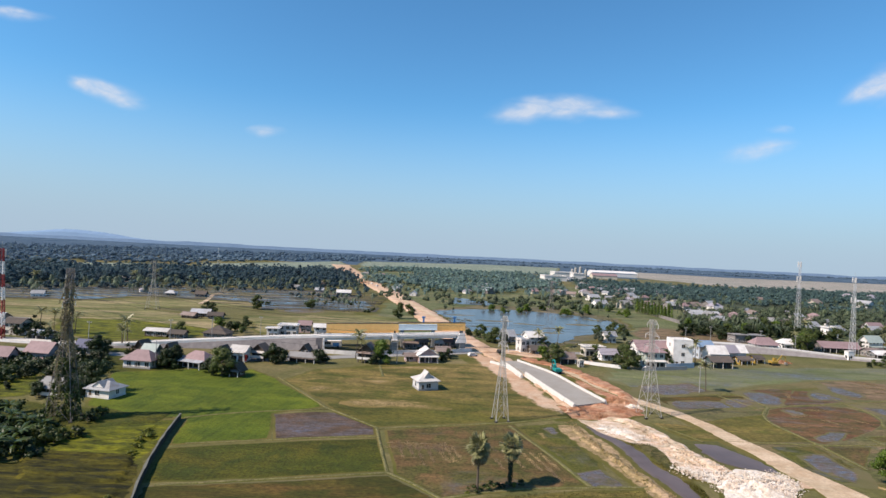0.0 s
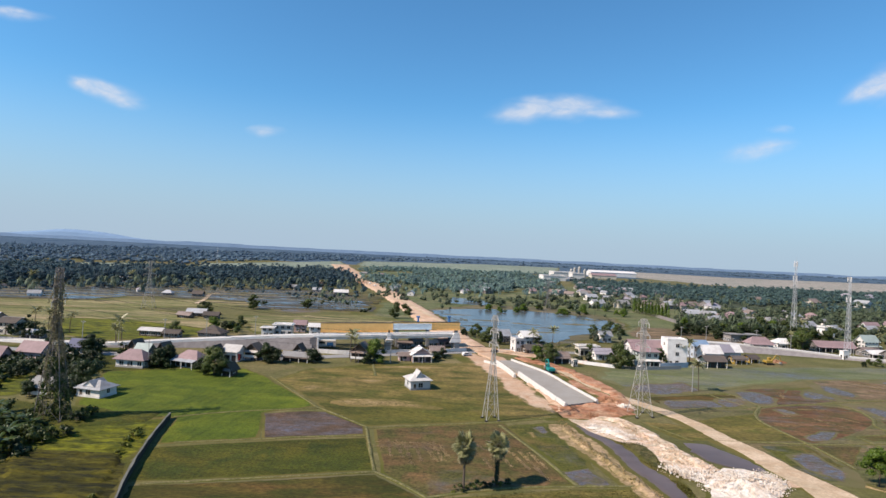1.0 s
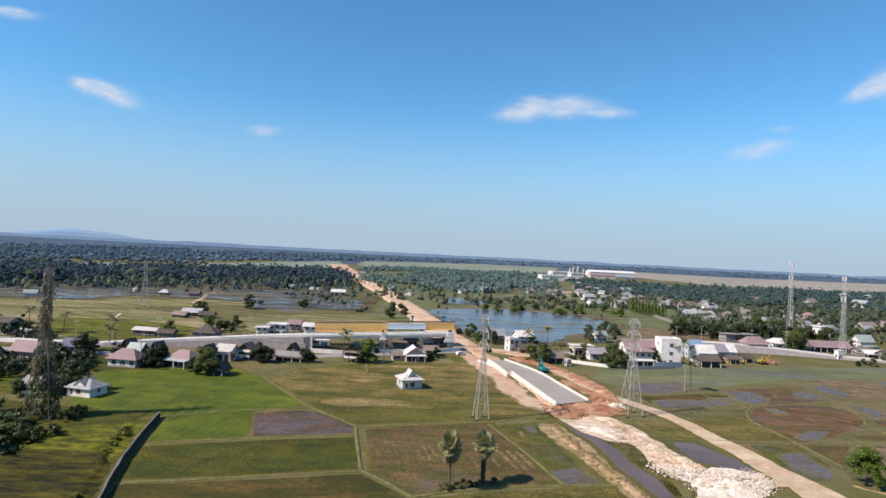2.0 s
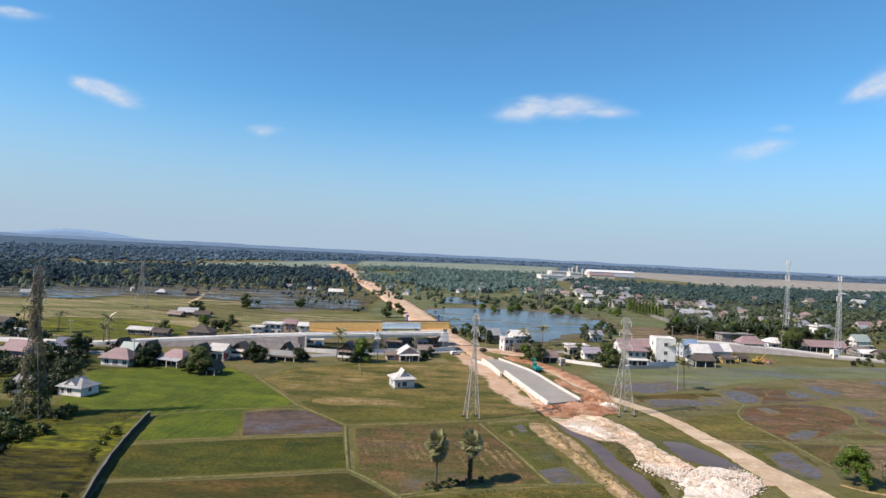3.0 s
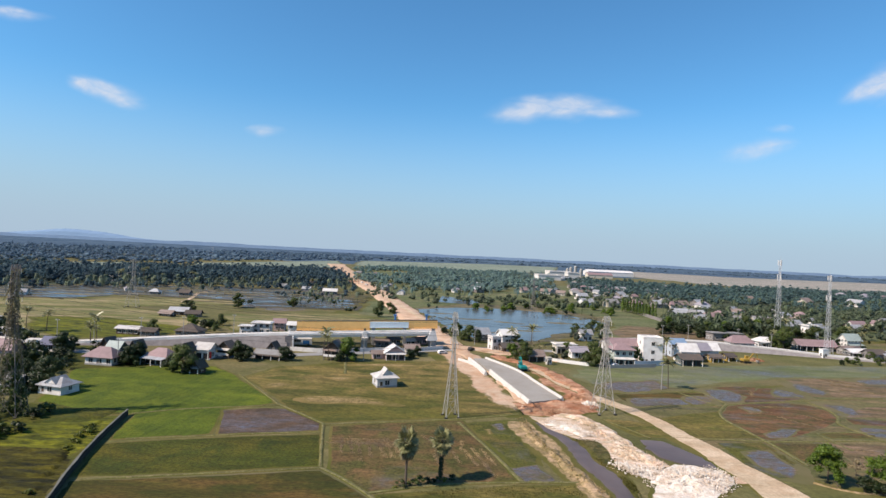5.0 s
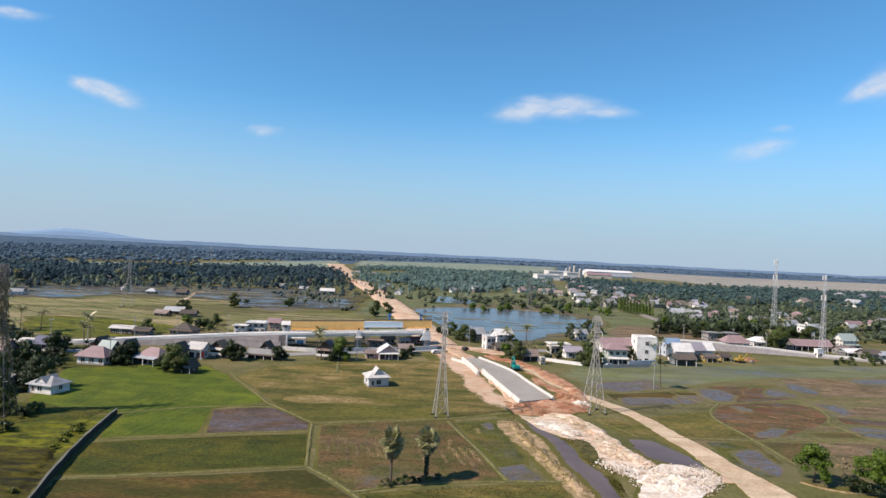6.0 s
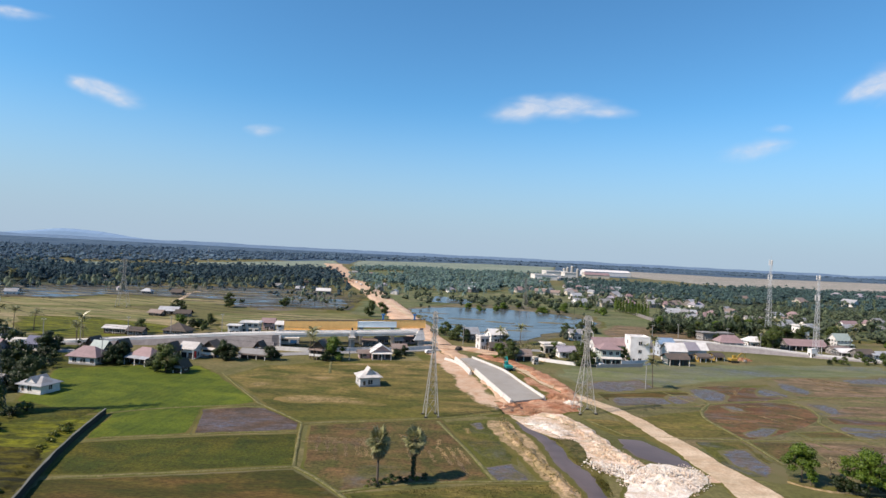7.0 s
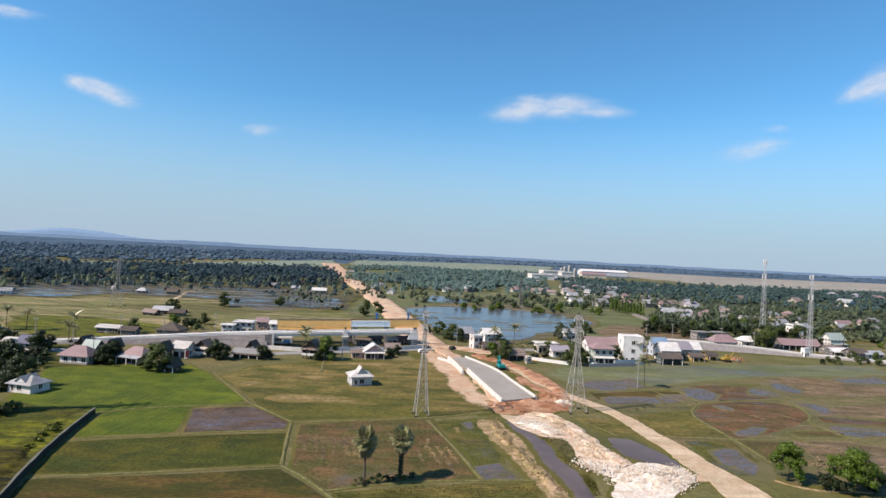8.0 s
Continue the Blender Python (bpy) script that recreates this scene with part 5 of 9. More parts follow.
# ---- new slab with parapets ----
slab = empty("new_highway_slab", at(0, 0), "new grey concrete highway slab on white walls", "road slab", "", "structure")
LEFT_EDGE = [(41.6, 172.9), (37.6, 193.5), (33.3, 216.6), (28.2, 240.2)]
RIGHT_EDGE = [(52.6, 179.0), (48.4, 197.5), (43.6, 219.1), (33.4, 241.5)]
bm = bmesh.new()
le, re_ = smooth_line(LEFT_EDGE, 6), smooth_line(RIGHT_EDGE, 6)
prev = None
for k in range(12):
    a, b = le[round(k * (len(le) - 1) / 11)], re_[round(k * (len(re_) - 1) / 11)]
    row = [bm.verts.new((a.x, a.y, 0)), bm.verts.new((a.x, a.y, 1.1)), bm.verts.new((b.x, b.y, 1.1)), bm.verts.new((b.x, b.y, 0))]
    if prev:
        for n in range(3):
            bm.faces.new((prev[n], row[n], row[n + 1], prev[n + 1]))
    else:
        bm.faces.new(row)
    prev = row
bm.faces.new(prev[::-1])
bmesh.ops.recalc_face_normals(bm, faces=bm.faces)
part("deck_slab", bm, CONCRETE, slab)
bm = bmesh.new()
prof = [(-0.62, 0), (-0.4, 1.25), (-0.22, 1.75), (0.16, 1.75), (0.28, 1.4), (0.42, 0)]
ends = [[bm.verts.new((y, x, z)) for y, z in prof] for x in (-1.47, 1.47)]
bm.faces.new(ends[0]), bm.faces.new(ends[1][::-1])
for i in range(6):
    bm.faces.new((ends[0][i], ends[1][i], ends[1][(i + 1) % 6], ends[0][(i + 1) % 6]))
bmesh.ops.recalc_face_normals(bm, faces=bm.faces)
seg = part("barrier_segment", bm, WHITECON, slab)
segments = []


def barrier_run(pts, turned, tall=1.0):
    """White barrier units end to end along a line, each set down a little unevenly."""
    pl = smooth_line(pts, 3.0)
    for k, (p, q) in enumerate(zip(pl, pl[1:])):
        o = seg if not segments else new("barrier_segment", seg.data)
        o.parent = slab
        segments.append(o)
        d, c = q - p, (p + q) / 2
        wob = 0.12 * noise.noise(Vector((k * 0.7, turned * 3, 0)))
        o.matrix_basis = at(c.x + wob, c.y, 0.02 + 0.3 * abs(wob), math.degrees(math.atan2(d.y, d.x)) - 90 + 4 * wob + (180 if turned else 0), (1, d.length / 2.98, tall))


barrier_run(LEFT_EDGE[:3], False)
barrier_run(RIGHT_EDGE, True)
barrier_run([(31.4, 213.0), (29.4, 226.0), (26.4, 240.2)], False, 0.9)
barrier_run([(22.0, 240.0), (26.4, 234.2), (29.2, 225.0), (30.6, 216.0)], False, 0.55)
for x, y in ((42.6, 172.7), (51.4, 178.0)):
    part("drain_pipe", bar(bmesh.new(), (x, y - 1.0, 0.75), (x - 0.1, y + 0.1, 0.75), 0.95, 0.95, 14), BLACK, slab, "dark drain pipe in the slab's end")
# ---- raised road: stone-faced embankment, bridge ----
emb = empty("road_embankment", at(0, 0), "grey stone-faced embankment carrying the main road", "embankment", "", "structure")
TOP = [(-215, 236, 0.1), (-165, 231.5, 0.15), (-134, 231, 0.6), (-118, 235.2, 1.5), (-102.5, 239.8, 2.4), (-85, 243.2, 3.6), (-69.5, 246.6, 4.6), (-51.6, 248.6, 5.7)]
def embank(top, emb, rail=0.9, rail_mat=None, lean=1.0):
    """A sloping road on a stone-faced bank, with a parapet, along the crest points (x, y, height)."""
    pts = smooth_line([p[:2] for p in top], 4)
    zs = np.interp([p.x for p in pts], [p[0] for p in top], [p[2] for p in top])
    face, road, para = bmesh.new(), bmesh.new(), bmesh.new()
    prev = None
    for i, (p, z) in enumerate(zip(pts, zs)):
        d = pts[min(i + 1, len(pts) - 1)] - pts[max(i - 1, 0)]
        n = Vector((d.y, -d.x, 0)).normalized()
        foot, top = p + n * (0.2 + z * lean), p
        back, bfoot = p - n * 10, p - n * (11 + z)
        cur = [face.verts.new((foot.x, foot.y, 0)), face.verts.new((top.x, top.y, z)), face.verts.new((back.x, back.y, z)), face.verts.new((bfoot.x, bfoot.y, 0))]
        a, b = p - n * 0.5, p - n * 9.5
        cur += [road.verts.new((a.x, a.y, z + 0.06)), road.verts.new((b.x, b.y, z + 0.06))]
        cur += [para.verts.new((q.x, q.y, h)) for q, h in ((p + n * 0.06, z - 0.3), (p + n * 0.06, z + rail), (p - n * 0.25, z + rail), (p - n * 0.25, z))]
        if not prev:
            face.faces.new(cur[0:4][::-1])
        if prev:
            for k, m in ((0, face), (1, face), (2, face), (4, road), (6, para), (7, para), (8, para)):
                m.faces.new((prev[k], cur[k], cur[k + 1], prev[k + 1]))
        prev = cur
    face.faces.new(prev[0:4])
    part("stone_face", face, MASONRY, emb)
    part("road_surface", road, WHITECON, emb)
    part("parapet", para, rail_mat or LIMEWASH, emb, "pale concrete parapet")


embank(TOP, emb, lean=0.4)
bridge = empty("road_bridge", at(-51.8, 247.9, -2.2, 14) @ pose(0, 0, 0, 0, -1.6, 0), "unfinished concrete road bridge on grey piers", "bridge")
L = 64.5
part("abutment", boxes((-0.6, 2.4, -0.6, 10.4, 0, 7.66)), MASONRY, bridge)
part("wing_wall", boxes((2.41, 3.1, -1.4, 5.4, 0, 7.5), bevel=0.06), LIMEWASH, bridge)
part("deck", boxes((0.72, L, -0.3, 4.9, 7.7, 8.05), bevel=0.04), WHITECON, bridge)
# Rear girders take the concrete with shade put into its colour.
for k in range(3):
    part("girder", boxes((3.0, 32.2, 0.0 + 2.3 * k, 0.6 + 2.3 * k, 6.7, 7.68)), LIMEWASH if k == 0 else SHADECON, bridge)
    part("girder", boxes((34.8, L - 0.4, 0.0 + 2.3 * k, 0.6 + 2.3 * k, 6.7, 7.68)), LIMEWASH if k == 0 else SHADECON, bridge)
for y in (-0.7, 4.95):
    for k in range(9):
        x0 = 0.72 + (L - 0.72) * k / 9
        part("parapet", boxes((x0, x0 + (L - 0.72) / 9 - 0.12, y, y + 0.35, 7.75, 8.65), bevel=0.05), LIMEWASH, bridge)
def pier(x, w):
    p = part("pier", boxes((x - w, x + w, 0.4, 1.9, 0, 5.3), bevel=0.12), GREYCON, bridge)
    part("pier", boxes((x - w, x + w, 3.4, 4.9, 0, 5.3), bevel=0.12), GREYCON, bridge)
    bm = bmesh.new()
    pr = [(-0.8, 5.3), (5.6, 5.3), (5.6, 6.68), (-0.8, 6.68), (-2.0, 6.4)]
    f1 = [bm.verts.new((x - w - 0.3, a, b)) for a, b in pr]
    f2 = [bm.verts.new((x + w + 0.3, a, b)) for a, b in pr]
    bm.faces.new(f1); bm.faces.new(f2[::-1])
    for i in range(5):
        bm.faces.new((f1[i], f2[i], f2[(i + 1) % 5], f1[(i + 1) % 5]))
    part("cap_beam", bm, WHITECON, p)
    part("pillar_block", boxes((x - 1.0, x + 1.0, -1.2, -0.72, 5.2, 9.4), bevel=0.08), LIMEWASH, p)
    part("lamp_base", boxes((x - 0.35, x + 0.35, -0.68, 0.0, 8.66, 10.4), bevel=0.06), BLACK, p, "dark block on the parapet")
pier(33.5, 1.2)
part("abutment", boxes((L - 1.0, L + 1.5, -0.6, 5.4, 0, 7.66), bevel=0.1), GREYCON, bridge)
bm = bmesh.new()
w0 = [bm.verts.new(p) for p in ((L - 3.4, -1.2, 4.6), (L + 2.0, -1.2, 4.6), (L + 0.9, -1.2, 9.0), (L - 1.2, -1.2, 9.0))]
w1 = [bm.verts.new(v.co + Vector((0, 0.45, 0))) for v in w0]
bm.faces.new(w0); bm.faces.new(w1[::-1])
for i in range(4):
    bm.faces.new((w0[i], w1[i], w1[(i + 1) % 4], w0[(i + 1) % 4]))
part("wing_wall", bm, LIMEWASH, bridge)

# ---- ochre steel girders of the second deck ----
SECOND = at(-51.6, 247.6, 0, 14) @ pose(0, 0, 0, 0, -1.0, 0)


def girder_run(name, x0, x1, y, z, h, mat, label, panels):
    g = empty(name, SECOND @ pose(x0, y, 0), label, "steel girder", "girders of the second deck")
    ln = x1 - x0
    part("web", boxes((0, ln, 0.15, 1.2, z, z + h), bevel=0.02), mat, g)
    part("top_flange", boxes((-0.1, ln + 0.1, 0.1, 1.6, z + h + 0.002, z + h + 0.22)), TIMBER if mat is OCHRE else mat, g)
    part("bottom_flange", boxes((-0.1, ln + 0.1, -0.2, 1.5, z - 0.22, z - 0.002)), mat, g)
    me = boxes((-0.06, 0.06, 0.11, 0.148, z, z + h))
    first = part("stiffener", me, mat, g)
    for k in range(1, panels + 1):
        s = new("stiffener", first.data)
        s.parent = g
        s.location = (ln * k / panels - 0.01, 0, 0)
    for x in (1, ln - 2.4):
        part("support", boxes((x, x + 1.4, 0, 1.3, 0, z - 0.23)), GREYCON, g)
girder_run("steel_girder", 3.9, 36.2, 8.0, 6.7, 3.9, OCHRE, "long ochre steel plate girder", 12)
girder_run("steel_girder", 36.4, 54.2, 7.4, 8.0, 2.1, SKYBLUE, "pale blue steel girder section", 7)
girder_run("steel_girder", 36.5, 68.4, 9.4, 7.4, 3.4, OCHRE, "ochre steel girder with open end", 11)

def jack_post(x):
    o = empty("jack_post", SECOND @ pose(x, 10.1, 11.03), "dark blue steel jack post on the girder", "steel post", "jack posts on the girders")
    part("base", boxes((-0.6, 0.6, -0.4, 0.4, 0, 0.3), bevel=0.03), BLUE, o)
    part("column", boxes((-0.35, 0.35, -0.3, 0.3, 0.302, 2.0), bevel=0.03), BLUE, o)
    part("head", boxes((-0.8, 0.8, -0.35, 0.35, 2.002, 2.7), bevel=0.05), BLUE, o)


for x in (48.3, 63.2):
    jack_post(x)

# Deck added behind the girders to keep the ground there in shade.
second = empty("second_deck", SECOND, "grey second deck on wall piers, added to shade the ground below", "bridge deck")
part("deck", boxes((4.0, 68.4, 11.5, 17.0, 4.4, 4.9), bevel=0.04), GREYCON, second)
for x in (7.0, 36.4, 65.4):
    part("pier", boxes((x - 1.0, x + 1.0, 12.0, 16.5, 0, 4.38), bevel=0.1), GREYCON, second)

# ---- lattice towers ----
def lattice(parent, levels, widths, mat, t_leg, t_brace, name="leg"):
    """Four legs, and braces face by face between the levels."""
    brace = bmesh.new()
    for sx, sy in ((-1, -1), (1, -1), (1, 1), (-1, 1)):
        part(name, tube(bmesh.new(), [(sx * w, sy * w, z) for z, w in zip(levels, widths)], t_leg), mat, parent)
    for z0, z1, w0, w1 in zip(levels, levels[1:], widths, widths[1:]):
        c0 = [(-w0, -w0), (w0, -w0), (w0, w0), (-w0, w0)]
        c1 = [(-w1, -w1), (w1, -w1), (w1, w1), (-w1, w1)]
        for i in range(4):
            j = (i + 1) % 4
            bar(brace, (*c0[i], z0), (*c1[j], z1), t_brace)
            bar(brace, (*c0[j], z0), (*c1[i], z1), t_brace)
            bar(brace, (*c1[i], z1), (*c1[j], z1), t_brace)
    return part("bracing", brace, mat, parent)


def pylon(xy, h, base, yaw, label, arms=((0.72, 3.6), (0.84, 3.2), (0.96, 2.6)), mat=None, thick=1.0):
    mat = mat or STEEL
    p = empty("pylon", at(*xy, 0, yaw), label, "pylon", "power line pylons")
    fr = [0, 0.16, 0.30, 0.42, 0.52, 0.61, 0.69, 0.77, 0.85, 0.93, 1.0]
    ws = [base * max(0.2, 1 - f * 1.28) if f < 0.62 else base * 0.2 for f in fr]
    lattice(p, [f * h for f in fr], ws, mat, 0.20 * thick, 0.09 * thick)
    for f, ln in arms:
        w = base * 0.2
        for s in (-1, 1):
            arm = bmesh.new()
            tip = (s * ln, 0, f * h)
            for y in (-w, w):
                bar(arm, (s * w, y, f * h), tip, 0.14 * thick)
                bar(arm, (s * w, y, f * h + 1.1), tip, 0.12 * thick)
            bar(arm, (s * ln * 0.5, -w * 0.5, f * h), (s * ln * 0.5, w * 0.5, f * h), 0.1 * thick)
            a = part("crossarm", arm, mat, p)
            ins = bmesh.new()
            for k in range(5):
                bar(ins, (s * ln, 0, f * h - 0.25 * k - 0.1), (s * ln, 0, f * h - 0.25 * k - 0.28), 0.26, 0.14, 6)
            part("insulator", ins, WHITEWALL, a)
    for sx in (-1, 1):
        for sy in (-1, 1):
            part("footing", boxes((sx * base - 0.4, sx * base + 0.4, sy * base - 0.4, sy * base + 0.4, 0, 0.35), bevel=0.05), OLDWALL, p)
    return p


P1 = pylon((17.8, 157.4), 28.5, 1.8, 105, "slim grey lattice pylon at the edge of the field")
P2 = pylon((62.5, 169.3), 28.3, 2.6, 105, "grey lattice pylon beside the haul road")
pylon((80.7, 422.7), 28.1, 3.0, 15, "grey lattice pylon standing beside the ponds", thick=0.85, mat=GREYWALL)
P0 = pylon((-89.5, 139.4), 36.5, 3.0, 100, "rusty lattice pylon overgrown by vines", ((0.78, 3.4), (0.88, 3.0), (0.97, 2.4)), thick=1.0, mat=GREYWALL)
pylon((-180.8, 363.2), 30.2, 3.4, 10, "far pale lattice pylon in the fields", thick=0.9)


def conductors(a, ha, arms_a, b, hb, arms_b):
    """Sagging conductors from the arm tips of one pylon to those of the next."""
    for (fa, la), (fb, lb) in zip(arms_a, arms_b):
        for side in (-1, 1):
            p, q = a.matrix_world @ Vector((side * la, 0, fa * ha - 1.3)), b.matrix_world @ Vector((side * lb, 0, fb * hb - 1.3))
            sag = (q - p).length * 0.028
            pts = [p.lerp(q, k / 24) - Vector((0, 0, sag * 4 * (k / 24) * (1 - k / 24))) for k in range(25)]
            tagged(link("power_cable", tube(bmesh.new(), pts, 0.07), BLACK), "thin dark sagging cable between two pylons", "cable", "power cables")


ARMS = ((0.72, 3.6), (0.84, 3.2), (0.96, 2.6))
bpy.context.view_layer.update()
conductors(P0, 36.5, ((0.78, 3.4), (0.88, 3.0), (0.97, 2.4)), P1, 28.5, ARMS)
conductors(P1, 28.5, ARMS, P2, 28.3, ARMS)


def mast(xy, h, base, label, dishes, mat=None, bands=False):
    p = empty("cell_tower", at(*xy, 0, 20), label, "cell tower", "telecom towers")
    n = 14
    lv = [h * i / n for i in range(n + 1)]
    ws = [base * (1 - 0.72 * i / n) for i in range(n + 1)]
    if not bands:
        lattice(p, lv, ws, mat or MASTSTEEL, 0.15, 0.07)
    else:
        for b in range(7):
            i0 = b * 2
            lattice(p, lv[i0:i0 + 3], ws[i0:i0 + 3], RED if b % 2 == 0 else WHITEWALL, 0.42, 0.2, "leg")
    for f, s in dishes:
        w = base * (1 - 0.72 * f)
        for an in (0, 120, 240):
            c = Vector((math.cos(radians(an)), math.sin(radians(an)), 0)) * (w + 0.7)
            bm = boxes((-0.22, 0.22, -0.15, 0.15, -1.2 * s, 1.2 * s), bevel=0.04)
            bar(bm, (0, 0, 0), tuple(-c * 0.6), 0.1)
            a = part("antenna_panel", bm, WHITEWALL, p)
            a.location = c + Vector((0, 0, f * h))
    bm = bmesh.new()
    bar(bm, (0, 0, h), (0, 0, h + 3.0), 0.12, 0.05, 6)
    part("lightning_rod", bm, STEEL, p)
    return p


mast((217.6, 304.2), 42.5, 1.15, "slim grey telecom tower by the road", ((0.72, 1.2), (0.97, 1.0)))
mast((233.7, 377.6), 50.1, 1.4, "tall grey telecom tower among trees", ((0.78, 1.5), (0.97, 1.5)))
mast((-181.6, 238.0), 37.3, 2.0, "red and white banded telecom tower", ((0.95, 1.4),), bands=True)
mast((-398.3, 1026.5), 32, 1.6, "thin pale mast on the far meadow", ((0.95, 1.0),))

# ---- houses ----
def slope_roof(kind, w, d, rh, over, t=0.14):
    """A roof shell with thickness over a w x d plan, its eaves at z = 0."""
    bm = bmesh.new()
    X, Y = w / 2 + over, d / 2 + over
    drop = -over * rh / (d / 2)
    E = [(-X, -Y, drop), (X, -Y, drop), (X, Y, drop), (-X, Y, drop)]
    if kind == "gable":
        R = [(-X, 0, rh), (X, 0, rh)]
    elif kind == "front":
        drop = -over * rh / (w / 2)
        E = [(-X, -Y, drop), (X, -Y, drop), (X, Y, drop), (-X, Y, drop)]
        R = [(0, -Y, rh), (0, Y, rh)]
    elif kind == "hip":
        k = max(0.3, w / 2 - d / 2 * 0.85)
        R = [(-k, 0, rh), (k, 0, rh)]
    elif kind == "pyramid":
        R = [(-0.25, 0, rh), (0.25, 0, rh)]
    else:
        R = None
    layers = []
    for dz in (0, t):
        e = [bm.verts.new((x, y, z + dz)) for x, y, z in E]
        r = [bm.verts.new((x, y, z + dz)) for x, y, z in R] if R else None
        layers.append((e, r))
    (e0, r0), (e1, r1) = layers
    for i in range(4):
        bm.faces.new((e0[i], e0[(i + 1) % 4], e1[(i + 1) % 4], e1[i]))
    for e, r, flip in ((e0, r0, True), (e1, r1, False)):
        if kind == "front":
            fs = [(e[0], r[0], r[1], e[3]), (e[1], e[2], r[1], r[0])]
        else:
            fs = [(e[0], e[1], r[1], r[0]), (e[2], e[3], r[0], r[1])]
            if kind in ("hip", "pyramid"):
                fs += [(e[1], e[2], r[1]), (e[3], e[0], r[0])]
        for f in fs:
            bm.faces.new(f[::-1] if flip else f)
    if kind in ("gable", "front"):
        ends = [(0, 3, 0), (1, 2, 1)] if kind == "gable" else [(0, 1, 0), (3, 2, 1)]
        for a, b, c in ends:
            bm.faces.new((e0[a], r0[c], r1[c], e1[a]))
            bm.faces.new((e0[b], r0[c], r1[c], e1[b]))
    bmesh.ops.recalc_face_normals(bm, faces=bm.faces)
    return bm


def gable_wall(bm, kind, w, d, h, rh, t=0.12):
    if kind == "gable":
        tri = [((s * w / 2, -d / 2, h), (s * w / 2, d / 2, h), (s * w / 2, 0, h + rh)) for s in (-1, 1)]
        off = Vector((t, 0, 0))
    else:
        tri = [((-w / 2, s * d / 2, h), (w / 2, s * d / 2, h), (0, s * d / 2, h + rh)) for s in (-1, 1)]
        off = Vector((0, t, 0))
    for s, pts in zip((-1, 1), tri):
        a = [bm.verts.new(p) for p in pts]
        b = [bm.verts.new(Vector(p) - off * s) for p in pts]
        bm.faces.new(a)
        bm.faces.new(b[::-1])
        for i in range(3):
            bm.faces.new((a[i], b[i], b[(i + 1) % 3], a[(i + 1) % 3]))


WINDOW_SHAPES = {}


def window(parent, x, y, z, w=1.1, h=1.2, side=0, frame_mat=None):
    """A framed pane set on the wall, facing -y (side 0) or along x (side -1, 1)."""
    key = (w, h)
    if key not in WINDOW_SHAPES:
        f = bmesh.new()
        for d in ((-w / 2 - 0.08, w / 2 + 0.08, -0.07, 0.06, h, h + 0.1), (-w / 2 - 0.08, w / 2 + 0.08, -0.11, 0.06, -0.1, 0), (-w / 2 - 0.08, -w / 2, -0.07, 0.06, 0, h), (w / 2, w / 2 + 0.08, -0.07, 0.06, 0, h), (-0.03, 0.03, -0.05, 0.06, 0, h)):
            box(f, *d)
        g = boxes((-w / 2, w / 2, -0.02, 0.05, 0, h))
        WINDOW_SHAPES[key] = (f, g)
        me1, me2 = bpy.data.meshes.new("window"), bpy.data.meshes.new("pane")
        f.to_mesh(me1), g.to_mesh(me2)
        f.free(), g.free()
        me1.materials.append(WHITEWALL)
        me2.materials.append(GLASS)
        WINDOW_SHAPES[key] = (me1, me2)
    me1, me2 = WINDOW_SHAPES[key]
    o = new("window", me1)
    o.parent = parent
    o.matrix_basis = pose(x, y, z, 0, 0, {0: 0, 1: 90, -1: -90, 2: 180}[side])
    p = new("pane", me2)
    p.parent = o
    return o


def door(parent, x, y, z, mat, w=0.9, h=2.0):
    p = part("door", boxes((x - w / 2, x + w / 2, y - 0.06, y + 0.05, z, z + h), bevel=0.01), mat, parent)
    part("door_frame", boxes((x - w / 2 - 0.1, x - w / 2 - 0.002, y - 0.08, y + 0.05, z, z + h + 0.1), (x + w / 2 + 0.002, x + w / 2 + 0.1, y - 0.08, y + 0.05, z, z + h + 0.1), (x - w / 2 - 0.002, x + w / 2 + 0.002, y - 0.08, y + 0.05, z + h + 0.002, z + h + 0.1)), WHITEWALL, p)


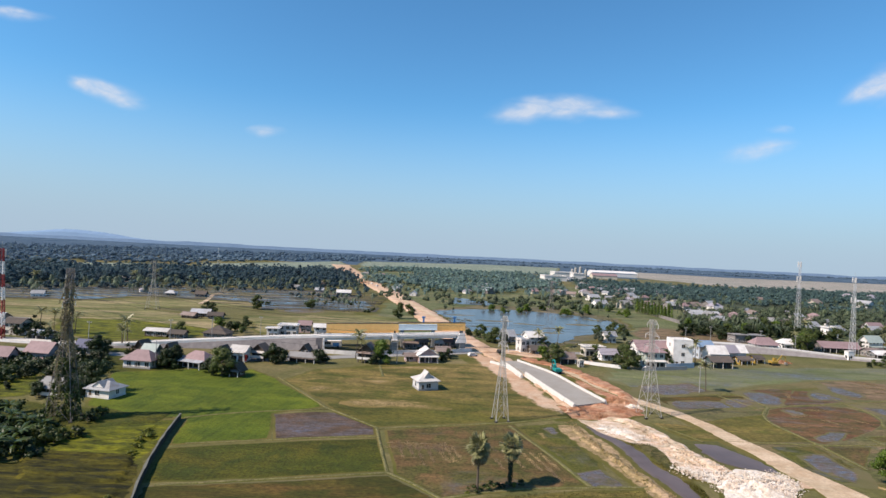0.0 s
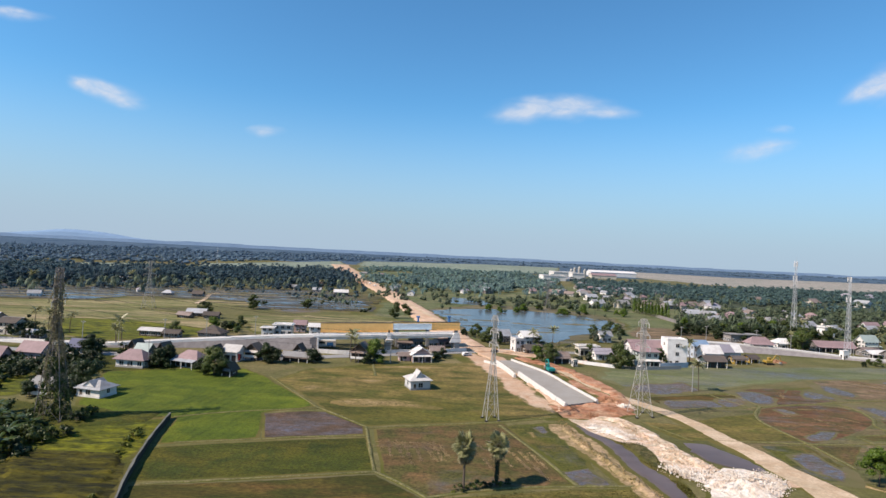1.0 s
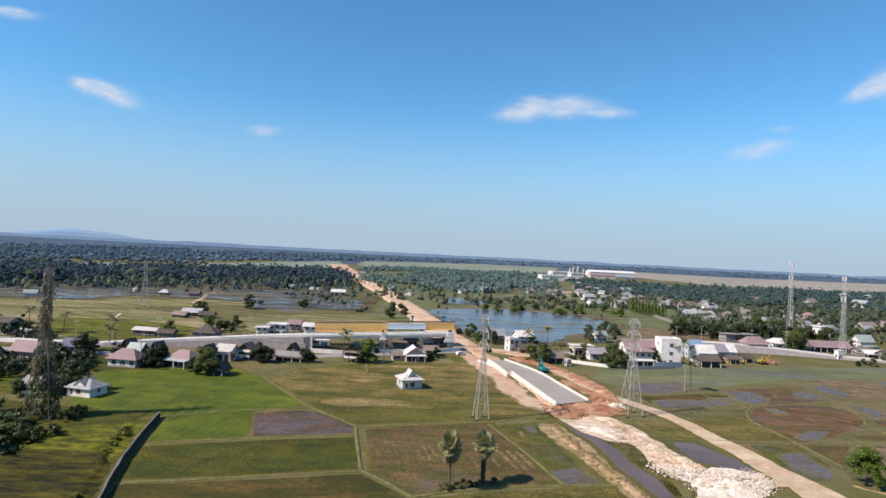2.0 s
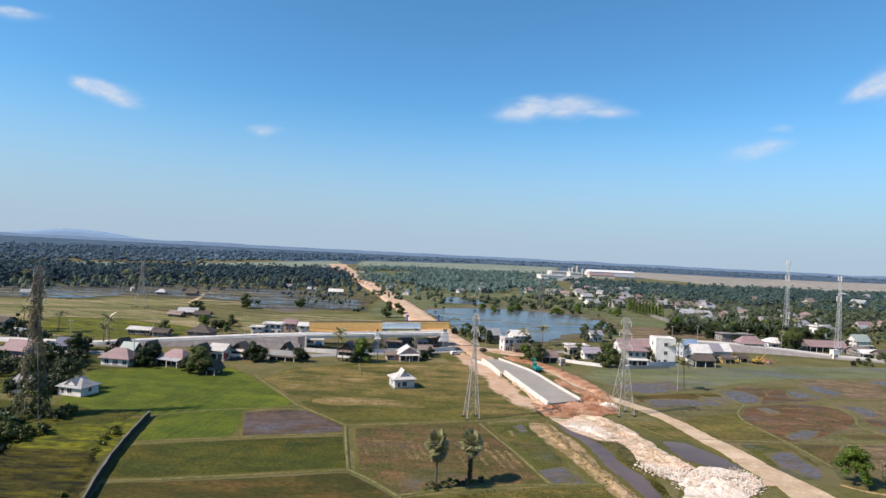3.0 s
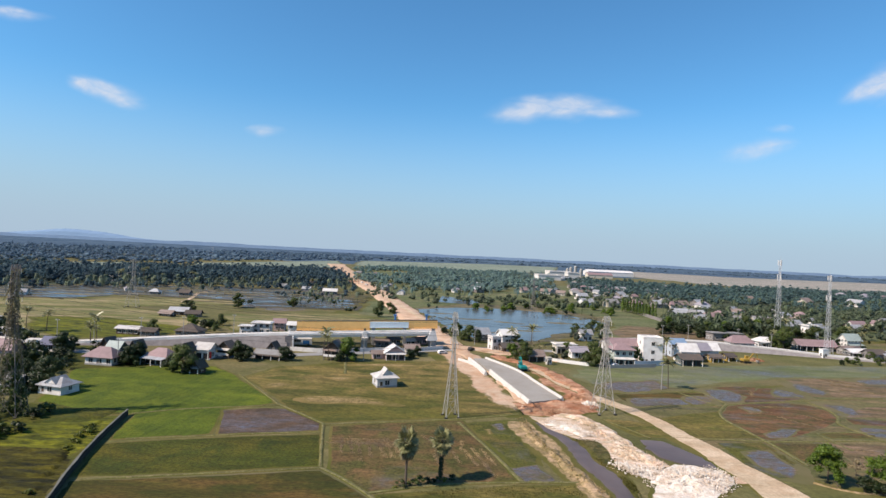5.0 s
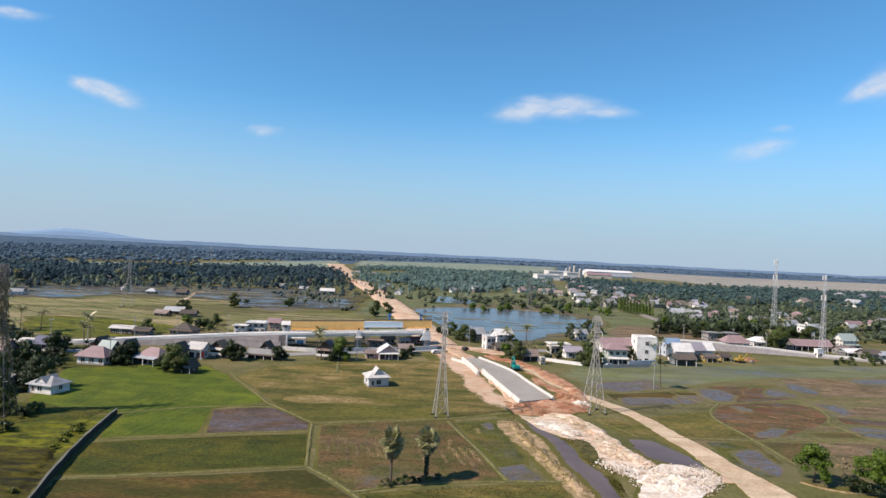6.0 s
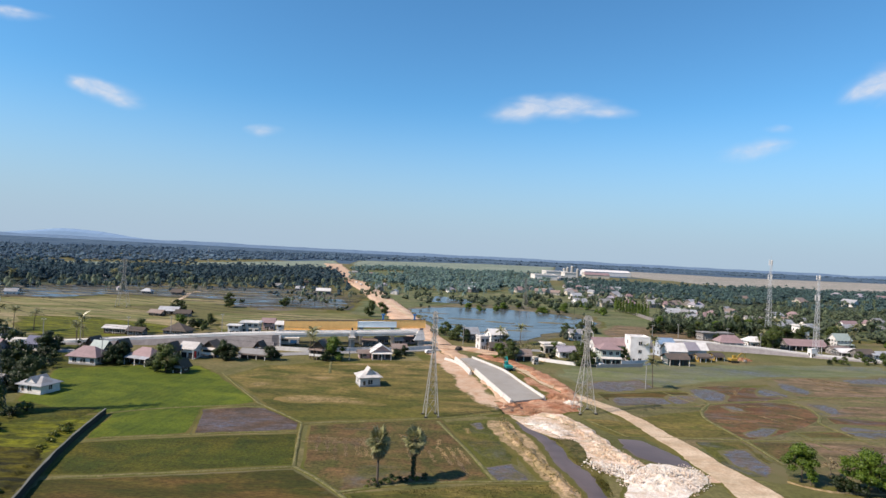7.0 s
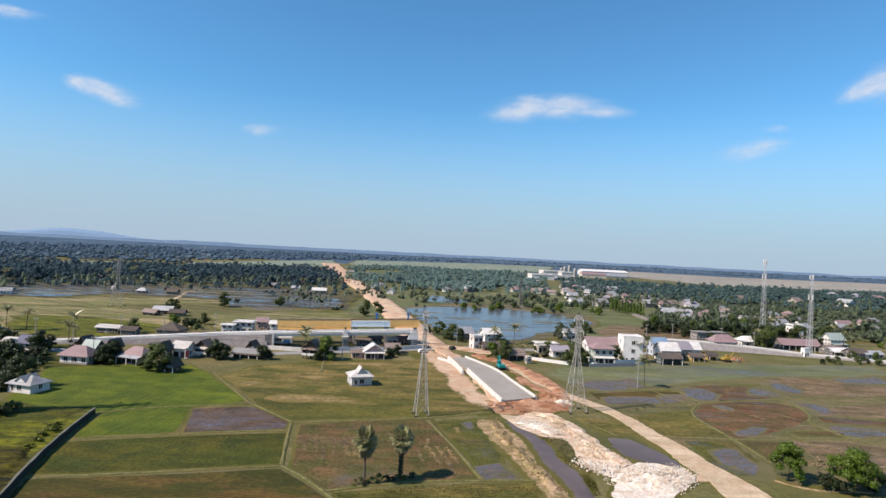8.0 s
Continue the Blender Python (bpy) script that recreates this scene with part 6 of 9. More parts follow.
def house(xy, yaw, w, d, h, kind, rh, wall, roof, label, stilts=0.0, over=0.8, porch=0.0, porch_roof=None, top=None, base=None, group="", storeys=1, wins=2, name="house", category="house"):
    """A house facing -y in its own frame. porch: depth of a roofed front porch; top: a small raised gable on the ridge; base: colour of a plinth."""
    o = empty(name, at(*xy, 0, yaw), label, category, group)
    z0 = stilts if stilts else 0.0
    body = boxes((-w / 2, w / 2, -d / 2, d / 2, z0 + (0.3 if base else 0), z0 + h))
    if kind in ("gable", "front"):
        gable_wall(body, kind, w, d, z0 + h, rh * 0.97)
    part("wall", body, wall, o)
    if base:
        part("plinth", boxes((-w / 2 - 0.1, w / 2 + 0.1, -d / 2 - 0.1, d / 2 + 0.1, z0, z0 + 0.6), bevel=0.03), base, o)
    if kind == "flat":
        part("roof", boxes((-w / 2 - over, w / 2 + over, -d / 2 - over, d / 2 + over, z0 + h + 0.002, z0 + h + 0.25), bevel=0.03), roof, o)
        if rh:
            part("parapet", boxes((-w / 2, w / 2, -d / 2, -d / 2 + 0.2, z0 + h + 0.252, z0 + h + rh), (-w / 2, w / 2, d / 2 - 0.2, d / 2, z0 + h + 0.252, z0 + h + rh), (-w / 2, -w / 2 + 0.2, -d / 2 + 0.202, d / 2 - 0.202, z0 + h + 0.252, z0 + h + rh), (w / 2 - 0.2, w / 2, -d / 2 + 0.202, d / 2 - 0.202, z0 + h + 0.252, z0 + h + rh)), wall, o)
    else:
        r = part("roof", slope_roof(kind, w, d, rh, over), roof, o)
        r.location = (0, 0, z0 + h + 0.01)
        if top:
            tw, td, tz, trh = top
            r2 = part("ridge_gable", slope_roof("front", tw, td, trh, 0.3, 0.1), roof, r)
            r2.location = (0, -d * 0.08, tz)
            gw = bmesh.new()
            gable_wall(gw, "front", tw, td, 0, trh * 0.95)
            box(gw, -tw / 2, tw / 2, -td / 2, td / 2, -tz * 0.7, 0)
            g2 = part("gable_end", gw, wall, r)
            g2.location = (0, -d * 0.08, tz)
    if stilts:
        sh = boxes((-0.12, 0.12, -0.12, 0.12, 0, stilts))
        first = part("post", sh, TIMBER, o)
        nx, ny = max(2, round(w / 3) + 1), max(2, round(d / 3.2) + 1)
        first.location = (-w / 2 + 0.2, -d / 2 + 0.2, 0)
        for i in range(nx):
            for j in range(ny):
                if i or j:
                    q = new("post", first.data)
                    q.parent = o
                    q.location = (-w / 2 + 0.2 + (w - 0.4) * i / (nx - 1), -d / 2 + 0.2 + (d - 0.4) * j / (ny - 1), 0)
    for s in range(storeys):
        zs = z0 + s * (h / storeys)
        hh = min(1.5, h / storeys * 0.5)
        for k in range(0 if porch and s == 0 else wins):
            x = -w / 2 + w * (k + 0.5) / wins + (0.45 if wins > 1 and s == 0 else 0)
            window(o, x, -d / 2, zs + 0.8, 1.5, hh)
        for k in range(max(1, wins - 1)):
            window(o, w / 2, -d / 2 + d * (k + 0.5) / max(1, wins - 1), zs + 0.95, 1.1, hh, 1)
            window(o, -w / 2, -d / 2 + d * (k + 0.5) / max(1, wins - 1), zs + 0.95, 1.1, hh, -1)
    if not porch:
        door(o, -w * 0.02 if wins > 1 else -w * 0.3, -d / 2, z0, TIMBER)
    if porch:
        pr = bmesh.new()
        y0, y1 = -d / 2 - porch, -d / 2 - 0.01
        za, zb = z0 + h / storeys - 0.75, z0 + h / storeys - 0.15
        for k in (0, 0.1):
            vs = [(-w / 2 - 0.3, y0, za + k), (w / 2 + 0.3, y0, za + k), (w / 2 + 0.3, y1, zb + k), (-w / 2 - 0.3, y1, zb + k)]
            vv = [pr.verts.new(p) for p in vs]
            pr.faces.new(vv if k else vv[::-1])
            if k:
                for i in range(4):
                    pr.faces.new((prev[i], prev[(i + 1) % 4], vv[(i + 1) % 4], vv[i]))
            prev = vv
        part("porch_roof", pr, porch_roof or roof, o)
        # Flat dark panels stand in for shaded bays; the wall stays closed.
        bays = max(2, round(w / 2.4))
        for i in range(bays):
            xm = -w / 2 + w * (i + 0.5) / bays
            part("open_bay", boxes((xm - w / bays * 0.36, xm + w / bays * 0.36, -d / 2 - 0.12, -d / 2 - 0.002, z0 + 0.25, z0 + min(2.3, h * 0.72))), BAY_SHADE, o, "dark panel painted as the shaded bay under the porch roof")
        n = max(2, round(w / 4.0) + 1)
        col = None
        for i in range(n):
            x = -w / 2 + 0.1 + (w - 0.2) * i / (n - 1)
            if col is None:
                col = part("porch_post", boxes((-0.09, 0.09, -0.09, 0.09, 0, za)), GREYWALL if stilts else WHITEWALL, o)
                q = col
            else:
                q = new("porch_post", col.data)
                q.parent = o
            q.location = (x, y0 + 0.3, 0)
        if stilts:
            part("porch_floor", boxes((-w / 2, w / 2, y0 + 0.1, y1, z0 - 0.2, z0)), TIMBER, o)
            part("porch_rail", boxes((-w / 2, w / 2, y0 + 0.1, y0 + 0.18, z0 + 0.02, z0 + 0.9)), WHITEWALL, o)
    return o


def shifted(xy, dx=0.0, dy=0.0):
    return (xy[0] + dx, xy[1] + dy)


# houses in the fields
house((-3.6, 189.8), 21, 6.6, 6.4, 3.3, "hip", 1.5, PALEWALL, PALEROOF, "small pale-roofed house with pale grey walls in the field", top=(2.6, 3.6, 0.7, 1.9), base=GREYCON, over=0.7, wins=1)
house((-92.4, 162.0), -13, 7.6, 6.0, 2.7, "hip", 1.5, WHITEWALL, ZINC, "white house with pale grey sheet roof on grass", over=0.7, top=(3.2, 4.6, 0.55, 1.3), base=WHITEWALL, wins=1)
house((-104.6, 160.6), -10, 7.0, 4.9, 2.6, "gable", 1.4, GREYWALL, GREYROOF, "old grey board house behind the overgrown pylon", stilts=0.8, porch=2.0)
house(shifted((-102.3, 196.2), 0, 4.5), -6, 9.8, 6.5, 3.4, "hip", 2.4, WHITEWALL, PINKROOF, "white house with faded red hip roof and dark openings", over=0.9, wins=3, base=GREYCON)
house((-106.4, 215.0), -6, 4.6, 4.4, 3.4, "gable", 2.0, TEALDARK, TEALROOF, "house with teal roof behind the red roof")
house(shifted((-133.3, 193.1), -4.5, 9), -6, 8.2, 5.6, 4.0, "gable", 2.6, PINKWALL, PINKROOF, "pink house with long faded red roof", wins=3)
house(shifted((-133.3, 214.7), 0, 4), -6, 4.5, 4.1, 3.2, "gable", 2.0, WHITEWALL, NAVYROOF, "small house with a dark navy roof")
house(shifted((-84.5, 200.8), 0, 4.5), -18, 9.1, 6.0, 3.2, "hip", 2.3, BLUEWALL, PINKROOF, "blue-walled house with faded red roof and pale awning", porch=2.6, porch_roof=ZINC, over=0.8, wins=3)
house((-79.4, 214.2), -12, 3.2, 3.7, 3.6, "front", 2.2, TIMBER, DARKROOF, "dark gabled timber house", stilts=0.6)
house((-66.8, 194.0), -14, 3.2, 3.6, 2.6, "front", 1.8, TIMBER, TIMBER, "small dark timber house with a pale gable front", porch=0.8, porch_roof=ZINC)
house(shifted((-74.5, 213.8), 0, 5), -8, 5.6, 4.9, 4.4, "gable", 1.5, WHITEWALL, PALEROOF, "white house with pale flat-pitched roof", wins=2, porch=1.2)
house((-68.2, 223.2), -10, 5.6, 4.6, 2.6, "front", 2.4, TIMBER, DARKROOF, "stilt house with steep dark gable and white rail", stilts=1.2, porch=1.4, porch_roof=PALEROOF)
house((-51.6, 224.4), -8, 10.5, 4.6, 2.3, "gable", 1.1, TIMBER, GREYROOF, "low grey long house with dark openings", porch=1.6, porch_roof=DARKROOF, wins=4)
house((-54.2, 237.5), -8, 3.0, 4.0, 2.4, "front", 2.0, TIMBER, DARKROOF, "dark little gabled house")
house((-112.6, 221.0), -14, 3.2, 4.0, 3.6, "front", 2.2, TIMBER, DARKROOF, "dark steep-gabled house below the raised road")
house((-101.2, 220.0), -14, 3.0, 4.0, 3.2, "front", 2.2, TIMBER, DARKROOF, "weathered dark gabled house below the raised road")
house(shifted((-28.7, 226.0), 1.0, 3.5), -10, 6.4, 5.5, 3.0, "front", 3.0, TIMBER, RUSTROOF, "grey stilt house with steep zinc gable", stilts=1.5, porch=1.3)
house(shifted((-5.0, 232.3), 0.5, 4), 14, 7.7, 5.9, 3.2, "front", 2.6, PINKWALL, WHITEROOF, "red brick house with white gable roof near the bridge", porch=1.4)
house(shifted((-10.1, 233.3), -1, 2.5), 14, 4.5, 3.2, 2.4, "gable", 0.9, PINKWALL, RUSTROOF, "small red brick outhouse", wins=1, name="outhouse", category="outhouse")
house(shifted((1.9, 246.9), 0, 3), 14, 5.5, 4.6, 2.8, "gable", 1.4, CREAM, RUSTROOF, "low house with rusty roof near the bridge", wins=2)
# behind the raised road
house(shifted((-128.2, 254.5), 0, 10), -2, 9.9, 5.3, 2.8, "gable", 0.9, TIMBER, PALEROOF, "open shed with long pale roof behind the road", wins=4, name="shed", category="shed")
house(shifted((-118.2, 254.6), 0, 8), -2, 6.7, 4.5, 2.4, "gable", 1.2, GREYWALL, DARKROOF, "grey shed with sheet roof behind the road", wins=3, name="shed", category="shed")
house(shifted((-103.6, 259.5), 0, 12), -4, 10.6, 7.5, 2.4, "pyramid", 2.8, GREYWALL, DARKROOF, "house with broad weathered pyramid roof", wins=3)
house(shifted((-76.7, 295.3), 2, -8), 6, 8.8, 6.4, 5.0, "flat", 0.6, WHITEWALL, WHITEROOF, "white two-storey building behind the road", storeys=2, wins=3)
house(shifted((-80.1, 287.9), 0, -8), 6, 5.4, 4.7, 4.2, "flat", 0.4, WHITEWALL, WHITEROOF, "white lower wing of the two-storey building", storeys=2, wins=2)
house(shifted((-69.1, 302.5), 0, -4), 6, 5.6, 4.8, 4.4, "gable", 1.6, PINKWALL, PINKROOF, "red house behind the road", storeys=2)
house(shifted((-58.9, 299.7), 0, -10), 6, 6.5, 5.7, 4.8, "gable", 1.2, WHITEWALL, WHITEROOF, "white shop building beside the bridge", storeys=2)
# farm among the rear fields
house(shifted((-140.0, 333.9), 0, 6), 5, 10.0, 6.2, 2.6, "gable", 1.8, TIMBER, ZINC, "farm shed with zinc roof in the rear field", wins=3, name="shed", category="shed")
house(shifted((-142.9, 326.9), 0, 4), -12, 7.7, 4.6, 2.0, "gable", 1.4, TIMBER, RUSTROOF, "low rusty farm shed", wins=2, name="shed", category="shed")
house(shifted((-129.2, 330.1), 0, 4), 5, 7.8, 4.7, 2.2, "gable", 1.5, GREYWALL, DARKROOF, "dark farm shed under trees", wins=2, name="shed", category="shed")
house(shifted((-210.6, 446.8), 0, 5), 0, 6.7, 4.5, 2.8, "hip", 1.6, GREYWALL, ZINC, "hut with pale roof among the fish ponds", wins=2)
house(shifted((-188.4, 450.0), 0, 5), 0, 7.6, 5.3, 2.8, "gable", 2.0, GREYWALL, DARKROOF, "grey-roofed hut among the fish ponds", wins=2)
house(shifted((-309.8, 562.9), 0, 5), 0, 8.7, 5.8, 3.4, "gable", 2.4, GREYWALL, ZINC, "white-roofed house before the dark woods", wins=3)
house(shifted((-89.4, 527.9), 0, 5), 6, 12.2, 6.1, 3.6, "gable", 2.0, GREYWALL, WHITEROOF, "long white house among the fish ponds", wins=4)
# round the crossing and the right-hand village
house(shifted((39.5, 266.1), 0, 4.5), 22, 4.6, 5.1, 6.2, "flat", 0.6, WHITEWALL, WHITEROOF, "white two-storey house by the crossing", storeys=2, over=0.3)
house(shifted((45.3, 287.1), 3, 9), 22, 8.7, 6.1, 4.6, "gable", 2.2, WHITEWALL, WHITEROOF, "white house with broad pale roof near the pond", storeys=2)
house(shifted((35.5, 294.7), 0, 5), 22, 6.2, 5.3, 4.0, "gable", 2.4, GREYWALL, ZINC, "grey house with sheet roof near the pond", storeys=2)
house((53.2, 249.3), 12, 10.4, 5.2, 2.8, "gable", 1.6, TIMBER, RUSTROOF, "long low brown shed with rusty roof", wins=4, name="shed", category="shed", porch=1.2)
house(shifted((44.9, 261.8), 1, 6), 20, 7.8, 5.2, 2.6, "gable", 1.6, TIMBER, DARKROOF, "dark low stall by the crossing", wins=2, name="stall", category="stall")
house((72.4, 271.9), 10, 9.6, 5.0, 4.4, "flat", 0.5, CREAM, WHITEROOF, "cream concrete house with flat pale roof", wins=3, porch=1.4)
house((76.6, 262.0), 8, 7.2, 5.2, 3.2, "gable", 1.8, WHITEWALL, LILACROOF, "white small house behind bushes", wins=2)
house(shifted((59.7, 239.7), 0, 1.5), 18, 2.1, 1.9, 2.8, "flat", 0.2, CREAM, CREAM, "cream pump hut at the field's edge", wins=1, over=0.1, name="pump_hut", category="hut")
house((93.5, 318.0), 10, 6.0, 5.0, 4.0, "gable", 2.0, WHITEWALL, ZINC, "white house behind the village street", wins=2)
house((92.6, 250.4), 6, 8.6, 6.4, 7.2, "hip", 1.8, GREENWALL, PINKROOF, "mint and white two-storey house with red roof", storeys=2, over=1.0, porch=1.6, porch_roof=WHITEROOF, wins=3)
house((96.0, 263.0), 8, 15.0, 7.0, 7.2, "gable", 2.4, WHITEWALL, PINKROOF, "broad white two-storey house with faded pink roof", storeys=2)
house((107.8, 258.4), 2, 8.8, 7.4, 11.0, "flat", 0.8, WHITEWALL, WHITEROOF, "plain white three-storey block", storeys=3, over=0.0, wins=1)
house((128.4, 281.0), 10, 7.4, 6.0, 6.4, "gable", 2.0, BLUEWALL, BLUEROOF, "house with bright blue sheet roof", storeys=2, wins=3)
strip("yard_wall", [(97.3, 246.2), (104.0, 248.6), (111.8, 252.0)], [(-0.12, 0), (-0.12, 2.3), (0.12, 2.3), (0.12, 0)], BLUEWALL, "pale blue yard wall at the field's edge", "wall", 0.0, 3)
house((127.6, 266.8), 8, 8.4, 6.2, 5.4, "gable", 2.8, WHITEWALL, WHITEROOF, "hall with white sheet roof", wins=3)
house((124.4, 256.6), 10, 9.6, 4.6, 3.6, "gable", 1.4, TEALDARK, DARKROOF, "dark teal open stall at the field's edge", wins=4, porch=1.6, name="stall", category="stall")
house(shifted((138.2, 270.5), 0, 6), 18, 7.2, 5.8, 4.8, "gable", 2.6, CREAM, LILACROOF, "house with grey-violet roof", wins=2)
house((145.0, 279.9), 8, 5.2, 5.4, 4.6, "gable", 2.6, WHITEWALL, WHITEROOF, "house with white gable roof", wins=2)
for xy, w in (((141.9, 267.4), 6), ((151.1, 272.6), 4.5)):
    house(shifted(xy, 0, 2.2), 14, w, 4.2, 2.6, "gable", 0.9, YELLOW, DARKROOF, "yellow-painted market stall with open front", wins=3, porch=1.4, name="stall", category="stall")
house((195.6, 325.0), 6, 9.4, 5.6, 4.2, "hip", 1.8, WHITEWALL, WHITEROOF, "white house with pale roof and deep dark veranda", porch=2.2, wins=3)
house((176.6, 314.6), 4, 12.6, 6.4, 4.6, "hip", 2.8, WHITEWALL, PINKROOF, "long white house with red hip roof", porch=2.0, wins=4)
house((184.4, 347.5), 10, 19.5, 7.0, 4.6, "flat", 0.4, GREYWALL, GREYROOF, "unfinished grey block building behind the road", wins=5)
house((224.0, 325.4), 3, 22.0, 6.6, 3.4, "gable", 2.4, GREYWALL, PINKROOF, "long house with faded red roof beside the tower", porch=2.0, wins=5)
house(shifted((254.9, 365.6), 0, 12), 14, 8.1, 6.1, 8.4, "flat", 0.8, WHITEWALL, WHITEROOF, "pale two-storey house behind the tower", storeys=2, wins=3)
house(shifted((264.0, 409.4), 0, 12), 14, 10.0, 6.4, 3.8, "gable", 2.8, WHITEWALL, ZINC, "pale-roofed house among trees", wins=3)
house(shifted((259.9, 339.7), 0, 8), 14, 10.5, 6.3, 4.6, "gable", 3.2, WHITEWALL, TEALROOF, "two-storey house with pale teal roof", storeys=2, porch=2.4, wins=4)
house(shifted((329.0, 426.8), 0, 12), 14, 12.8, 7.1, 4.6, "gable", 3.4, WHITEWALL, PINKROOF, "house with brown-red roof and white gable", storeys=2, wins=3)
house(shifted((237.4, 309.7), 0, 6), 12, 10.8, 5.7, 2.8, "gable", 1.8, GREYWALL, RUSTROOF, "house with rusty roof at the road's end", wins=3, porch=1.6)
house(shifted((244.7, 298.9), -2, 6), 12, 9.7, 5.6, 3.0, "gable", 1.8, GREYWALL, DARKROOF, "low grey house with dark roof", wins=3)
house(shifted((237.4, 327.3), 0, 8), 12, 6.6, 5.2, 2.8, "gable", 1.6, CREAM, DARKROOF, "low house behind the tower", wins=2)
house(shifted((238.1, 306.6), 0, 5), 12, 12.1, 4.9, 2.6, "gable", 1.2, GREYWALL, WHITEROOF, "long low open shed with a pale roof", wins=4, porch=1.6, name="shed", category="shed")
house(shifted((251.4, 300.7), 0, 5), 12, 10.9, 5.1, 2.6, "gable", 1.3, CREAM, ZINC, "low house with grey sheet roof by the road", wins=3)
house(shifted((213.0, 296.6), -1, 1.5), 14, 3.8, 2.3, 4.4, "flat", 0.2, WHITEWALL, WHITEROOF, "white equipment cabin at the tower's foot", wins=1, over=0.1, name="equipment_cabin", category="cabin")
house(shifted((-180.7, 244.6), -2, 6), -4, 7.8, 5.8, 5.6, "gable", 1.6, CREAM, DARKROOF, "dark-roofed two-storey house beside the banded tower", storeys=2, wins=3)
house((-168.1, 245.2), -4, 9.0, 5.0, 2.4, "gable", 1.0, GREYWALL, PALEROOF, "low house with pale sheet roof behind the pink house", wins=3, porch=1.2)
house(shifted((-141.1, 191.7), -6, 5), -4, 5.7, 4.5, 3.2, "gable", 2.2, PINKWALL, PINKROOF, "pink house among bushes", wins=2)

# ---- far village: the same few houses over and over ----
def village(pool, outline, n, seed, scale=(0.8, 1.25), gap=11.0, group="far village houses", yaw0=18):
    rng = random.Random(seed)
    xs, ys = [p[0] for p in outline], [p[1] for p in outline]
    got, tries = [], 0
    while len(got) < n and tries < 6000:
        tries += 1
        x, y = rng.uniform(min(xs), max(xs)), rng.uniform(min(ys), max(ys))
        if not inside(outline, np.array([x]), np.array([y]))[0] or any((x - a) ** 2 + (y - b) ** 2 < gap * gap for a, b in got):
            continue
        got.append((x, y))
        s = rng.uniform(*scale)
        o = copy_thing(rng.choice(pool), at(x, y, 0, yaw0 + rng.gauss(0, 14) + rng.choice((0, 0, 90)), (s * 0.85, s * 0.85, s * 0.75)))
        o["group"] = group
    return got


FAR_POOL = []
for i, (wm, rm, kind, txt) in enumerate(((WHITEWALL, ZINC, "gable", "white house with pale roof in the far village"), (CREAM, GREYROOF, "gable", "house with grey sheet roof in the far village"), (CREAM, PINKROOF, "hip", "cream house with faded red roof in the far village"),
                                          (GREYWALL, ZINC, "gable", "grey house with sheet roof in the far village"), (CREAM, RUSTROOF, "gable", "cream house with rusty roof in the far village"), (WHITEWALL, LILACROOF, "hip", "white house with grey roof in the far village"))):
    FAR_POOL.append(house((150 + 26 * i, 545 + 9 * i), 20, 12, 9, 4.4, kind, 3.2, wm, rm, txt, wins=2, group="far village houses"))
village(FAR_POOL, [(14.5, 621.6), (116.6, 692.7), (155.3, 682.7), (171.0, 794.8), (22.5, 748.1)], 16, 3)
village(FAR_POOL, [(172.7, 731.7), (156.7, 539.0), (227.4, 678.4), (295.9, 611.5), (273.8, 530.5), (200.3, 487.9), (252.9, 452.4), (287.0, 546.3), (321.7, 763.4), (257.6, 913.9)], 36, 4)
village(FAR_POOL, [(188.8, 482.8), (200.7, 415.4), (256.3, 406.6), (314.9, 399.9), (406.0, 494.6), (361.5, 581.3), (250.4, 587.8)], 30, 5)
village(FAR_POOL, [(167.9, 912.9), (177.4, 788.0), (297.2, 738.7), (398.8, 953.2), (257.5, 1168.6)], 22, 6, (0.9, 1.5))
village(FAR_POOL, [(351.6, 674.5), (564.9, 729.6), (976.0, 1209.4), (492.7, 954.4)], 8, 7, (1.2, 1.9))
village(FAR_POOL, [(-68.6, 563.7), (14.2, 547.6), (14.7, 666.7), (-60.7, 701.6)], 4, 8, (0.6, 0.9))
village(FAR_POOL, [(-314.1, 392.9), (-84.5, 435.3), (-122.6, 608.1), (-381.4, 474.0)], 5, 9, (0.6, 0.8))
village(FAR_POOL, [(-232.9, 615.4), (-88.2, 550.1), (-68.0, 772.4), (-88.1, 1194.0), (-261.0, 721.9)], 5, 10)
village(FAR_POOL, [(-186.7, 252.7), (-181.1, 273.7), (-237.0, 296.4), (-238.4, 271.9)], 5, 11, (0.7, 1.0))

# factory on the horizon
for xy, w, d, h, t in (((268.9, 1282.5), 50, 30, 13, "white factory block at the edge of the plain"), ((218.0, 1128.0), 46, 25, 9, "white factory hall with pale roof"), ((286.9, 1223.2), 26, 20, 13, "grey factory tower block")):
    house(xy, 10, w, d, h, "flat", 2.0, WHITEWALL, WHITEROOF, t, wins=1, storeys=1, name="factory", category="factory")
house((475.8, 1618.7), 6, 131.0, 39.3, 11, "gable", 5, WHITEWALL, WHITEROOF, "very long white factory hall roof", wins=2, name="factory", category="factory")
house((386.9, 1384.4), 6, 60.8, 20.9, 8, "gable", 5, CREAM, PINKROOF, "low red-roofed factory store", wins=2, name="factory", category="factory")
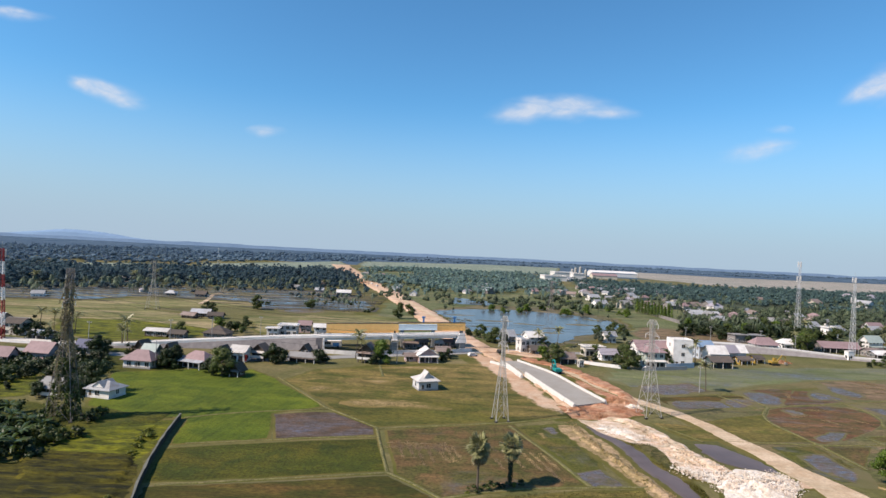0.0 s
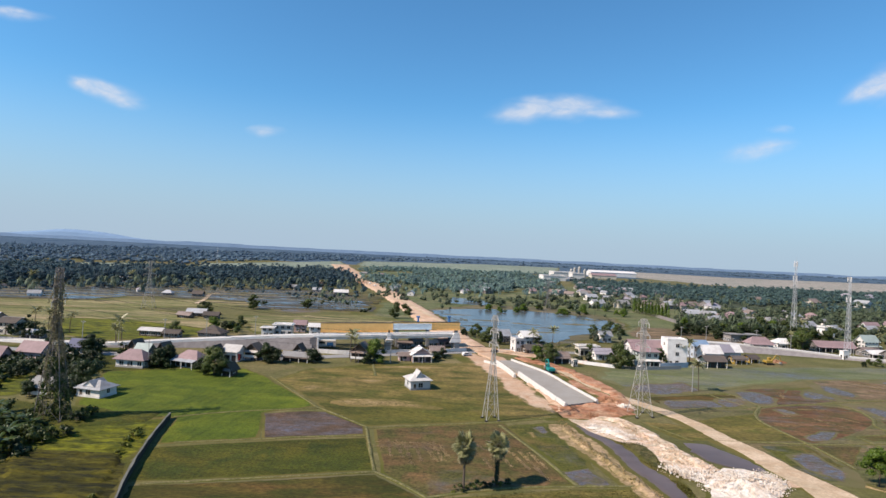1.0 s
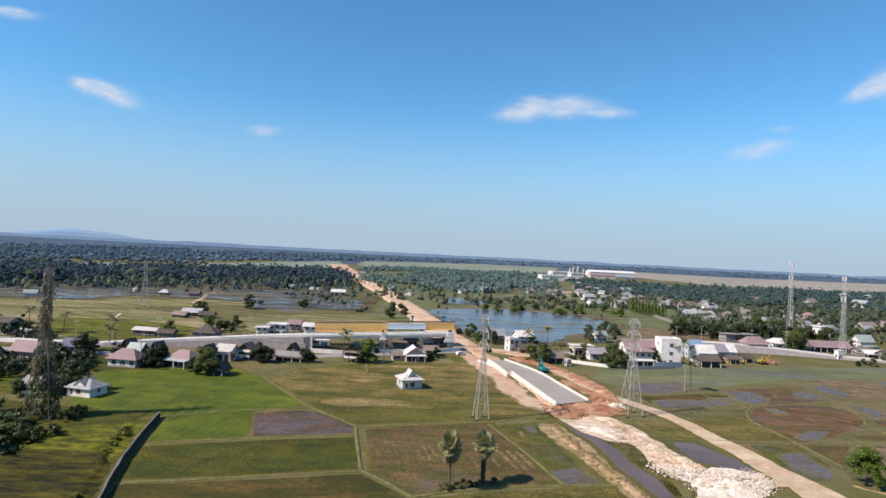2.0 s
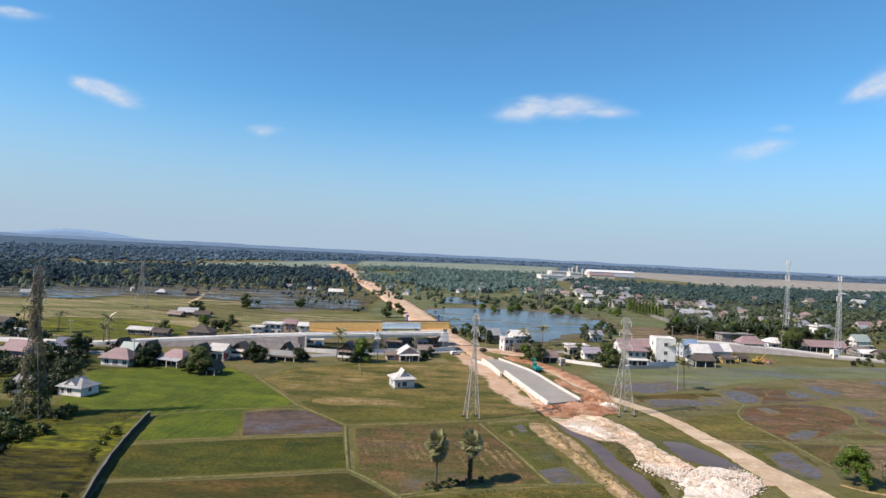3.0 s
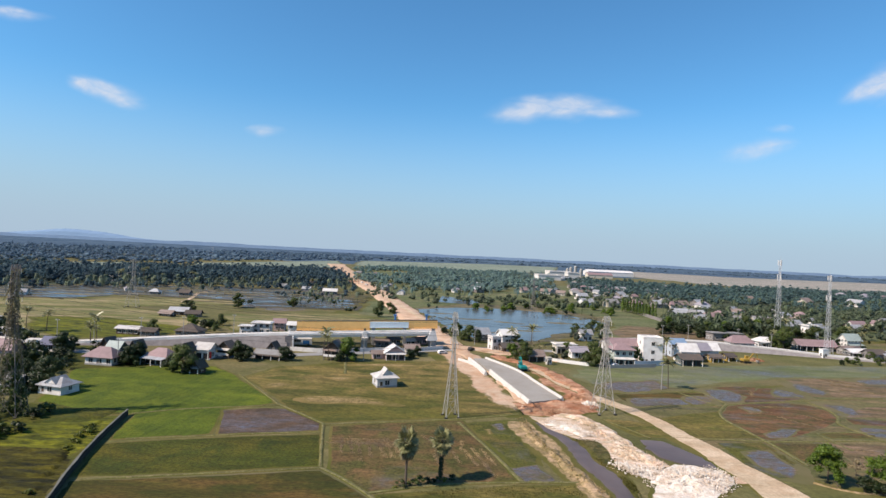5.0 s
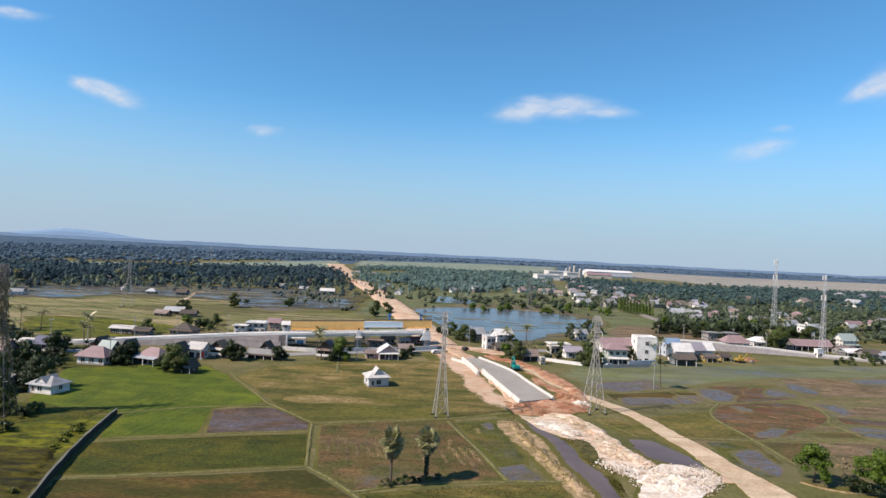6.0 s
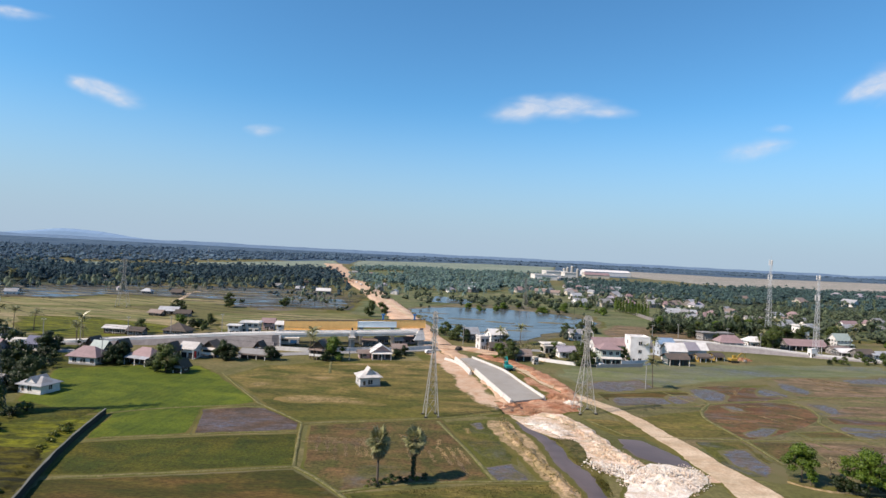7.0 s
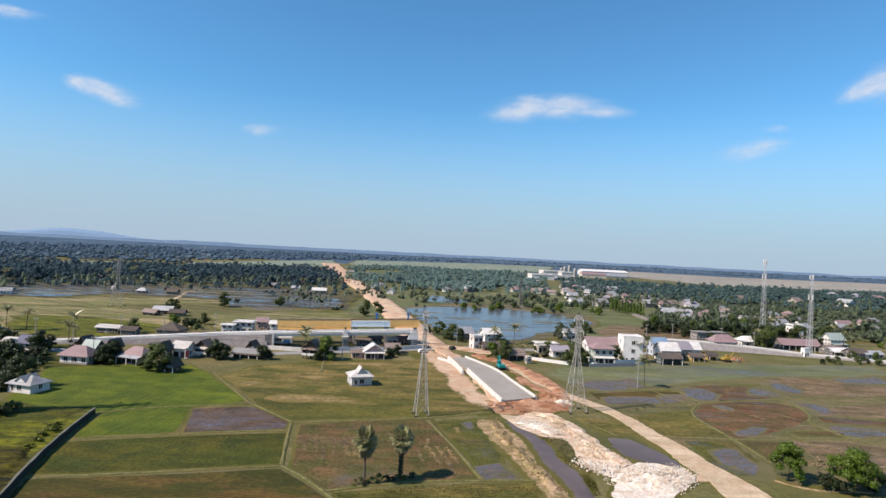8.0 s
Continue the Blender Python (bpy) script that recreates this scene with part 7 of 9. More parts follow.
for i, xy in enumerate(((295.4, 1312.1), (305.6, 1323.5), (310.9, 1301.2), (328.1, 1320.1))):
    s = empty("silo", at(*xy), "slim grey factory silo", "silo", "factory silos")
    bm = bmesh.new()
    bar(bm, (0, 0, 0), (0, 0, 19 + 3 * (i % 3)), 6, 6, 14)
    bar(bm, (0, 0, 19 + 3 * (i % 3)), (0, 0, 22 + 3 * (i % 3)), 6, 1.4, 14)
    part("shell", bm, STEEL, s)
    part("ladder_cage", boxes((2.9, 3.6, -0.5, 0.5, 0, 20 + 3 * (i % 3))), GREYCON, s)

# ---- trees ----
def trunk_mesh(h, r, limbs, spread, rng, bend=0.4):
    bm = bmesh.new()
    p, k = Vector((0, 0, -0.1)), 5
    pts = [p]
    for i in range(k):
        p = p + Vector((rng.gauss(0, bend * 0.25), rng.gauss(0, bend * 0.25), h * 0.62 / k))
        pts.append(p.copy())
    for i in range(k):
        bar(bm, pts[i], pts[i + 1], 2 * r * (1 - 0.12 * i), 2 * r * (1 - 0.12 * (i + 1)), 7)
    tips = []
    for i in range(limbs):
        a = 6.283 * i / limbs + rng.uniform(-0.4, 0.4)
        q = pts[-1 - (i % 3)]
        e = q + Vector((math.cos(a) * spread * 0.62, math.sin(a) * spread * 0.62, h * rng.uniform(0.12, 0.3)))
        bar(bm, q, e, r * 0.9, r * 0.35, 5)
        tips.append(e)
    return bm, tips


def make_tree(xy, h, r, leaf_mat, label, seed, leaf=0.42, per=240, clumps=18, flat=0.8, low=0.12, group="", category="tree", name="tree", core=0.6):
    """A tapered, limbed trunk and a crown of separate leaves in uneven clumps."""
    rng, nrg = random.Random(seed), np.random.default_rng(seed)
    o = empty(name, at(*xy, 0, rng.uniform(0, 360)), label, category, group)
    bm, tips = trunk_mesh(h, max(0.1, r * 0.055), 6, r, rng)
    part("trunk", bm, BARK, o)
    blobs = []
    for i in range(clumps):
        an, z = rng.uniform(0, 6.283), low + (0.86 - low) * (i + rng.random()) / clumps
        q = r * rng.uniform(0.2, 0.95) * (1.0 if z < 0.7 else 0.6)
        blobs.append((math.cos(an) * q, math.sin(an) * q, h * z, r * rng.uniform(0.22, 0.52) * (18 / max(18, clumps)) ** 0.25, flat))
    blobs.append((0, 0, h * 0.86, r * 0.42, flat))
    c, n, s = crown_points(blobs, per, leaf, nrg)
    c[:, 2] = np.clip(c[:, 2], 0.15, None)
    clump_mesh("crown", blobs, (c, n, s), leaf_mat, nrg, core, 0.2, o)
    return o


POOL_TREES = [make_tree(xy, h, r, mt, lb, sd, group="village trees") for sd, (xy, h, r, mt, lb) in enumerate((
    ((-71.5, 192.7), 9.5, 4.8, LEAF, "dense green tree beside the houses"),
    ((-22.3, 227.7), 9.5, 4.2, LEAF_BRIGHT, "olive green round-headed tree by the bridge"),
    ((79.9, 244.9), 10.0, 5.8, LEAF, "broad dark tree beside the pylon"),
    ((-123.2, 389.3), 10.0, 4.4, LEAF, "lone tree among the fields"),
    ((-92.6, 204.5), 7.5, 3.2, LEAF_DARK, "dark garden tree beside the red-roofed house"),
    ((-26.3, 378.8), 11.0, 4.2, LEAF, "tree leaning beside the dirt highway")), 100)]


POOL_DARK = [make_tree(xy, h, r, LEAF_DARK, lb, sd, group="dark trees by the pylon") for sd, (xy, h, r, lb) in enumerate((((-97.9, 165.0), 9.0, 4.6, "dark dense tree behind the old house"), ((-108.2, 162.8), 7.5, 3.8, "dark broad tree beside the overgrown pylon"), ((-127.4, 216.4), 7.5, 3.8, "dark garden tree near the navy roof")), 200)]


POOL_BRIGHT = [make_tree(xy, h, r, LEAF_BRIGHT, lb, sd, group="trees round the pond") for sd, (xy, h, r, lb) in enumerate((((118.0, 470.0), 7.0, 4.2, "bright green spreading tree behind the pond"), ((70.0, 470.0), 6.0, 3.4, "light green bushy tree on the pond meadow")), 300)]


def more_trees(pool, spots, smin=0.7, smax=1.1, seed=1):
    rng = random.Random(seed)
    for xy in spots:
        s = rng.uniform(smin, smax)
        copy_thing(rng.choice(pool), at(*xy, 0, rng.uniform(0, 360), (s * rng.uniform(0.85, 1.15), s, s * rng.uniform(0.85, 1.15))))


# beside the houses along the road
more_trees(POOL_DARK, [(-72.9, 203.7), (-93.9, 200.3), (-95.2, 208.3), (-98.1, 207.5), (-127.4, 216.4), (-120.2, 201.6), (-128.0, 222.4), (-59.9, 217.7), (-64.7, 225.7), (-44.9, 221.7), (-24.8, 224.7), (4.4, 244.9), (1.5, 239.0)], 0.45, 0.8, 1)
more_trees(POOL_DARK, [(-103.9, 170.7), (-99.2, 161.4), (-112.1, 176.5), (-107.4, 156.6), (-125.0, 177.4), (-125.9, 185.7), (-124.0, 190.7), (-135.2, 171.1)], 0.45, 0.8, 2)
more_trees(POOL_TREES, [(-102.4, 294.2), (-104.6, 289.1), (-101.5, 303.5), (-106.6, 280.3), (-119.8, 268.0), (-90.9, 410.0), (-144.2, 357.0), (-136.7, 347.6), (-140.9, 345.6), (-21.9, 401.4), (22.2, 309.7), (29.0, 296.3), (32.9, 290.2), (16.1, 311.8)], 0.5, 0.9, 3)
more_trees(POOL_TREES, [(52.7, 289.4), (49.7, 299.3), (78.9, 254.7), (84.6, 248.5), (73.0, 266.8), (50.3, 247.1), (45.6, 248.4), (92.8, 325.4), (108.1, 358.4), (94.0, 343.6), (110.8, 349.6), (100.3, 255.1), (99.5, 260.2)], 0.45, 0.85, 4)
more_trees(POOL_BRIGHT, [(128.7, 509.0), (148.7, 509.2), (149.8, 482.0), (117.5, 503.4), (101.5, 459.3), (98.1, 457.7), (150.6, 465.5), (98.7, 508.8), (85.5, 487.2), (63.1, 457.9), (49.1, 451.1), (41.1, 464.7), (147.6, 534.2), (124.3, 561.8)], 0.55, 0.9, 5)
more_trees(POOL_DARK, [(154.5, 365.0), (163.2, 373.2), (167.1, 369.5), (171.0, 365.8), (174.7, 362.3), (173.8, 352.6), (180.0, 354.6), (183.5, 351.3), (192.5, 358.8), (204.0, 367.5), (216.1, 376.5), (228.9, 386.1), (228.6, 375.8), (229.6, 371.3)], 0.8, 1.1, 6)
more_trees(POOL_TREES, [(166.1, 384.9), (175.4, 382.9), (187.5, 376.7), (202.2, 381.9), (225.6, 401.1), (235.4, 404.7), (242.3, 401.6), (226.0, 356.3), (228.0, 348.2), (214.5, 339.8), (237.4, 346.9), (275.5, 374.6), (259.1, 353.7), (202.4, 317.0)], 0.8, 1.2, 7)
more_trees(POOL_TREES, [(214.1, 283.5), (207.1, 277.5), (215.4, 279.6), (229.0, 283.1), (236.7, 282.3), (285.9, 366.5), (302.6, 371.7), (287.4, 345.9), (272.3, 406.7), (287.6, 417.8), (293.3, 414.1), (234.8, 296.3), (252.9, 293.6), (266.5, 304.7)], 0.3, 0.55, 8)

more_trees(POOL_DARK, [(-73.6, 193.1), (-69.3, 192.4), (-78.1, 197.6)], 0.5, 0.65, 21)

more_trees(POOL_DARK, [(229.4, 361.9), (222.7, 342.4), (240.5, 365.5), (236.5, 350.9), (236.1, 342.4), (250.3, 351.0), (246.1, 337.5), (213.2, 352.1), (210.4, 338.5), (208.9, 322.6), (196.7, 360.3), (184.4, 342.8)], 0.5, 0.85, 22)

more_trees(POOL_DARK, [(-95.2, 201.2), (-94.7, 204.4), (-98.8, 204.4), (-59.4, 217.0), (-62.4, 218.5), (-116.6, 199.6)], 0.5, 0.85, 23)

# near trees at the right, with fuller crowns
make_tree((97.3, 122.4), 8.4, 3.3, LEAF_BRIGHT, "bright green tree over a low wall", 31, 0.30, 300, 30, 0.8, 0.34, core=0.5)
make_tree((107.5, 117.1), 9.2, 4.4, LEAF_BRIGHT, "broad bright green tree over dark shade", 32, 0.30, 320, 36, 0.8, 0.22, core=0.5)
make_tree((106.2, 126.4), 4.4, 1.6, LEAF_DRY, "thin half-bare small tree", 33, 0.3, 40, 6, 0.8, 0.5)
make_tree((98.1, 120.5), 3.4, 1.8, LEAF_BRIGHT, "low lime green bush", 34, 0.3, 80, 7, 0.7, 0.3, category="bush", name="bush")
make_tree((102.2, 118.1), 3.0, 2.2, LEAF_DARK, "dark low bush in tree shade", 35, 0.35, 80, 7, 0.7, 0.3, category="bush", name="bush")


for k, (xy, h, r) in enumerate((((111.4, 119.2), 2.6, 2.4), ((104.8, 116.8), 2.2, 2.2), ((116.0, 121.5), 3.0, 2.6), ((105.4, 120.2), 1.8, 1.8))):
    make_tree(xy, h, r, LEAF_DARK, "dark low bush in tree shade", 36 + k, 0.35, 90, 8, 0.7, 0.2, category="bush", name="bush")


def shrub(xy, r, h, mat, label, seed, leaf=0.4):
    return make_tree(xy, h, r, mat, label, seed, leaf, 60, 6, 0.7, 0.25, "hedge shrubs", "bush", "shrub")


LEAF_LIME = foliage("lime_weed_leaf", (0.09, 0.11, 0.012), (0.17, 0.18, 0.025), 0.15)
BUSHES = [shrub((-82.3, 137.4), 2.2, 2.6, LEAF_DARK, "dark shrub in the wet grass", 41), shrub((-81.6, 140.8), 2.4, 3.0, LEAF, "green shrub beside the ditch", 42), shrub((-64.6, 129.6), 1.6, 1.5, LEAF_LIME, "lime green weedy shrub", 43)]
more_trees(BUSHES, [(-85.2, 144.1), (-83.4, 140.5), (-81.8, 143.2)], 0.35, 0.7, 9)
more_trees(BUSHES[2:], [(-64.1, 126.6), (-64.4, 131.8), (-63.2, 123.1), (-66.0, 134.0), (-62.0, 119.0), (-54.6, 98.0)], 0.35, 0.65, 15)
more_trees(BUSHES, [(-94.7, 133.0), (-89.4, 129.6), (-83.9, 125.7), (-82.2, 126.8), (-80.8, 123.2), (-84.2, 124.5), (-79.6, 125.7), (-78.4, 126.6)], 0.5, 1.2, 10)

# ---- palms ----
def frond_mesh(length, droop, width, seg=7):
    """A feather frond along +x: a midrib with leaflets hanging from both sides."""
    bm = bmesh.new()
    pts = [Vector((length * t, 0, length * (0.35 * t - droop * t * t))) for t in [i / seg for i in range(seg + 1)]]
    for i in range(seg):
        bar(bm, pts[i], pts[i + 1], 0.10 * (1 - i / seg) + 0.03, 0.10 * (1 - (i + 1) / seg) + 0.03, 3)
    n = seg * 3
    for i in range(1, n + 1):
        t = i / n
        p = Vector((length * t, 0, length * (0.35 * t - droop * t * t)))
        w = width * math.sin(math.pi * min(1, 0.15 + t * 0.85)) + 0.1
        for s in (-1, 1):
            tip = p + Vector((w * 0.45, s * w, -w * 0.45))
            a, b = p + Vector((-0.11, 0, 0)), p + Vector((0.11, 0, 0))
            bm.faces.new([bm.verts.new(v) for v in (a, b, tip)])
    return bm


def coconut(xy, h, label, seed, group="coconut palms"):
    rng = random.Random(seed)
    o = empty("coconut_palm", at(*xy, 0, rng.uniform(0, 360)), label, "palm", group)
    bm = bmesh.new()
    lean = rng.uniform(0.02, 0.10)
    pts = [Vector((lean * h * (i / 8) ** 2, 0, h * i / 8 - (0.1 if i == 0 else 0))) for i in range(9)]
    for i in range(8):
        bar(bm, pts[i], pts[i + 1], 0.38 - 0.02 * i, 0.36 - 0.02 * i, 7)
    part("trunk", bm, BARK, o)
    first = None
    for i in range(16):
        if first is None:
            f = first = part("frond", frond_mesh(3.4, 0.55, 0.8), LEAF_PALM, o)
        else:
            f = new("frond", first.data)
            f.parent = o
        f.matrix_basis = Matrix.Translation(pts[-1]) @ pose(0, 0, 0, 0, rng.uniform(-50, 25), i * 137.5)
    return o


PALMS = [coconut((49.7, 288.5), 7.5, "coconut palm beside the white house", 51), coconut((60.1, 291.7), 8.5, "coconut palm near the pond", 52), coconut((96.0, 206.2), 9.5, "slim coconut palm leaning in the wet field", 53)]
def more_palms(spots, seed, a=0.7, b=1.15):
    rng = random.Random(seed)
    for xy in spots:
        copy_thing(rng.choice(PALMS), at(*xy, 0, rng.uniform(0, 360), rng.uniform(a, b)))


more_palms([(52.2, 285.8), (-29.4, 225.8), (-33.2, 234.4), (-128.7, 235.7), (-129.7, 241.3), (118.0, 265.1), (110.8, 256.6), (131.3, 268.7), (-163.3, 259.6), (-169.0, 250.5)], 3)
more_palms([(255.1, 379.9), (254.2, 370.0), (278.4, 398.0), (289.2, 391.3), (292.4, 380.1), (244.0, 386.1), (255.7, 332.7), (217.4, 353.5), (-176.9, 256.2), (-176.8, 265.5), (-129.7, 236.9), (-130.5, 242.5)], 4)
more_palms([(-275.3, 517.6), (-271.0, 548.7), (-318.0, 451.0), (-229.9, 566.0), (-86.7, 690.8), (147.9, 714.4), (507.2, 964.5), (474.3, 995.2), (-119.2, 592.5), (-37.3, 585.5)], 5, 1.2, 1.6)


def fan_mesh(r, fold):
    """A stiff fan leaf on a stalk: blades in a half-circle, folded along the middle."""
    bm = bmesh.new()
    bar(bm, (0, 0, 0), (r * 0.8, 0, 0), 0.09, 0.06, 4)
    n = 12
    c = Vector((r * 0.75, 0, 0))
    for i in range(n):
        a0 = radians(-125 + 250 * i / n)
        a1 = radians(-125 + 250 * (i + 0.9) / n)
        am = (a0 + a1) / 2
        f = lambda a, q: c + Vector((math.cos(a) * q, math.sin(a) * q, -abs(math.sin(a)) * q * fold))
        bm.faces.new([bm.verts.new(v) for v in (c, f(a0, r * 0.62), f(am, r * (1.0 - 0.15 * abs(am) / 2.2)), f(a1, r * 0.62))])
    return bm


def lontar(xy, h, label, seed):
    rng = random.Random(seed)
    o = empty("lontar_palm", at(*xy, 0, rng.uniform(0, 360)), label, "palm", "lontar palms in the field")
    bm = bmesh.new()
    for i in range(10):
        z0, z1 = h * 0.78 * i / 10 - (0.1 if i == 0 else 0), h * 0.78 * (i + 1) / 10
        bar(bm, (0, 0, z0), (0, 0, z1), 0.56 - 0.02 * i, 0.50 - 0.02 * i, 9)
    part("trunk", bm, BARK, o)
    g = [part("fan_leaf", fan_mesh(1.6, 0.35), LEAF_PALM, o), part("fan_leaf", fan_mesh(1.45, 0.6), LEAF_PALM, o)]
    dry = part("dry_fan_leaf", fan_mesh(1.35, 0.9), LEAF_DRY, o, "dead grey-brown hanging fan leaf")
    # upright heart, spreading middle, hanging skirt
    for tier, (z, n, lo, hi) in enumerate(((0.80, 13, -85, -20), (0.775, 16, -20, 25), (0.74, 16, 20, 55), (0.68, 18, 55, 88))):
        for i in range(n):
            src = dry if tier == 3 else g[(i + tier) % 2]
            if src.get("used"):
                f = new(src.name.split(".")[0], src.data)
                f.parent = o
                if tier == 3:
                    f["label"] = dry["label"]
            else:
                f = src
                src["used"] = 1
            k = rng.uniform(0.8, 1.15)
            f.matrix_basis = Matrix.Translation((0, 0, h * z + rng.uniform(-0.25, 0.25))) @ pose(0, 0, 0, 0, 0, i * 360 / n + rng.uniform(-18, 18) + 20 * tier) @ pose(0, 0, 0, 0, rng.uniform(lo, hi), 0) @ pose(0, 0, 0, rng.uniform(-60, 60), 0, 0) @ Matrix.Scale(k, 4)
    for q in (*g, dry):
        if "used" in q:
            del q["used"]
    return o


lontar((8.7, 109.1), 11.2, "lontar fan palm with pale hanging dead leaves", 61)
lp = lontar((15.3, 112.9), 10.4, "lontar fan palm with ivy on its trunk", 62)
rv = np.random.default_rng(7)
zz = rv.uniform(1.0, 5.2, 260)
aa = rv.uniform(0, 6.28, 260)
rr = 0.32 + 0.25 * rv.random(260)
cc = np.stack([np.cos(aa) * rr, np.sin(aa) * rr, zz], 1)
quad_cloud("ivy", cc, np.stack([np.cos(aa), np.sin(aa), 0.3 * np.ones(260)], 1), 0.35 * np.ones(260), LEAF_DARK, lp)

more_trees(BUSHES, [(6.8, 108.3), (8.1, 109.0), (10.0, 109.8), (11.3, 110.7), (12.8, 111.5), (13.9, 112.1), (14.6, 112.5), (16.1, 113.0), (17.7, 113.4)], 0.3, 0.55, 14)

# banana clump at the ditch
def banana(xy, h, seed):
    rng = random.Random(seed)
    o = empty("banana_plant", at(*xy, 0, rng.uniform(0, 360)), "banana plant with long torn leaves", "banana plant", "banana clump")
    bm = bmesh.new()
    bar(bm, (0, 0, -0.1), (0, 0, h * 0.6), 0.35, 0.2, 7)
    part("stem", bm, BUND, o)
    first = None
    for i in range(10):
        if first is None:
            bm = bmesh.new()
            n, ln = 7, h * 0.62
            rows = []
            for k in range(n + 1):
                t = k / n
                w = 0.42 * math.sin(math.pi * min(1, 0.08 + 0.92 * t)) + 0.02
                x, z = ln * t, ln * (0.55 * t - 0.75 * t * t)
                rows.append([bm.verts.new((x, -w, z - w * 0.35)), bm.verts.new((x, 0, z)), bm.verts.new((x, w, z - w * 0.35))])
            for a, b in zip(rows, rows[1:]):
                for j in (0, 1):
                    bm.faces.new((a[j], b[j], b[j + 1], a[j + 1]))
            f = first = part("leaf", bm, LEAF_BANANA, o)
        else:
            f = new("leaf", first.data)
            f.parent = o
        f.matrix_basis = Matrix.Translation((0, 0, h * 0.58)) @ pose(0, 0, 0, 0, rng.uniform(-45, 5), i * 137.5)
    return o


for i, xy in enumerate(((-95.5, 130.9), (-90.1, 127.7), (-90.4, 130.9), (-89.5, 120.4), (-86.3, 120.9), (-94.6, 123.2), (-102.0, 138.6), (-86.2, 127.5), (-86.4, 114.2), (-82.5, 114.1))):
    banana(xy, 5.2 - 0.25 * (i % 4), 70 + i)
more_trees(BUSHES, [(-83.6, 121.3), (-82.6, 123.2), (-81.6, 124.5), (-80.4, 125.4), (-83.5, 117.9), (-83.3, 113.1), (-85.3, 125.4), (-88.7, 117.1)], 0.7, 1.1, 12)
more_trees(POOL_DARK, [(-121.2, 163.0), (-126.6, 174.7), (-133.6, 191.8), (-138.6, 185.9), (-120.9, 156.6), (-142.8, 199.2), (-137.1, 200.7)], 0.25, 0.42, 13)

# vines over the left pylon: hanging strands, thick clumps lower down
rv = np.random.default_rng(9)
vx, vy = (-89.5, 139.4)
vb, strands = [], []
def half_width(z):
    return 3.0 * max(0.22, 1 - z / 36.5 * 1.28)


for k in range(330):
    z = 35.5 * rv.random() ** 0.9
    half = half_width(z) * rv.uniform(0.75, 1.25)
    an = rv.uniform(0, 6.283)
    if noise.noise(Vector((math.cos(an) * 1.3, math.sin(an) * 1.3, z * 0.22))) < -0.05:
        continue
    spread = 1.2 + 0.6 * max(0.0, noise.noise(Vector((an, z * 0.3, 2))) + 0.3) * (z < 26)
    x, y = vx + math.cos(an) * half * spread, vy + math.sin(an) * half * spread
    ln = rv.uniform(1.5, 6.0)
    m = int(ln * 9)
    t = np.linspace(0, 1, m)
    out = rv.uniform(-0.3, 1.3)
    strands.append(np.stack([x + math.cos(an) * out * t + rv.normal(size=m) * 0.12, y + math.sin(an) * out * t + rv.normal(size=m) * 0.12, np.maximum(0.2, z - ln * t)], 1))
for k in range(70):
    z = rv.uniform(0.5, 15.0)
    half = half_width(z)
    vb.append((vx + rv.uniform(-1, 1) * half, vy + rv.uniform(-1, 1) * half, z, rv.uniform(0.35, 0.9), 1.5))
for k in range(46):
    z = rv.uniform(0.4, 9.0)
    an, q = rv.uniform(0, 6.283), rv.uniform(1.5, 5.5) * (1.1 - z / 14)
    vb.append((vx + math.cos(an) * q, vy + math.sin(an) * q * 0.7, z, rv.uniform(0.5, 1.2), 1.4))
c = np.concatenate(strands)
nr = np.stack([rv.normal(size=len(c)), rv.normal(size=len(c)), 0.3 * rv.normal(size=len(c))], 1)
tagged(quad_cloud("climbing_vine", c, nr, 0.2 + 0.35 * rv.random(len(c)), LEAF_VINE, None, 0.6), "pale dry vine strands hanging all over the pylon", "vine", "", "stuff")
c, n, s = crown_points(vb, 46, 0.4, rv)
tagged(quad_cloud("climbing_vine", c, n, s, LEAF), "green climbing vine round the pylon's legs", "vine", "", "stuff")


# slim poplar-like trees along the pale wall
def poplar(xy, h, seed):
    rng, nrg = random.Random(seed), np.random.default_rng(seed)
    o = empty("slim_tree", at(*xy), "slim upright yellow-green tree along the pale wall", "tree", "row of slim trees")
    part("trunk", bar(bmesh.new(), (0, 0, -0.1), (0, 0, h * 0.8), 0.3, 0.1, 7), BARK, o)
    blobs = [(rng.uniform(-0.3, 0.3), rng.uniform(-0.3, 0.3), h * (0.12 + 0.1 * k), 1.5 - 0.12 * k, 1.5) for k in range(9)]
    c, n, s = crown_points(blobs, 60, 0.6, nrg)
    quad_cloud("crown", c, n, s, LEAF_BRIGHT, o, 0.75)
    return o


slim = poplar((172.7, 506.5), 13.0, 601)
for k in range(1, 22):
    t = k / 21
    p, q = Vector((173.9, 507.1)), Vector((184.7, 456.9))
    xy = p.lerp(q, t) + Vector((0, 9 * (k % 2)))
    copy_thing(slim, at(*xy, 0, 77 * k, (1, 1, 0.85 + 0.3 * noise.noise(Vector((k * 0.7, 2, 0))))))

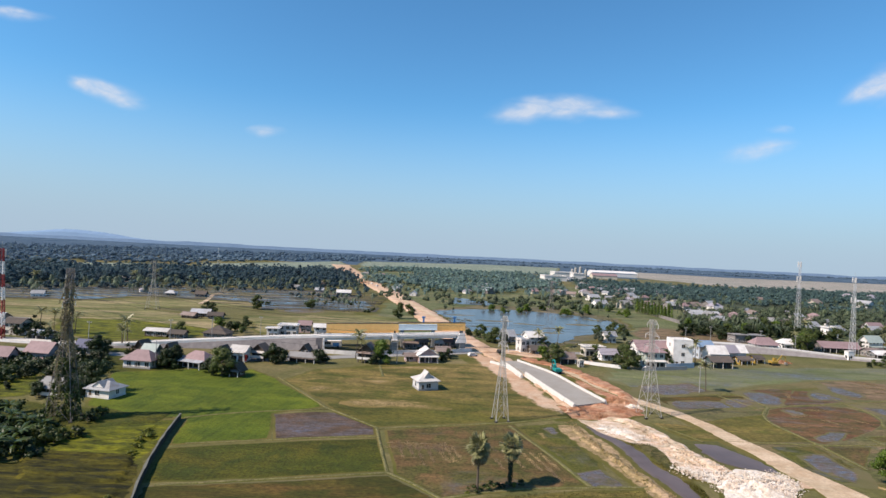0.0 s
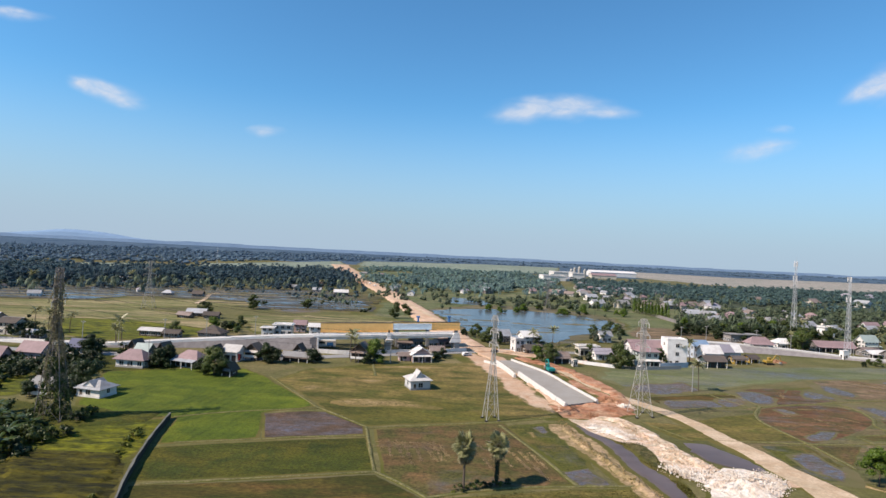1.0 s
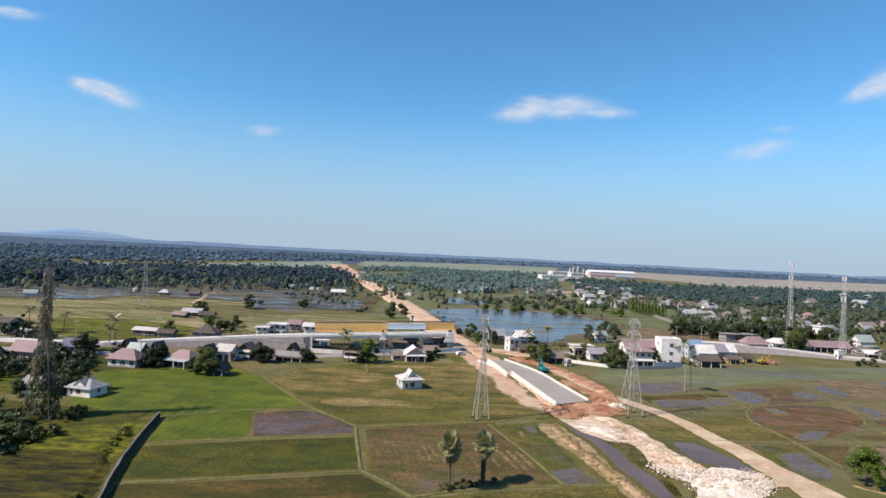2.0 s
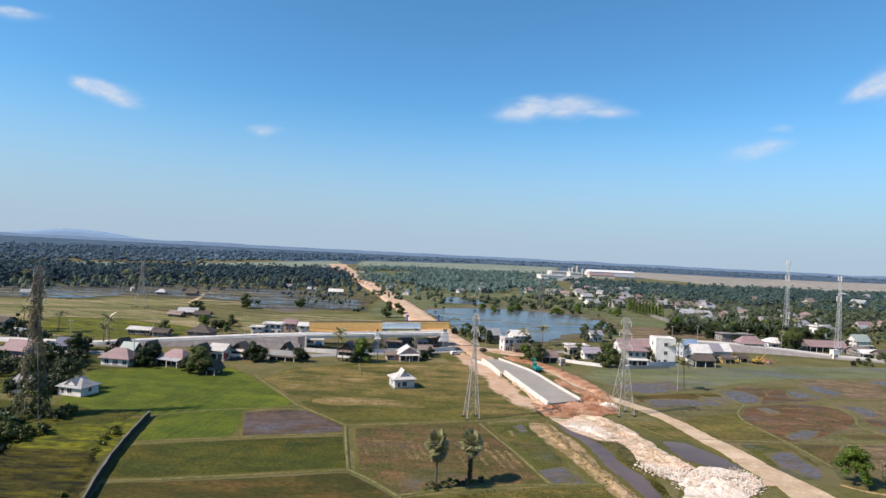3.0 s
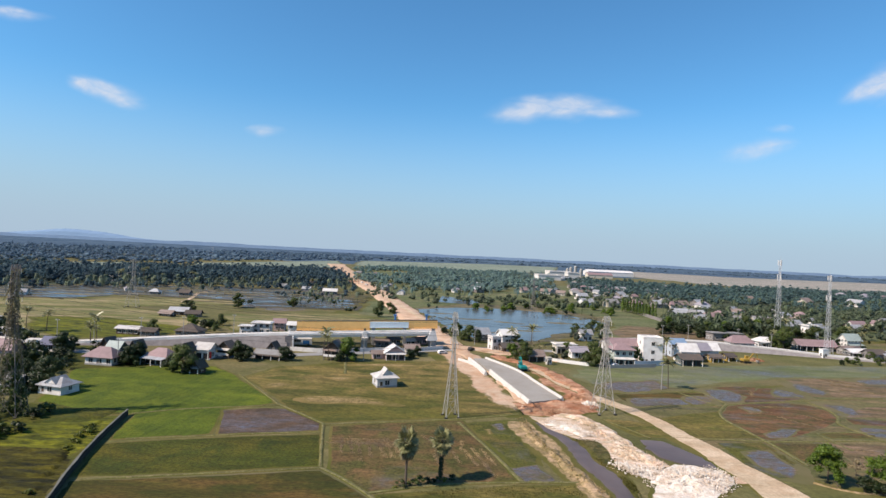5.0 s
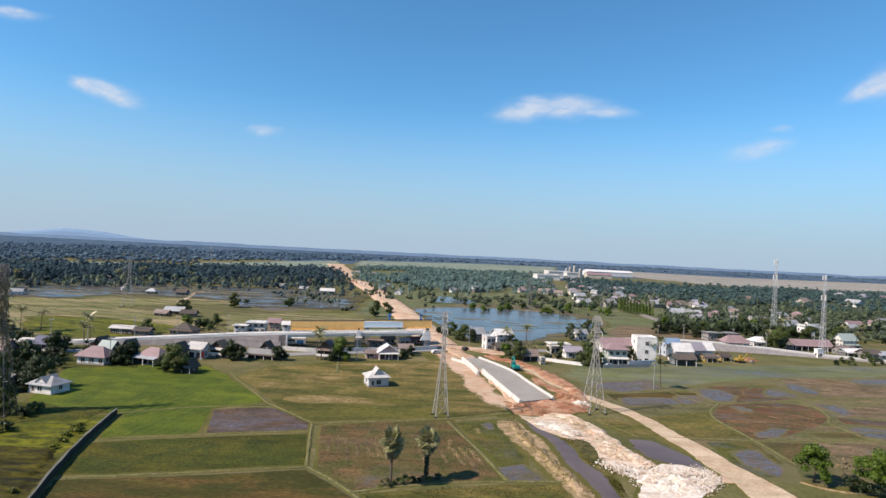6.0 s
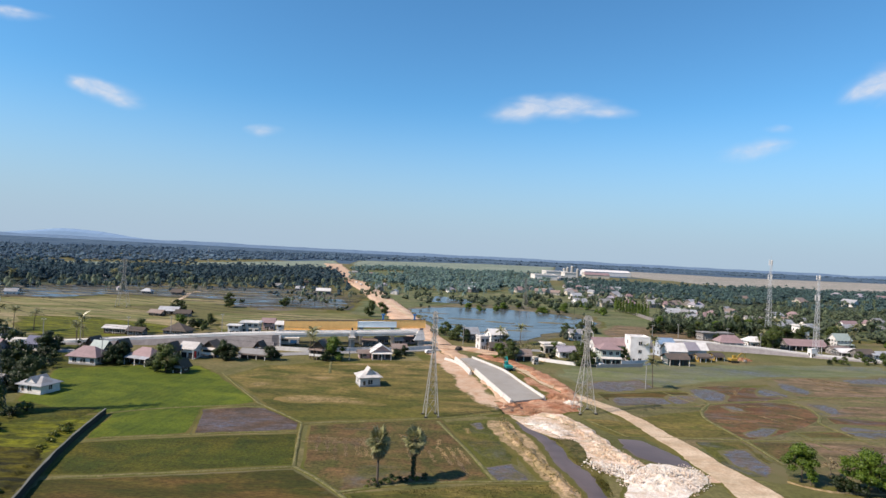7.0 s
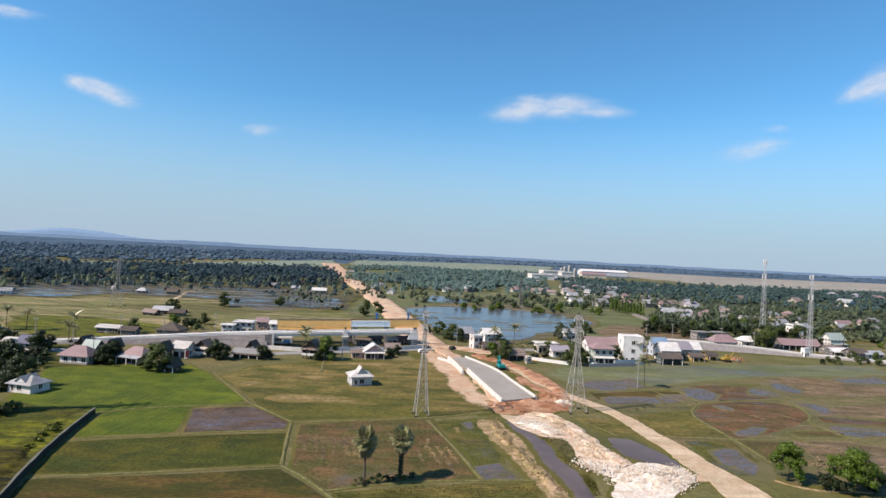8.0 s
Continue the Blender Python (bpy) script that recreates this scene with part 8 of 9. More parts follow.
# ---- walls, poles, machines, clouds ----
garden = empty("garden_wall", at(0, 0), "long dark masonry wall with pale weathered coping", "wall", "", "structure")
strip("masonry", [(-63.5, 144.5), (-59.9, 128.5), (-56.2, 115.2), (-52.8, 104.5), (-49.6, 95.6), (-47.3, 88.5)], [(-0.2, 0), (-0.2, 1.35), (0.2, 1.35), (0.2, 0)], OLDWALL, "", "", 0.0, 1.2, 0.1, parent=garden, kind="")
strip("coping", [(-63.5, 144.5), (-59.9, 128.5), (-56.2, 115.2), (-52.8, 104.5), (-49.6, 95.6), (-47.3, 88.5)], [(-0.22, 0), (-0.22, 0.1), (0.16, 0.13), (0.16, 0)], COPING, "", "", 1.352, 0.9, 0.22, parent=garden, kind="")
strip("compound_wall", [(-50.3, 242.7), (-32.4, 242.5), (-14.2, 250.5), (0.3, 254.7), (15.5, 265.1)], [(-0.12, 0), (-0.12, 1.7), (0.12, 1.7), (0.12, 0)], WHITEWALL, "low white wall along the old road", "wall", 0.0, 3)
strip("pond_wall", [(182.1, 536.0), (181.0, 455.3), (181.5, 433.9)], [(-0.3, 0), (-0.3, 2.4), (0.3, 2.4), (0.3, 0)], GREYWALL, "pale grey wall along the pasture", "wall", 0.0, 4)
strip("field_wall", [(84.8, 239.1), (96.0, 243.0), (106.6, 246.8)], [(-0.12, 0), (-0.12, 1.5), (0.12, 1.5), (0.12, 0)], GREYCON, "low grey wall at the field's edge", "wall", 0.0, 3)
strip("field_wall", [(60.5, 249.8), (70.3, 244.8), (76.7, 241.7)], [(-0.12, 0), (-0.12, 1.4), (0.12, 1.4), (0.12, 0)], WHITEWALL, "low white garden wall behind bushes", "wall", 0.0, 3)
strip("edging_wall", [(93.9, 121.7), (95.5, 120.2), (98.7, 118.0), (103.0, 117.2), (111.7, 117.7)], [(-0.2, 0), (-0.16, 0.3), (0.16, 0.32), (0.25, 0)], BANKDIRT, "low crumbling rubble wall round the trees", "wall", 0.0, 0.7, 0.3, 0.12)
# ramp of the main road on the far side of the crossing
ramp_road = empty("road_ramp", at(0, 0), "grey stone-faced ramp of the main road", "road ramp", "", "structure")
embank([(112, 299, 3.6), (136, 306, 3.6), (162.5, 307, 3.3), (190, 303, 2.2), (214, 297, 0.9), (262, 285, 0.3)], ramp_road, 0.45, WHITECON)
strip("old_road", [(-215, 221), (-160, 219), (-110, 219.5), (-70, 222), (-46, 233), (14, 262), (40, 274), (90, 276), (140, 286)], [(-3.2, 0), (3.2, 0)], ASPHALT, "worn grey village road", "road", 0.12, 4, 0.5)

def pole(xy, h, label="grey concrete power pole", lean=0.0):
    o = empty("power_pole", at(*xy), label, "power pole", "power poles")
    bm = bmesh.new()
    bar(bm, (0, 0, -0.1), (lean * h, 0, h), 0.32, 0.2, 8)
    part("shaft", bm, GREYCON, o)
    part("crossarm", boxes((lean * h - 0.9, lean * h + 0.9, -0.06, 0.06, h - 0.7, h - 0.55)), STEEL, o)
    for x in (-0.75, 0, 0.75):
        part("insulator", boxes((lean * h + x - 0.07, lean * h + x + 0.07, -0.07, 0.07, h - 0.548, h - 0.3)), WHITEWALL, o)
    return o


for xy in ((-97.2, 199.5), (-143.4, 236.9), (-132.2, 243.6), (-118.2, 254.6), (-103.2, 263.0), (-86.3, 279.8), (-16.1, 229.4), (140.2, 328.5), (183.9, 330.3), (194.2, 314.6), (218.9, 301.3), (92.8, 203.9), (30.9, 282.6), (159.2, 338.9)):
    pole(xy, 9.5)


def excavator(xy, yaw, body, label):
    o = empty("excavator", at(*xy, 0, yaw), label, "excavator")
    for s in (-1, 1):
        t = part("track", boxes((-2.0, 2.0, s * 1.15 - 0.3, s * 1.15 + 0.3, 0, 0.9), bevel=0.25), BLACK, o)
    part("undercarriage", boxes((-0.8, 0.8, -0.84, 0.84, 0.3, 1.0)), GREYWALL, o)
    part("house_body", boxes((-2.3, 1.1, -1.35, 1.35, 1.02, 2.1), bevel=0.12), body, o)
    cab = part("cab", boxes((0.0, 1.5, 0.3, 1.3, 2.12, 3.2), (-0.02, 1.52, 0.28, 1.32, 3.2, 3.34), bevel=0.06), body, o)
    part("cab_glass", boxes((1.5, 1.54, 0.4, 1.2, 2.3, 3.1), (0.2, 1.3, 1.3, 1.33, 2.3, 3.1)), GLASS, cab)
    bm = bmesh.new()
    bar(bm, (1.0, -0.3, 1.6), (3.6, -0.3, 4.6), 0.7, 0.55)
    bar(bm, (3.6, -0.3, 4.6), (5.4, -0.3, 4.0), 0.55, 0.45)
    part("boom", bm, body, o)
    bm = bmesh.new()
    bar(bm, (5.3, -0.3, 4.2), (6.0, -0.3, 1.4), 0.45, 0.3)
    arm = part("stick", bm, body, o)
    bm = bmesh.new()
    box(bm, 5.3, 6.4, -0.9, 0.3, 0.4, 1.4, 0.12)
    part("bucket", bm, GREYWALL, arm)
    return o


excavator((46.6, 225.5), 100, TEAL, "teal excavator working beside the new slab")
excavator((157.2, 270.0), 10, YELLOW, "yellow excavator parked at the field's edge")


def bus(xy, yaw):
    o = empty("bus", at(*xy, 0, yaw), "white and blue bus parked below the embankment", "bus")
    part("body", boxes((-6.6, 5.2, -1.25, 1.25, 0.5, 3.4), bevel=0.15), WHITEWALL, o)
    part("stripe", boxes((1.2, 4.0, -1.29, -1.252, 0.9, 2.4)), BLUE, o, "blue side panel")
    part("windscreen", boxes((5.2, 5.26, -1.1, 1.1, 1.5, 3.0)), GLASS, o)
    for k in range(6):
        part("side_window", boxes((-5.2 + 0.95 * k, -4.4 + 0.95 * k, -1.28, -1.25, 1.8, 2.7)), GLASS, o)
    for x in (-3.6, 3.6):
        for s in (-1, 1):
            bm = bmesh.new()
            bar(bm, (x, s * 1.0, 0.5), (x, s * 1.3, 0.5), 1.0, 1.0, 16)
            w = part("wheel", bm, BLACK, o)
            bm = bmesh.new()
            bar(bm, (x, s * 1.28, 0.5), (x, s * 1.33, 0.5), 0.5, 0.45, 10)
            part("rim", bm, STEEL, w)
    return o


bus((-48.2, 256.6), 14)


def car(xy, yaw, mat, label, z=0.0):
    o = empty("car", at(*xy, z, yaw), label, "car", "cars and vans")
    bm = bmesh.new()
    prof = [(-2.1, 0.35), (2.1, 0.35), (2.15, 0.8), (1.2, 1.0), (0.5, 1.55), (-1.5, 1.6), (-2.1, 1.0)]
    a = [bm.verts.new((x, -0.82, z)) for x, z in prof]
    b = [bm.verts.new((x, 0.82, z)) for x, z in prof]
    bm.faces.new(a)
    bm.faces.new(b[::-1])
    for i in range(len(prof)):
        j = (i + 1) % len(prof)
        bm.faces.new((a[i], b[i], b[j], a[j]))
    bmesh.ops.recalc_face_normals(bm, faces=bm.faces)
    part("body", bm, mat, o)
    for s in (-1, 1):
        part("side_glass", boxes((-1.4, 0.45, s * 0.83 - 0.01, s * 0.83 + 0.01, 1.05, 1.45)), GLASS, o)
    for x in (-1.35, 1.35):
        for s in (-1, 1):
            bm = bmesh.new()
            bar(bm, (x, s * 0.68, 0.33), (x, s * 0.88, 0.33), 0.66, 0.66, 14)
            part("wheel", bm, BLACK, o)
    return o


car(shifted((88.2, 242.2), 0, 0), 20, WHITEWALL, "white car before the mint house")
car(shifted((28.5, 265.9), 0, 0), 60, BLACK, "dark car at the crossing")
car((-85.4, 712.0), 75, WHITEWALL, "white van on the bare highway bed", 1.15)
car((-74.9, 674.5), 75, WHITEWALL, "white van on the bare highway bed", 1.15)
car(shifted((15.3, 253.4), 0, 0), 25, WHITEWALL, "white van near the bridge end")
banner = empty("banner", at(*shifted((-71.3, 213.5), 0, 0), 0, 10), "red cloth banner on a thin post", "banner")
part("post", bar(bmesh.new(), (0, 0, -0.05), (0, 0, 3.6), 0.08, 0.06, 8), STEEL, banner)
bm = bmesh.new()
rows = [[bm.verts.new((0.05 + 0.16 * i, 0.08 * math.sin(i * 1.1), z)) for z in (1.0, 2.2, 3.5)] for i in range(7)]
for a, b in zip(rows, rows[1:]):
    for j in (0, 1):
        bm.faces.new((a[j], b[j], b[j + 1], a[j + 1]))
bmesh.ops.solidify(bm, geom=bm.faces[:], thickness=0.02)
part("cloth", bm, RED, banner)

# rubble of the white heap
def heap(name, xy, rx, ry, h, mat, label, seed, yaw=0.0):
    o = empty(name, at(*xy, 0, yaw), label, "stone heap")
    bm = bmesh.new()
    n = 40
    g = [[None] * (n + 1) for _ in range(n + 1)]
    for i in range(n + 1):
        for j in range(n + 1):
            u, v = 2 * i / n - 1, 2 * j / n - 1
            d = math.sqrt(u * u + v * v)
            edge = 0.86 + 0.2 * noise.noise(Vector((u * 1.7 + seed, v * 1.7, 0)))
            z = h * max(0, 1 - (d / edge) ** 2) * (0.6 + 0.7 * noise.noise(Vector((u * 3, v * 3, seed))) + 0.35 * noise.noise(Vector((u * 9, v * 9, seed))))
            g[i][j] = bm.verts.new((u * rx, v * ry, max(-0.05, z) if d < edge else -0.05))
    for i in range(n):
        for j in range(n):
            bm.faces.new((g[i][j], g[i + 1][j], g[i + 1][j + 1], g[i][j + 1]))
    part("mound", bm, mat, o)
    rng = random.Random(seed)
    bm = bmesh.new()
    for k in range(420):
        a, q = rng.uniform(0, 6.283), math.sqrt(rng.random()) * 0.98
        x, y = math.cos(a) * q * rx, math.sin(a) * q * ry
        s = rng.choice((0.12, 0.16, 0.2, 0.32))
        z = h * max(0, 1 - q * q) * 0.62
        vs = [bm.verts.new((x + s * rng.uniform(0.5, 1) * dx, y + s * rng.uniform(0.5, 1) * dy, z + s * rng.uniform(0.4, 0.9) * dz)) for dx, dy, dz in ((1, 0, 0), (-1, 0, 0), (0, 1, 0), (0, -1, 0), (0, 0, 1), (0, 0, -1))]
        for f in ((0, 2, 4), (2, 1, 4), (1, 3, 4), (3, 0, 4), (2, 0, 5), (1, 2, 5), (3, 1, 5), (0, 3, 5)):
            bm.faces.new([vs[i] for i in f])
    r = part("loose_rubble", bm, mat, o)
    r["kind"] = "stuff"
    return o


def rubble(pts, width, n, seed, label, mat=None, big=0.5):
    """Loose angular stones strewn along a line."""
    rng = random.Random(seed)
    line = smooth_line(pts, 0.5)
    bm = bmesh.new()
    for k in range(n):
        p = rng.choice(line)
        x, y = p.x + rng.gauss(0, width / 3.2), p.y + rng.gauss(0, width / 3.2)
        s = big * rng.choice((0.3, 0.4, 0.5, 0.7, 1.0))
        z = 0.25 + max(0, 0.7 - abs(x - p.x) / width) * 0.8
        vs = [bm.verts.new((x + s * rng.uniform(0.5, 1) * a, y + s * rng.uniform(0.5, 1) * b, z + s * rng.uniform(0.4, 0.9) * c)) for a, b, c in ((1, 0, 0), (-1, 0, 0), (0, 1, 0), (0, -1, 0), (0, 0, 1), (0, 0, -1))]
        for f in ((0, 2, 4), (2, 1, 4), (1, 3, 4), (3, 0, 4), (2, 0, 5), (1, 2, 5), (3, 1, 5), (0, 3, 5)):
            bm.faces.new([vs[i] for i in f])
    return tagged(link("rubble", bm, mat or CHALK), label, "rubble", "", "stuff")


rubble([(44.4, 155.7), (49.5, 151.6), (53.0, 145.8)], 3.2, 700, 21, "white limestone rubble along the fill bank", None, 0.3)
rubble([(54.3, 158.4), (57.7, 144.8), (60.8, 134.0), (63.7, 126.8)], 3.4, 900, 25, "tan broken stone on the fill", PINKDIRT, 0.28)
rubble([(54.0, 125.4), (58.9, 122.3), (64.7, 121.8), (72.3, 122.8)], 4.6, 1700, 22, "white limestone rubble round the heap", None, 0.36)
rubble([(37.1, 158.1), (38.3, 143.5), (41.0, 129.1), (43.9, 117.9), (46.5, 109.6)], 2.2, 500, 23, "brown clods on the earth bank", TANDIRT, 0.28)
rubble([(40.7, 170.1), (46.8, 167.0), (57.9, 175.2)], 4.0, 300, 24, "red clay clods at the slab's end", REDDIRT, 0.34)
rubble([(74.0, 126.2), (75.9, 123.3), (74.1, 118.3), (69.3, 114.4)], 3.0, 500, 26, "loose white stones at the heap's foot", None, 0.24)
heap("limestone_heap", (65.5, 117.3), 9.5, 6.2, 1.7, CHALK, "heap of white limestone rubble beside the ditch", 3, 0)
heap("tan_stone_heap", (58.0, 133.6), 3.0, 6.0, 0.9, PINKDIRT, "tan broken stone spread along the bank", 5, 25)
heap("limestone_heap", (48.2, 152.4), 4.4, 4.0, 0.8, CHALK, "pale rubble at the end of the slab", 7, 0)
heap("limestone_heap", (60.6, 177.0), 3.6, 3.0, 1.6, CHALK, "small heap of white boulders by the pylon", 9, 0)
heap("orange_soil_heap", (165.2, 277.7), 5.0, 3.0, 1.6, REDDIRT, "orange soil heap beside the yellow excavator", 11, 0)
heap("red_soil_heap", (-99.2, 738.2), 9.0, 7.0, 2.6, REDDIRT, "red soil heap on the far end of the new highway", 17, 10)
heap("red_soil_heap", (58.6, 184.0), 4.6, 6.0, 1.6, REDDIRT, "red-brown soil heap beside the haul road", 15, 20)
heap("red_soil_heap", (46.4, 165.2), 6.0, 3.4, 1.3, REDDIRT, "red clay heap at the slab's end", 13, 0)

# market clutter below the bridge
for xy, w, wm, rm, t in (((-13.2, 265.7), 6.0, GREYWALL, RUSTROOF, "rusty-roofed stall below the bridge"), ((-8.0, 273.8), 5.0, BLUEWALL, ZINC, "pale blue stall below the bridge"), ((-1.0, 272.7), 4.6, WHITEWALL, WHITEROOF, "white kiosk below the bridge"), ((4.0, 277.6), 6.0, PINKWALL, PINKROOF, "brick-red stall below the bridge")):
    house(xy, 24, w, 4.0, 2.4, "gable", 0.9, wm, rm, t, wins=2, name="stall", category="stall", group="stalls below the bridge")

# rough grass in the nearest fields
GRASS_B = foliage("shaded_blade", (0.045, 0.047, 0.005), (0.095, 0.080, 0.010), 0.1, 0.7)
tufts("grass_tufts", [(2.8, 105.4), (31.0, 112.9), (42.8, 115.0), (41.9, 98.3), (9.3, 94.7)], 2600, 0.24, GRASS_B, "green grass under the palms", 405, 0.45)
tufts("grass_tufts", [(47.7, 143.7), (54.5, 143.1), (56.0, 133.8), (54.7, 127.2), (50.7, 124.7), (49.2, 132.8)], 700, 0.3, GRASS_B, "weeds on the ditch's edge", 406, 0.4)
tufts("grass_tufts", [(51.5, 124.8), (53.2, 121.9), (54.3, 115.0), (53.7, 109.7), (52.4, 109.5), (52.2, 118.7)], 500, 0.3, GRASS_B, "weeds beside the white heap", 407, 0.4)

# thin clouds
def cloud_mat():
    m = bpy.data.materials.new("cloud")
    m.use_nodes = True
    nt = m.node_tree
    nt.nodes.clear()
    at_mist = nt.nodes.new("ShaderNodeAttribute")
    at_mist.attribute_name = "mist"
    wisps = tex_noise(nt, coords(nt, "Object", (0.5, 1, 1.6)), 0.006, 6, 0.62, 1.0)
    mul = nt.nodes.new("ShaderNodeMath")
    mul.operation = "MULTIPLY"
    nt.links.new(at_mist.outputs["Fac"], mul.inputs[0])
    nt.links.new(ramp(nt, wisps, 0.3, 0.62, (0.45,) * 3, (1.0,) * 3), mul.inputs[1])
    em = nt.nodes.new("ShaderNodeEmission")
    em.inputs[0].default_value = (0.80, 0.84, 0.94, 1)
    em.inputs[1].default_value = 0.6
    tr = nt.nodes.new("ShaderNodeBsdfTransparent")
    mx = nt.nodes.new("ShaderNodeMixShader")
    nt.links.new(mul.outputs[0], mx.inputs[0])
    nt.links.new(tr.outputs[0], mx.inputs[1])
    nt.links.new(em.outputs[0], mx.inputs[2])
    out = nt.nodes.new("ShaderNodeOutputMaterial")
    nt.links.new(mx.outputs[0], out.inputs[0])
    return m


CLOUD = cloud_mat()
def cloud(p, tilt, label, lumps):
    """A thin sheet of mist, densest at its lumps (across, up, half width, half height, thickness)."""
    w = max(abs(a) + 1.9 * c for a, b, c, d, k in lumps)
    h = max(abs(b) + 2.1 * d for a, b, c, d, k in lumps)
    bm = bmesh.new()
    nx, nz = 72, 30
    rows, mist = [], []
    for i in range(nx + 1):
        row = []
        for j in range(nz + 1):
            x, z = w * (2 * i / nx - 1), h * (2 * j / nz - 1)
            q = Vector((x * 0.006, z * 0.012, p[0] * 0.01))
            xs, zs = x + 40 * noise.noise(q), z + 22 * noise.noise(q + Vector((7, 3, 1)))
            dens = sum(k * math.exp(-0.9 * (((xs - a) / c) ** 2 + ((zs - b) / d) ** 2)) for a, b, c, d, k in lumps)
            dens *= 1 + 0.35 * noise.noise(q * 3)
            row.append(bm.verts.new((x, 60 * ((x / w) ** 2 + (z / h) ** 2), z)))
            mist.append(0.0 if i in (0, nx) or j in (0, nz) else min(0.8, max(0.0, 0.8 * dens - 0.03)))
        rows.append(row)
    for a, b in zip(rows, rows[1:]):
        for j in range(nz):
            bm.faces.new((a[j], b[j], b[j + 1], a[j + 1]))
    o = link("backdrop_cloud", bm, CLOUD)
    o.data.attributes.new("mist", "FLOAT", "POINT").data.foreach_set("value", mist)
    o.matrix_world = Matrix.Translation(p) @ pose(0, 0, 0, 0, tilt, 0)
    o.visible_shadow = False
    return tagged(o, label, "cloud", "thin clouds", "structure")


cloud((811, 4200, 1130), -3, "long white wispy cloud", [(0, 16, 271, 62, 1), (-354, -49, 115, 33, 0.8), (345, -25, 164, 29, 0.75), (-189, 49, 99, 41, 0.7), (115, 41, 107, 41, 0.7), (-247, -8, 123, 41, 0.6)])
cloud((-2536, 4200, 1102), 13, "thin slanting white cloud", [(-90, 8, 132, 41, 0.9), (58, 0, 148, 45, 0.95), (164, -41, 90, 41, 0.6), (-181, 8, 74, 33, 0.5)])
cloud((-1347, 4200, 869), 0, "tiny faint cloud", [(0, 0, 90, 29, 0.8)])
cloud((2271, 4200, 907), -14, "faint slanting wisp of cloud", [(-41, 0, 164, 53, 0.6), (115, 8, 140, 37, 0.45)])
cloud((2419, 4200, 1071), -3, "tiny wisp of cloud", [(0, 0, 82, 25, 0.4)])
cloud((3089, 4200, 1418), -22, "bright white cloud", [(0, 0, 164, 53, 1), (206, -25, 206, 99, 1), (-107, -25, 99, 37, 0.7)])
cloud((-3188, 4200, 1632), 4, "thin white cloud high up", [(0, 0, 156, 33, 0.7), (-99, 16, 99, 29, 0.6)])

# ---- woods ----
# Far belts carry the haze in their leaf colour.
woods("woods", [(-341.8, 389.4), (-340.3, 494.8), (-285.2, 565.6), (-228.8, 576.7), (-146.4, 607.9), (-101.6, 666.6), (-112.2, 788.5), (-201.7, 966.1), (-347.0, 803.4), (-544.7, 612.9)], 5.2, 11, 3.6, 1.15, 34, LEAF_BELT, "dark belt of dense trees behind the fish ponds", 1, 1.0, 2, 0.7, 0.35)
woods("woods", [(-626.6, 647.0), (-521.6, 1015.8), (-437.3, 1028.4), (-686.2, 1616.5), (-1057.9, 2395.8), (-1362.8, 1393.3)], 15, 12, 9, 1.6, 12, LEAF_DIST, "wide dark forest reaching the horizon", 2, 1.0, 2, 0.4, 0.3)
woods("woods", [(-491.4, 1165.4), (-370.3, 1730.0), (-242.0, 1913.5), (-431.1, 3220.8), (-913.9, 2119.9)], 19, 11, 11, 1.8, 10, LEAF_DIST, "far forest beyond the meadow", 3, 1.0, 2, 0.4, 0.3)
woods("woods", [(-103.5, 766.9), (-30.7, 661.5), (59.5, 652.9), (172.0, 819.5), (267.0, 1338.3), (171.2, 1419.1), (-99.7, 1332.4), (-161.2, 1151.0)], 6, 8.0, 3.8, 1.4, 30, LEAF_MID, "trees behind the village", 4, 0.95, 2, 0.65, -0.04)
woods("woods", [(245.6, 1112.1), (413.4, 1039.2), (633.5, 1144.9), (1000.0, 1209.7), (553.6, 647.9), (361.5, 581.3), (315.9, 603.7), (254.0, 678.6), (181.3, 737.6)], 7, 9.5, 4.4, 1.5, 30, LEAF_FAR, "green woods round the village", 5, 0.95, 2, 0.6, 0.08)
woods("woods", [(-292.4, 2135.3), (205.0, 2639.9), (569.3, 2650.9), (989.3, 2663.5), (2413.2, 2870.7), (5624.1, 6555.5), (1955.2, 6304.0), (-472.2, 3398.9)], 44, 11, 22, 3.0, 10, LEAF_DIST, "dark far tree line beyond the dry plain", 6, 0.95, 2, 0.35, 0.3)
woods("village_greenery", [(19.4, 538.0), (55.4, 472.0), (107.8, 479.7), (159.9, 505.0), (206.3, 576.4), (250.4, 587.8), (276.4, 496.3), (257.7, 636.5), (151.1, 663.0)], 10, 6.5, 3.4, 1.3, 16, LEAF_VILLAGE, "loose garden trees and bushes among houses", 7, 0.45)
woods("village_greenery", [(184.5, 449.3), (192.5, 397.5), (236.5, 373.6), (317.1, 365.2), (553.6, 647.9), (390.1, 628.9), (220.9, 515.4)], 9, 7.0, 3.6, 1.3, 16, LEAF_VILLAGE, "garden trees between the village houses", 8, 0.95)
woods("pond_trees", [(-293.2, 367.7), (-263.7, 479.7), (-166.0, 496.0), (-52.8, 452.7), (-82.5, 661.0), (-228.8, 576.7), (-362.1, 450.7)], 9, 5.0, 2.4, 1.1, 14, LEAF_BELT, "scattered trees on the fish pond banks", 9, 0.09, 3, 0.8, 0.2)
woods("pond_trees", [(-128.2, 390.6), (-46.0, 404.8), (-55.3, 504.9), (-133.4, 518.7)], 10, 4.6, 2.4, 1.0, 16, LEAF_DARK, "trees and scrub between fish ponds", 10, 0.09)
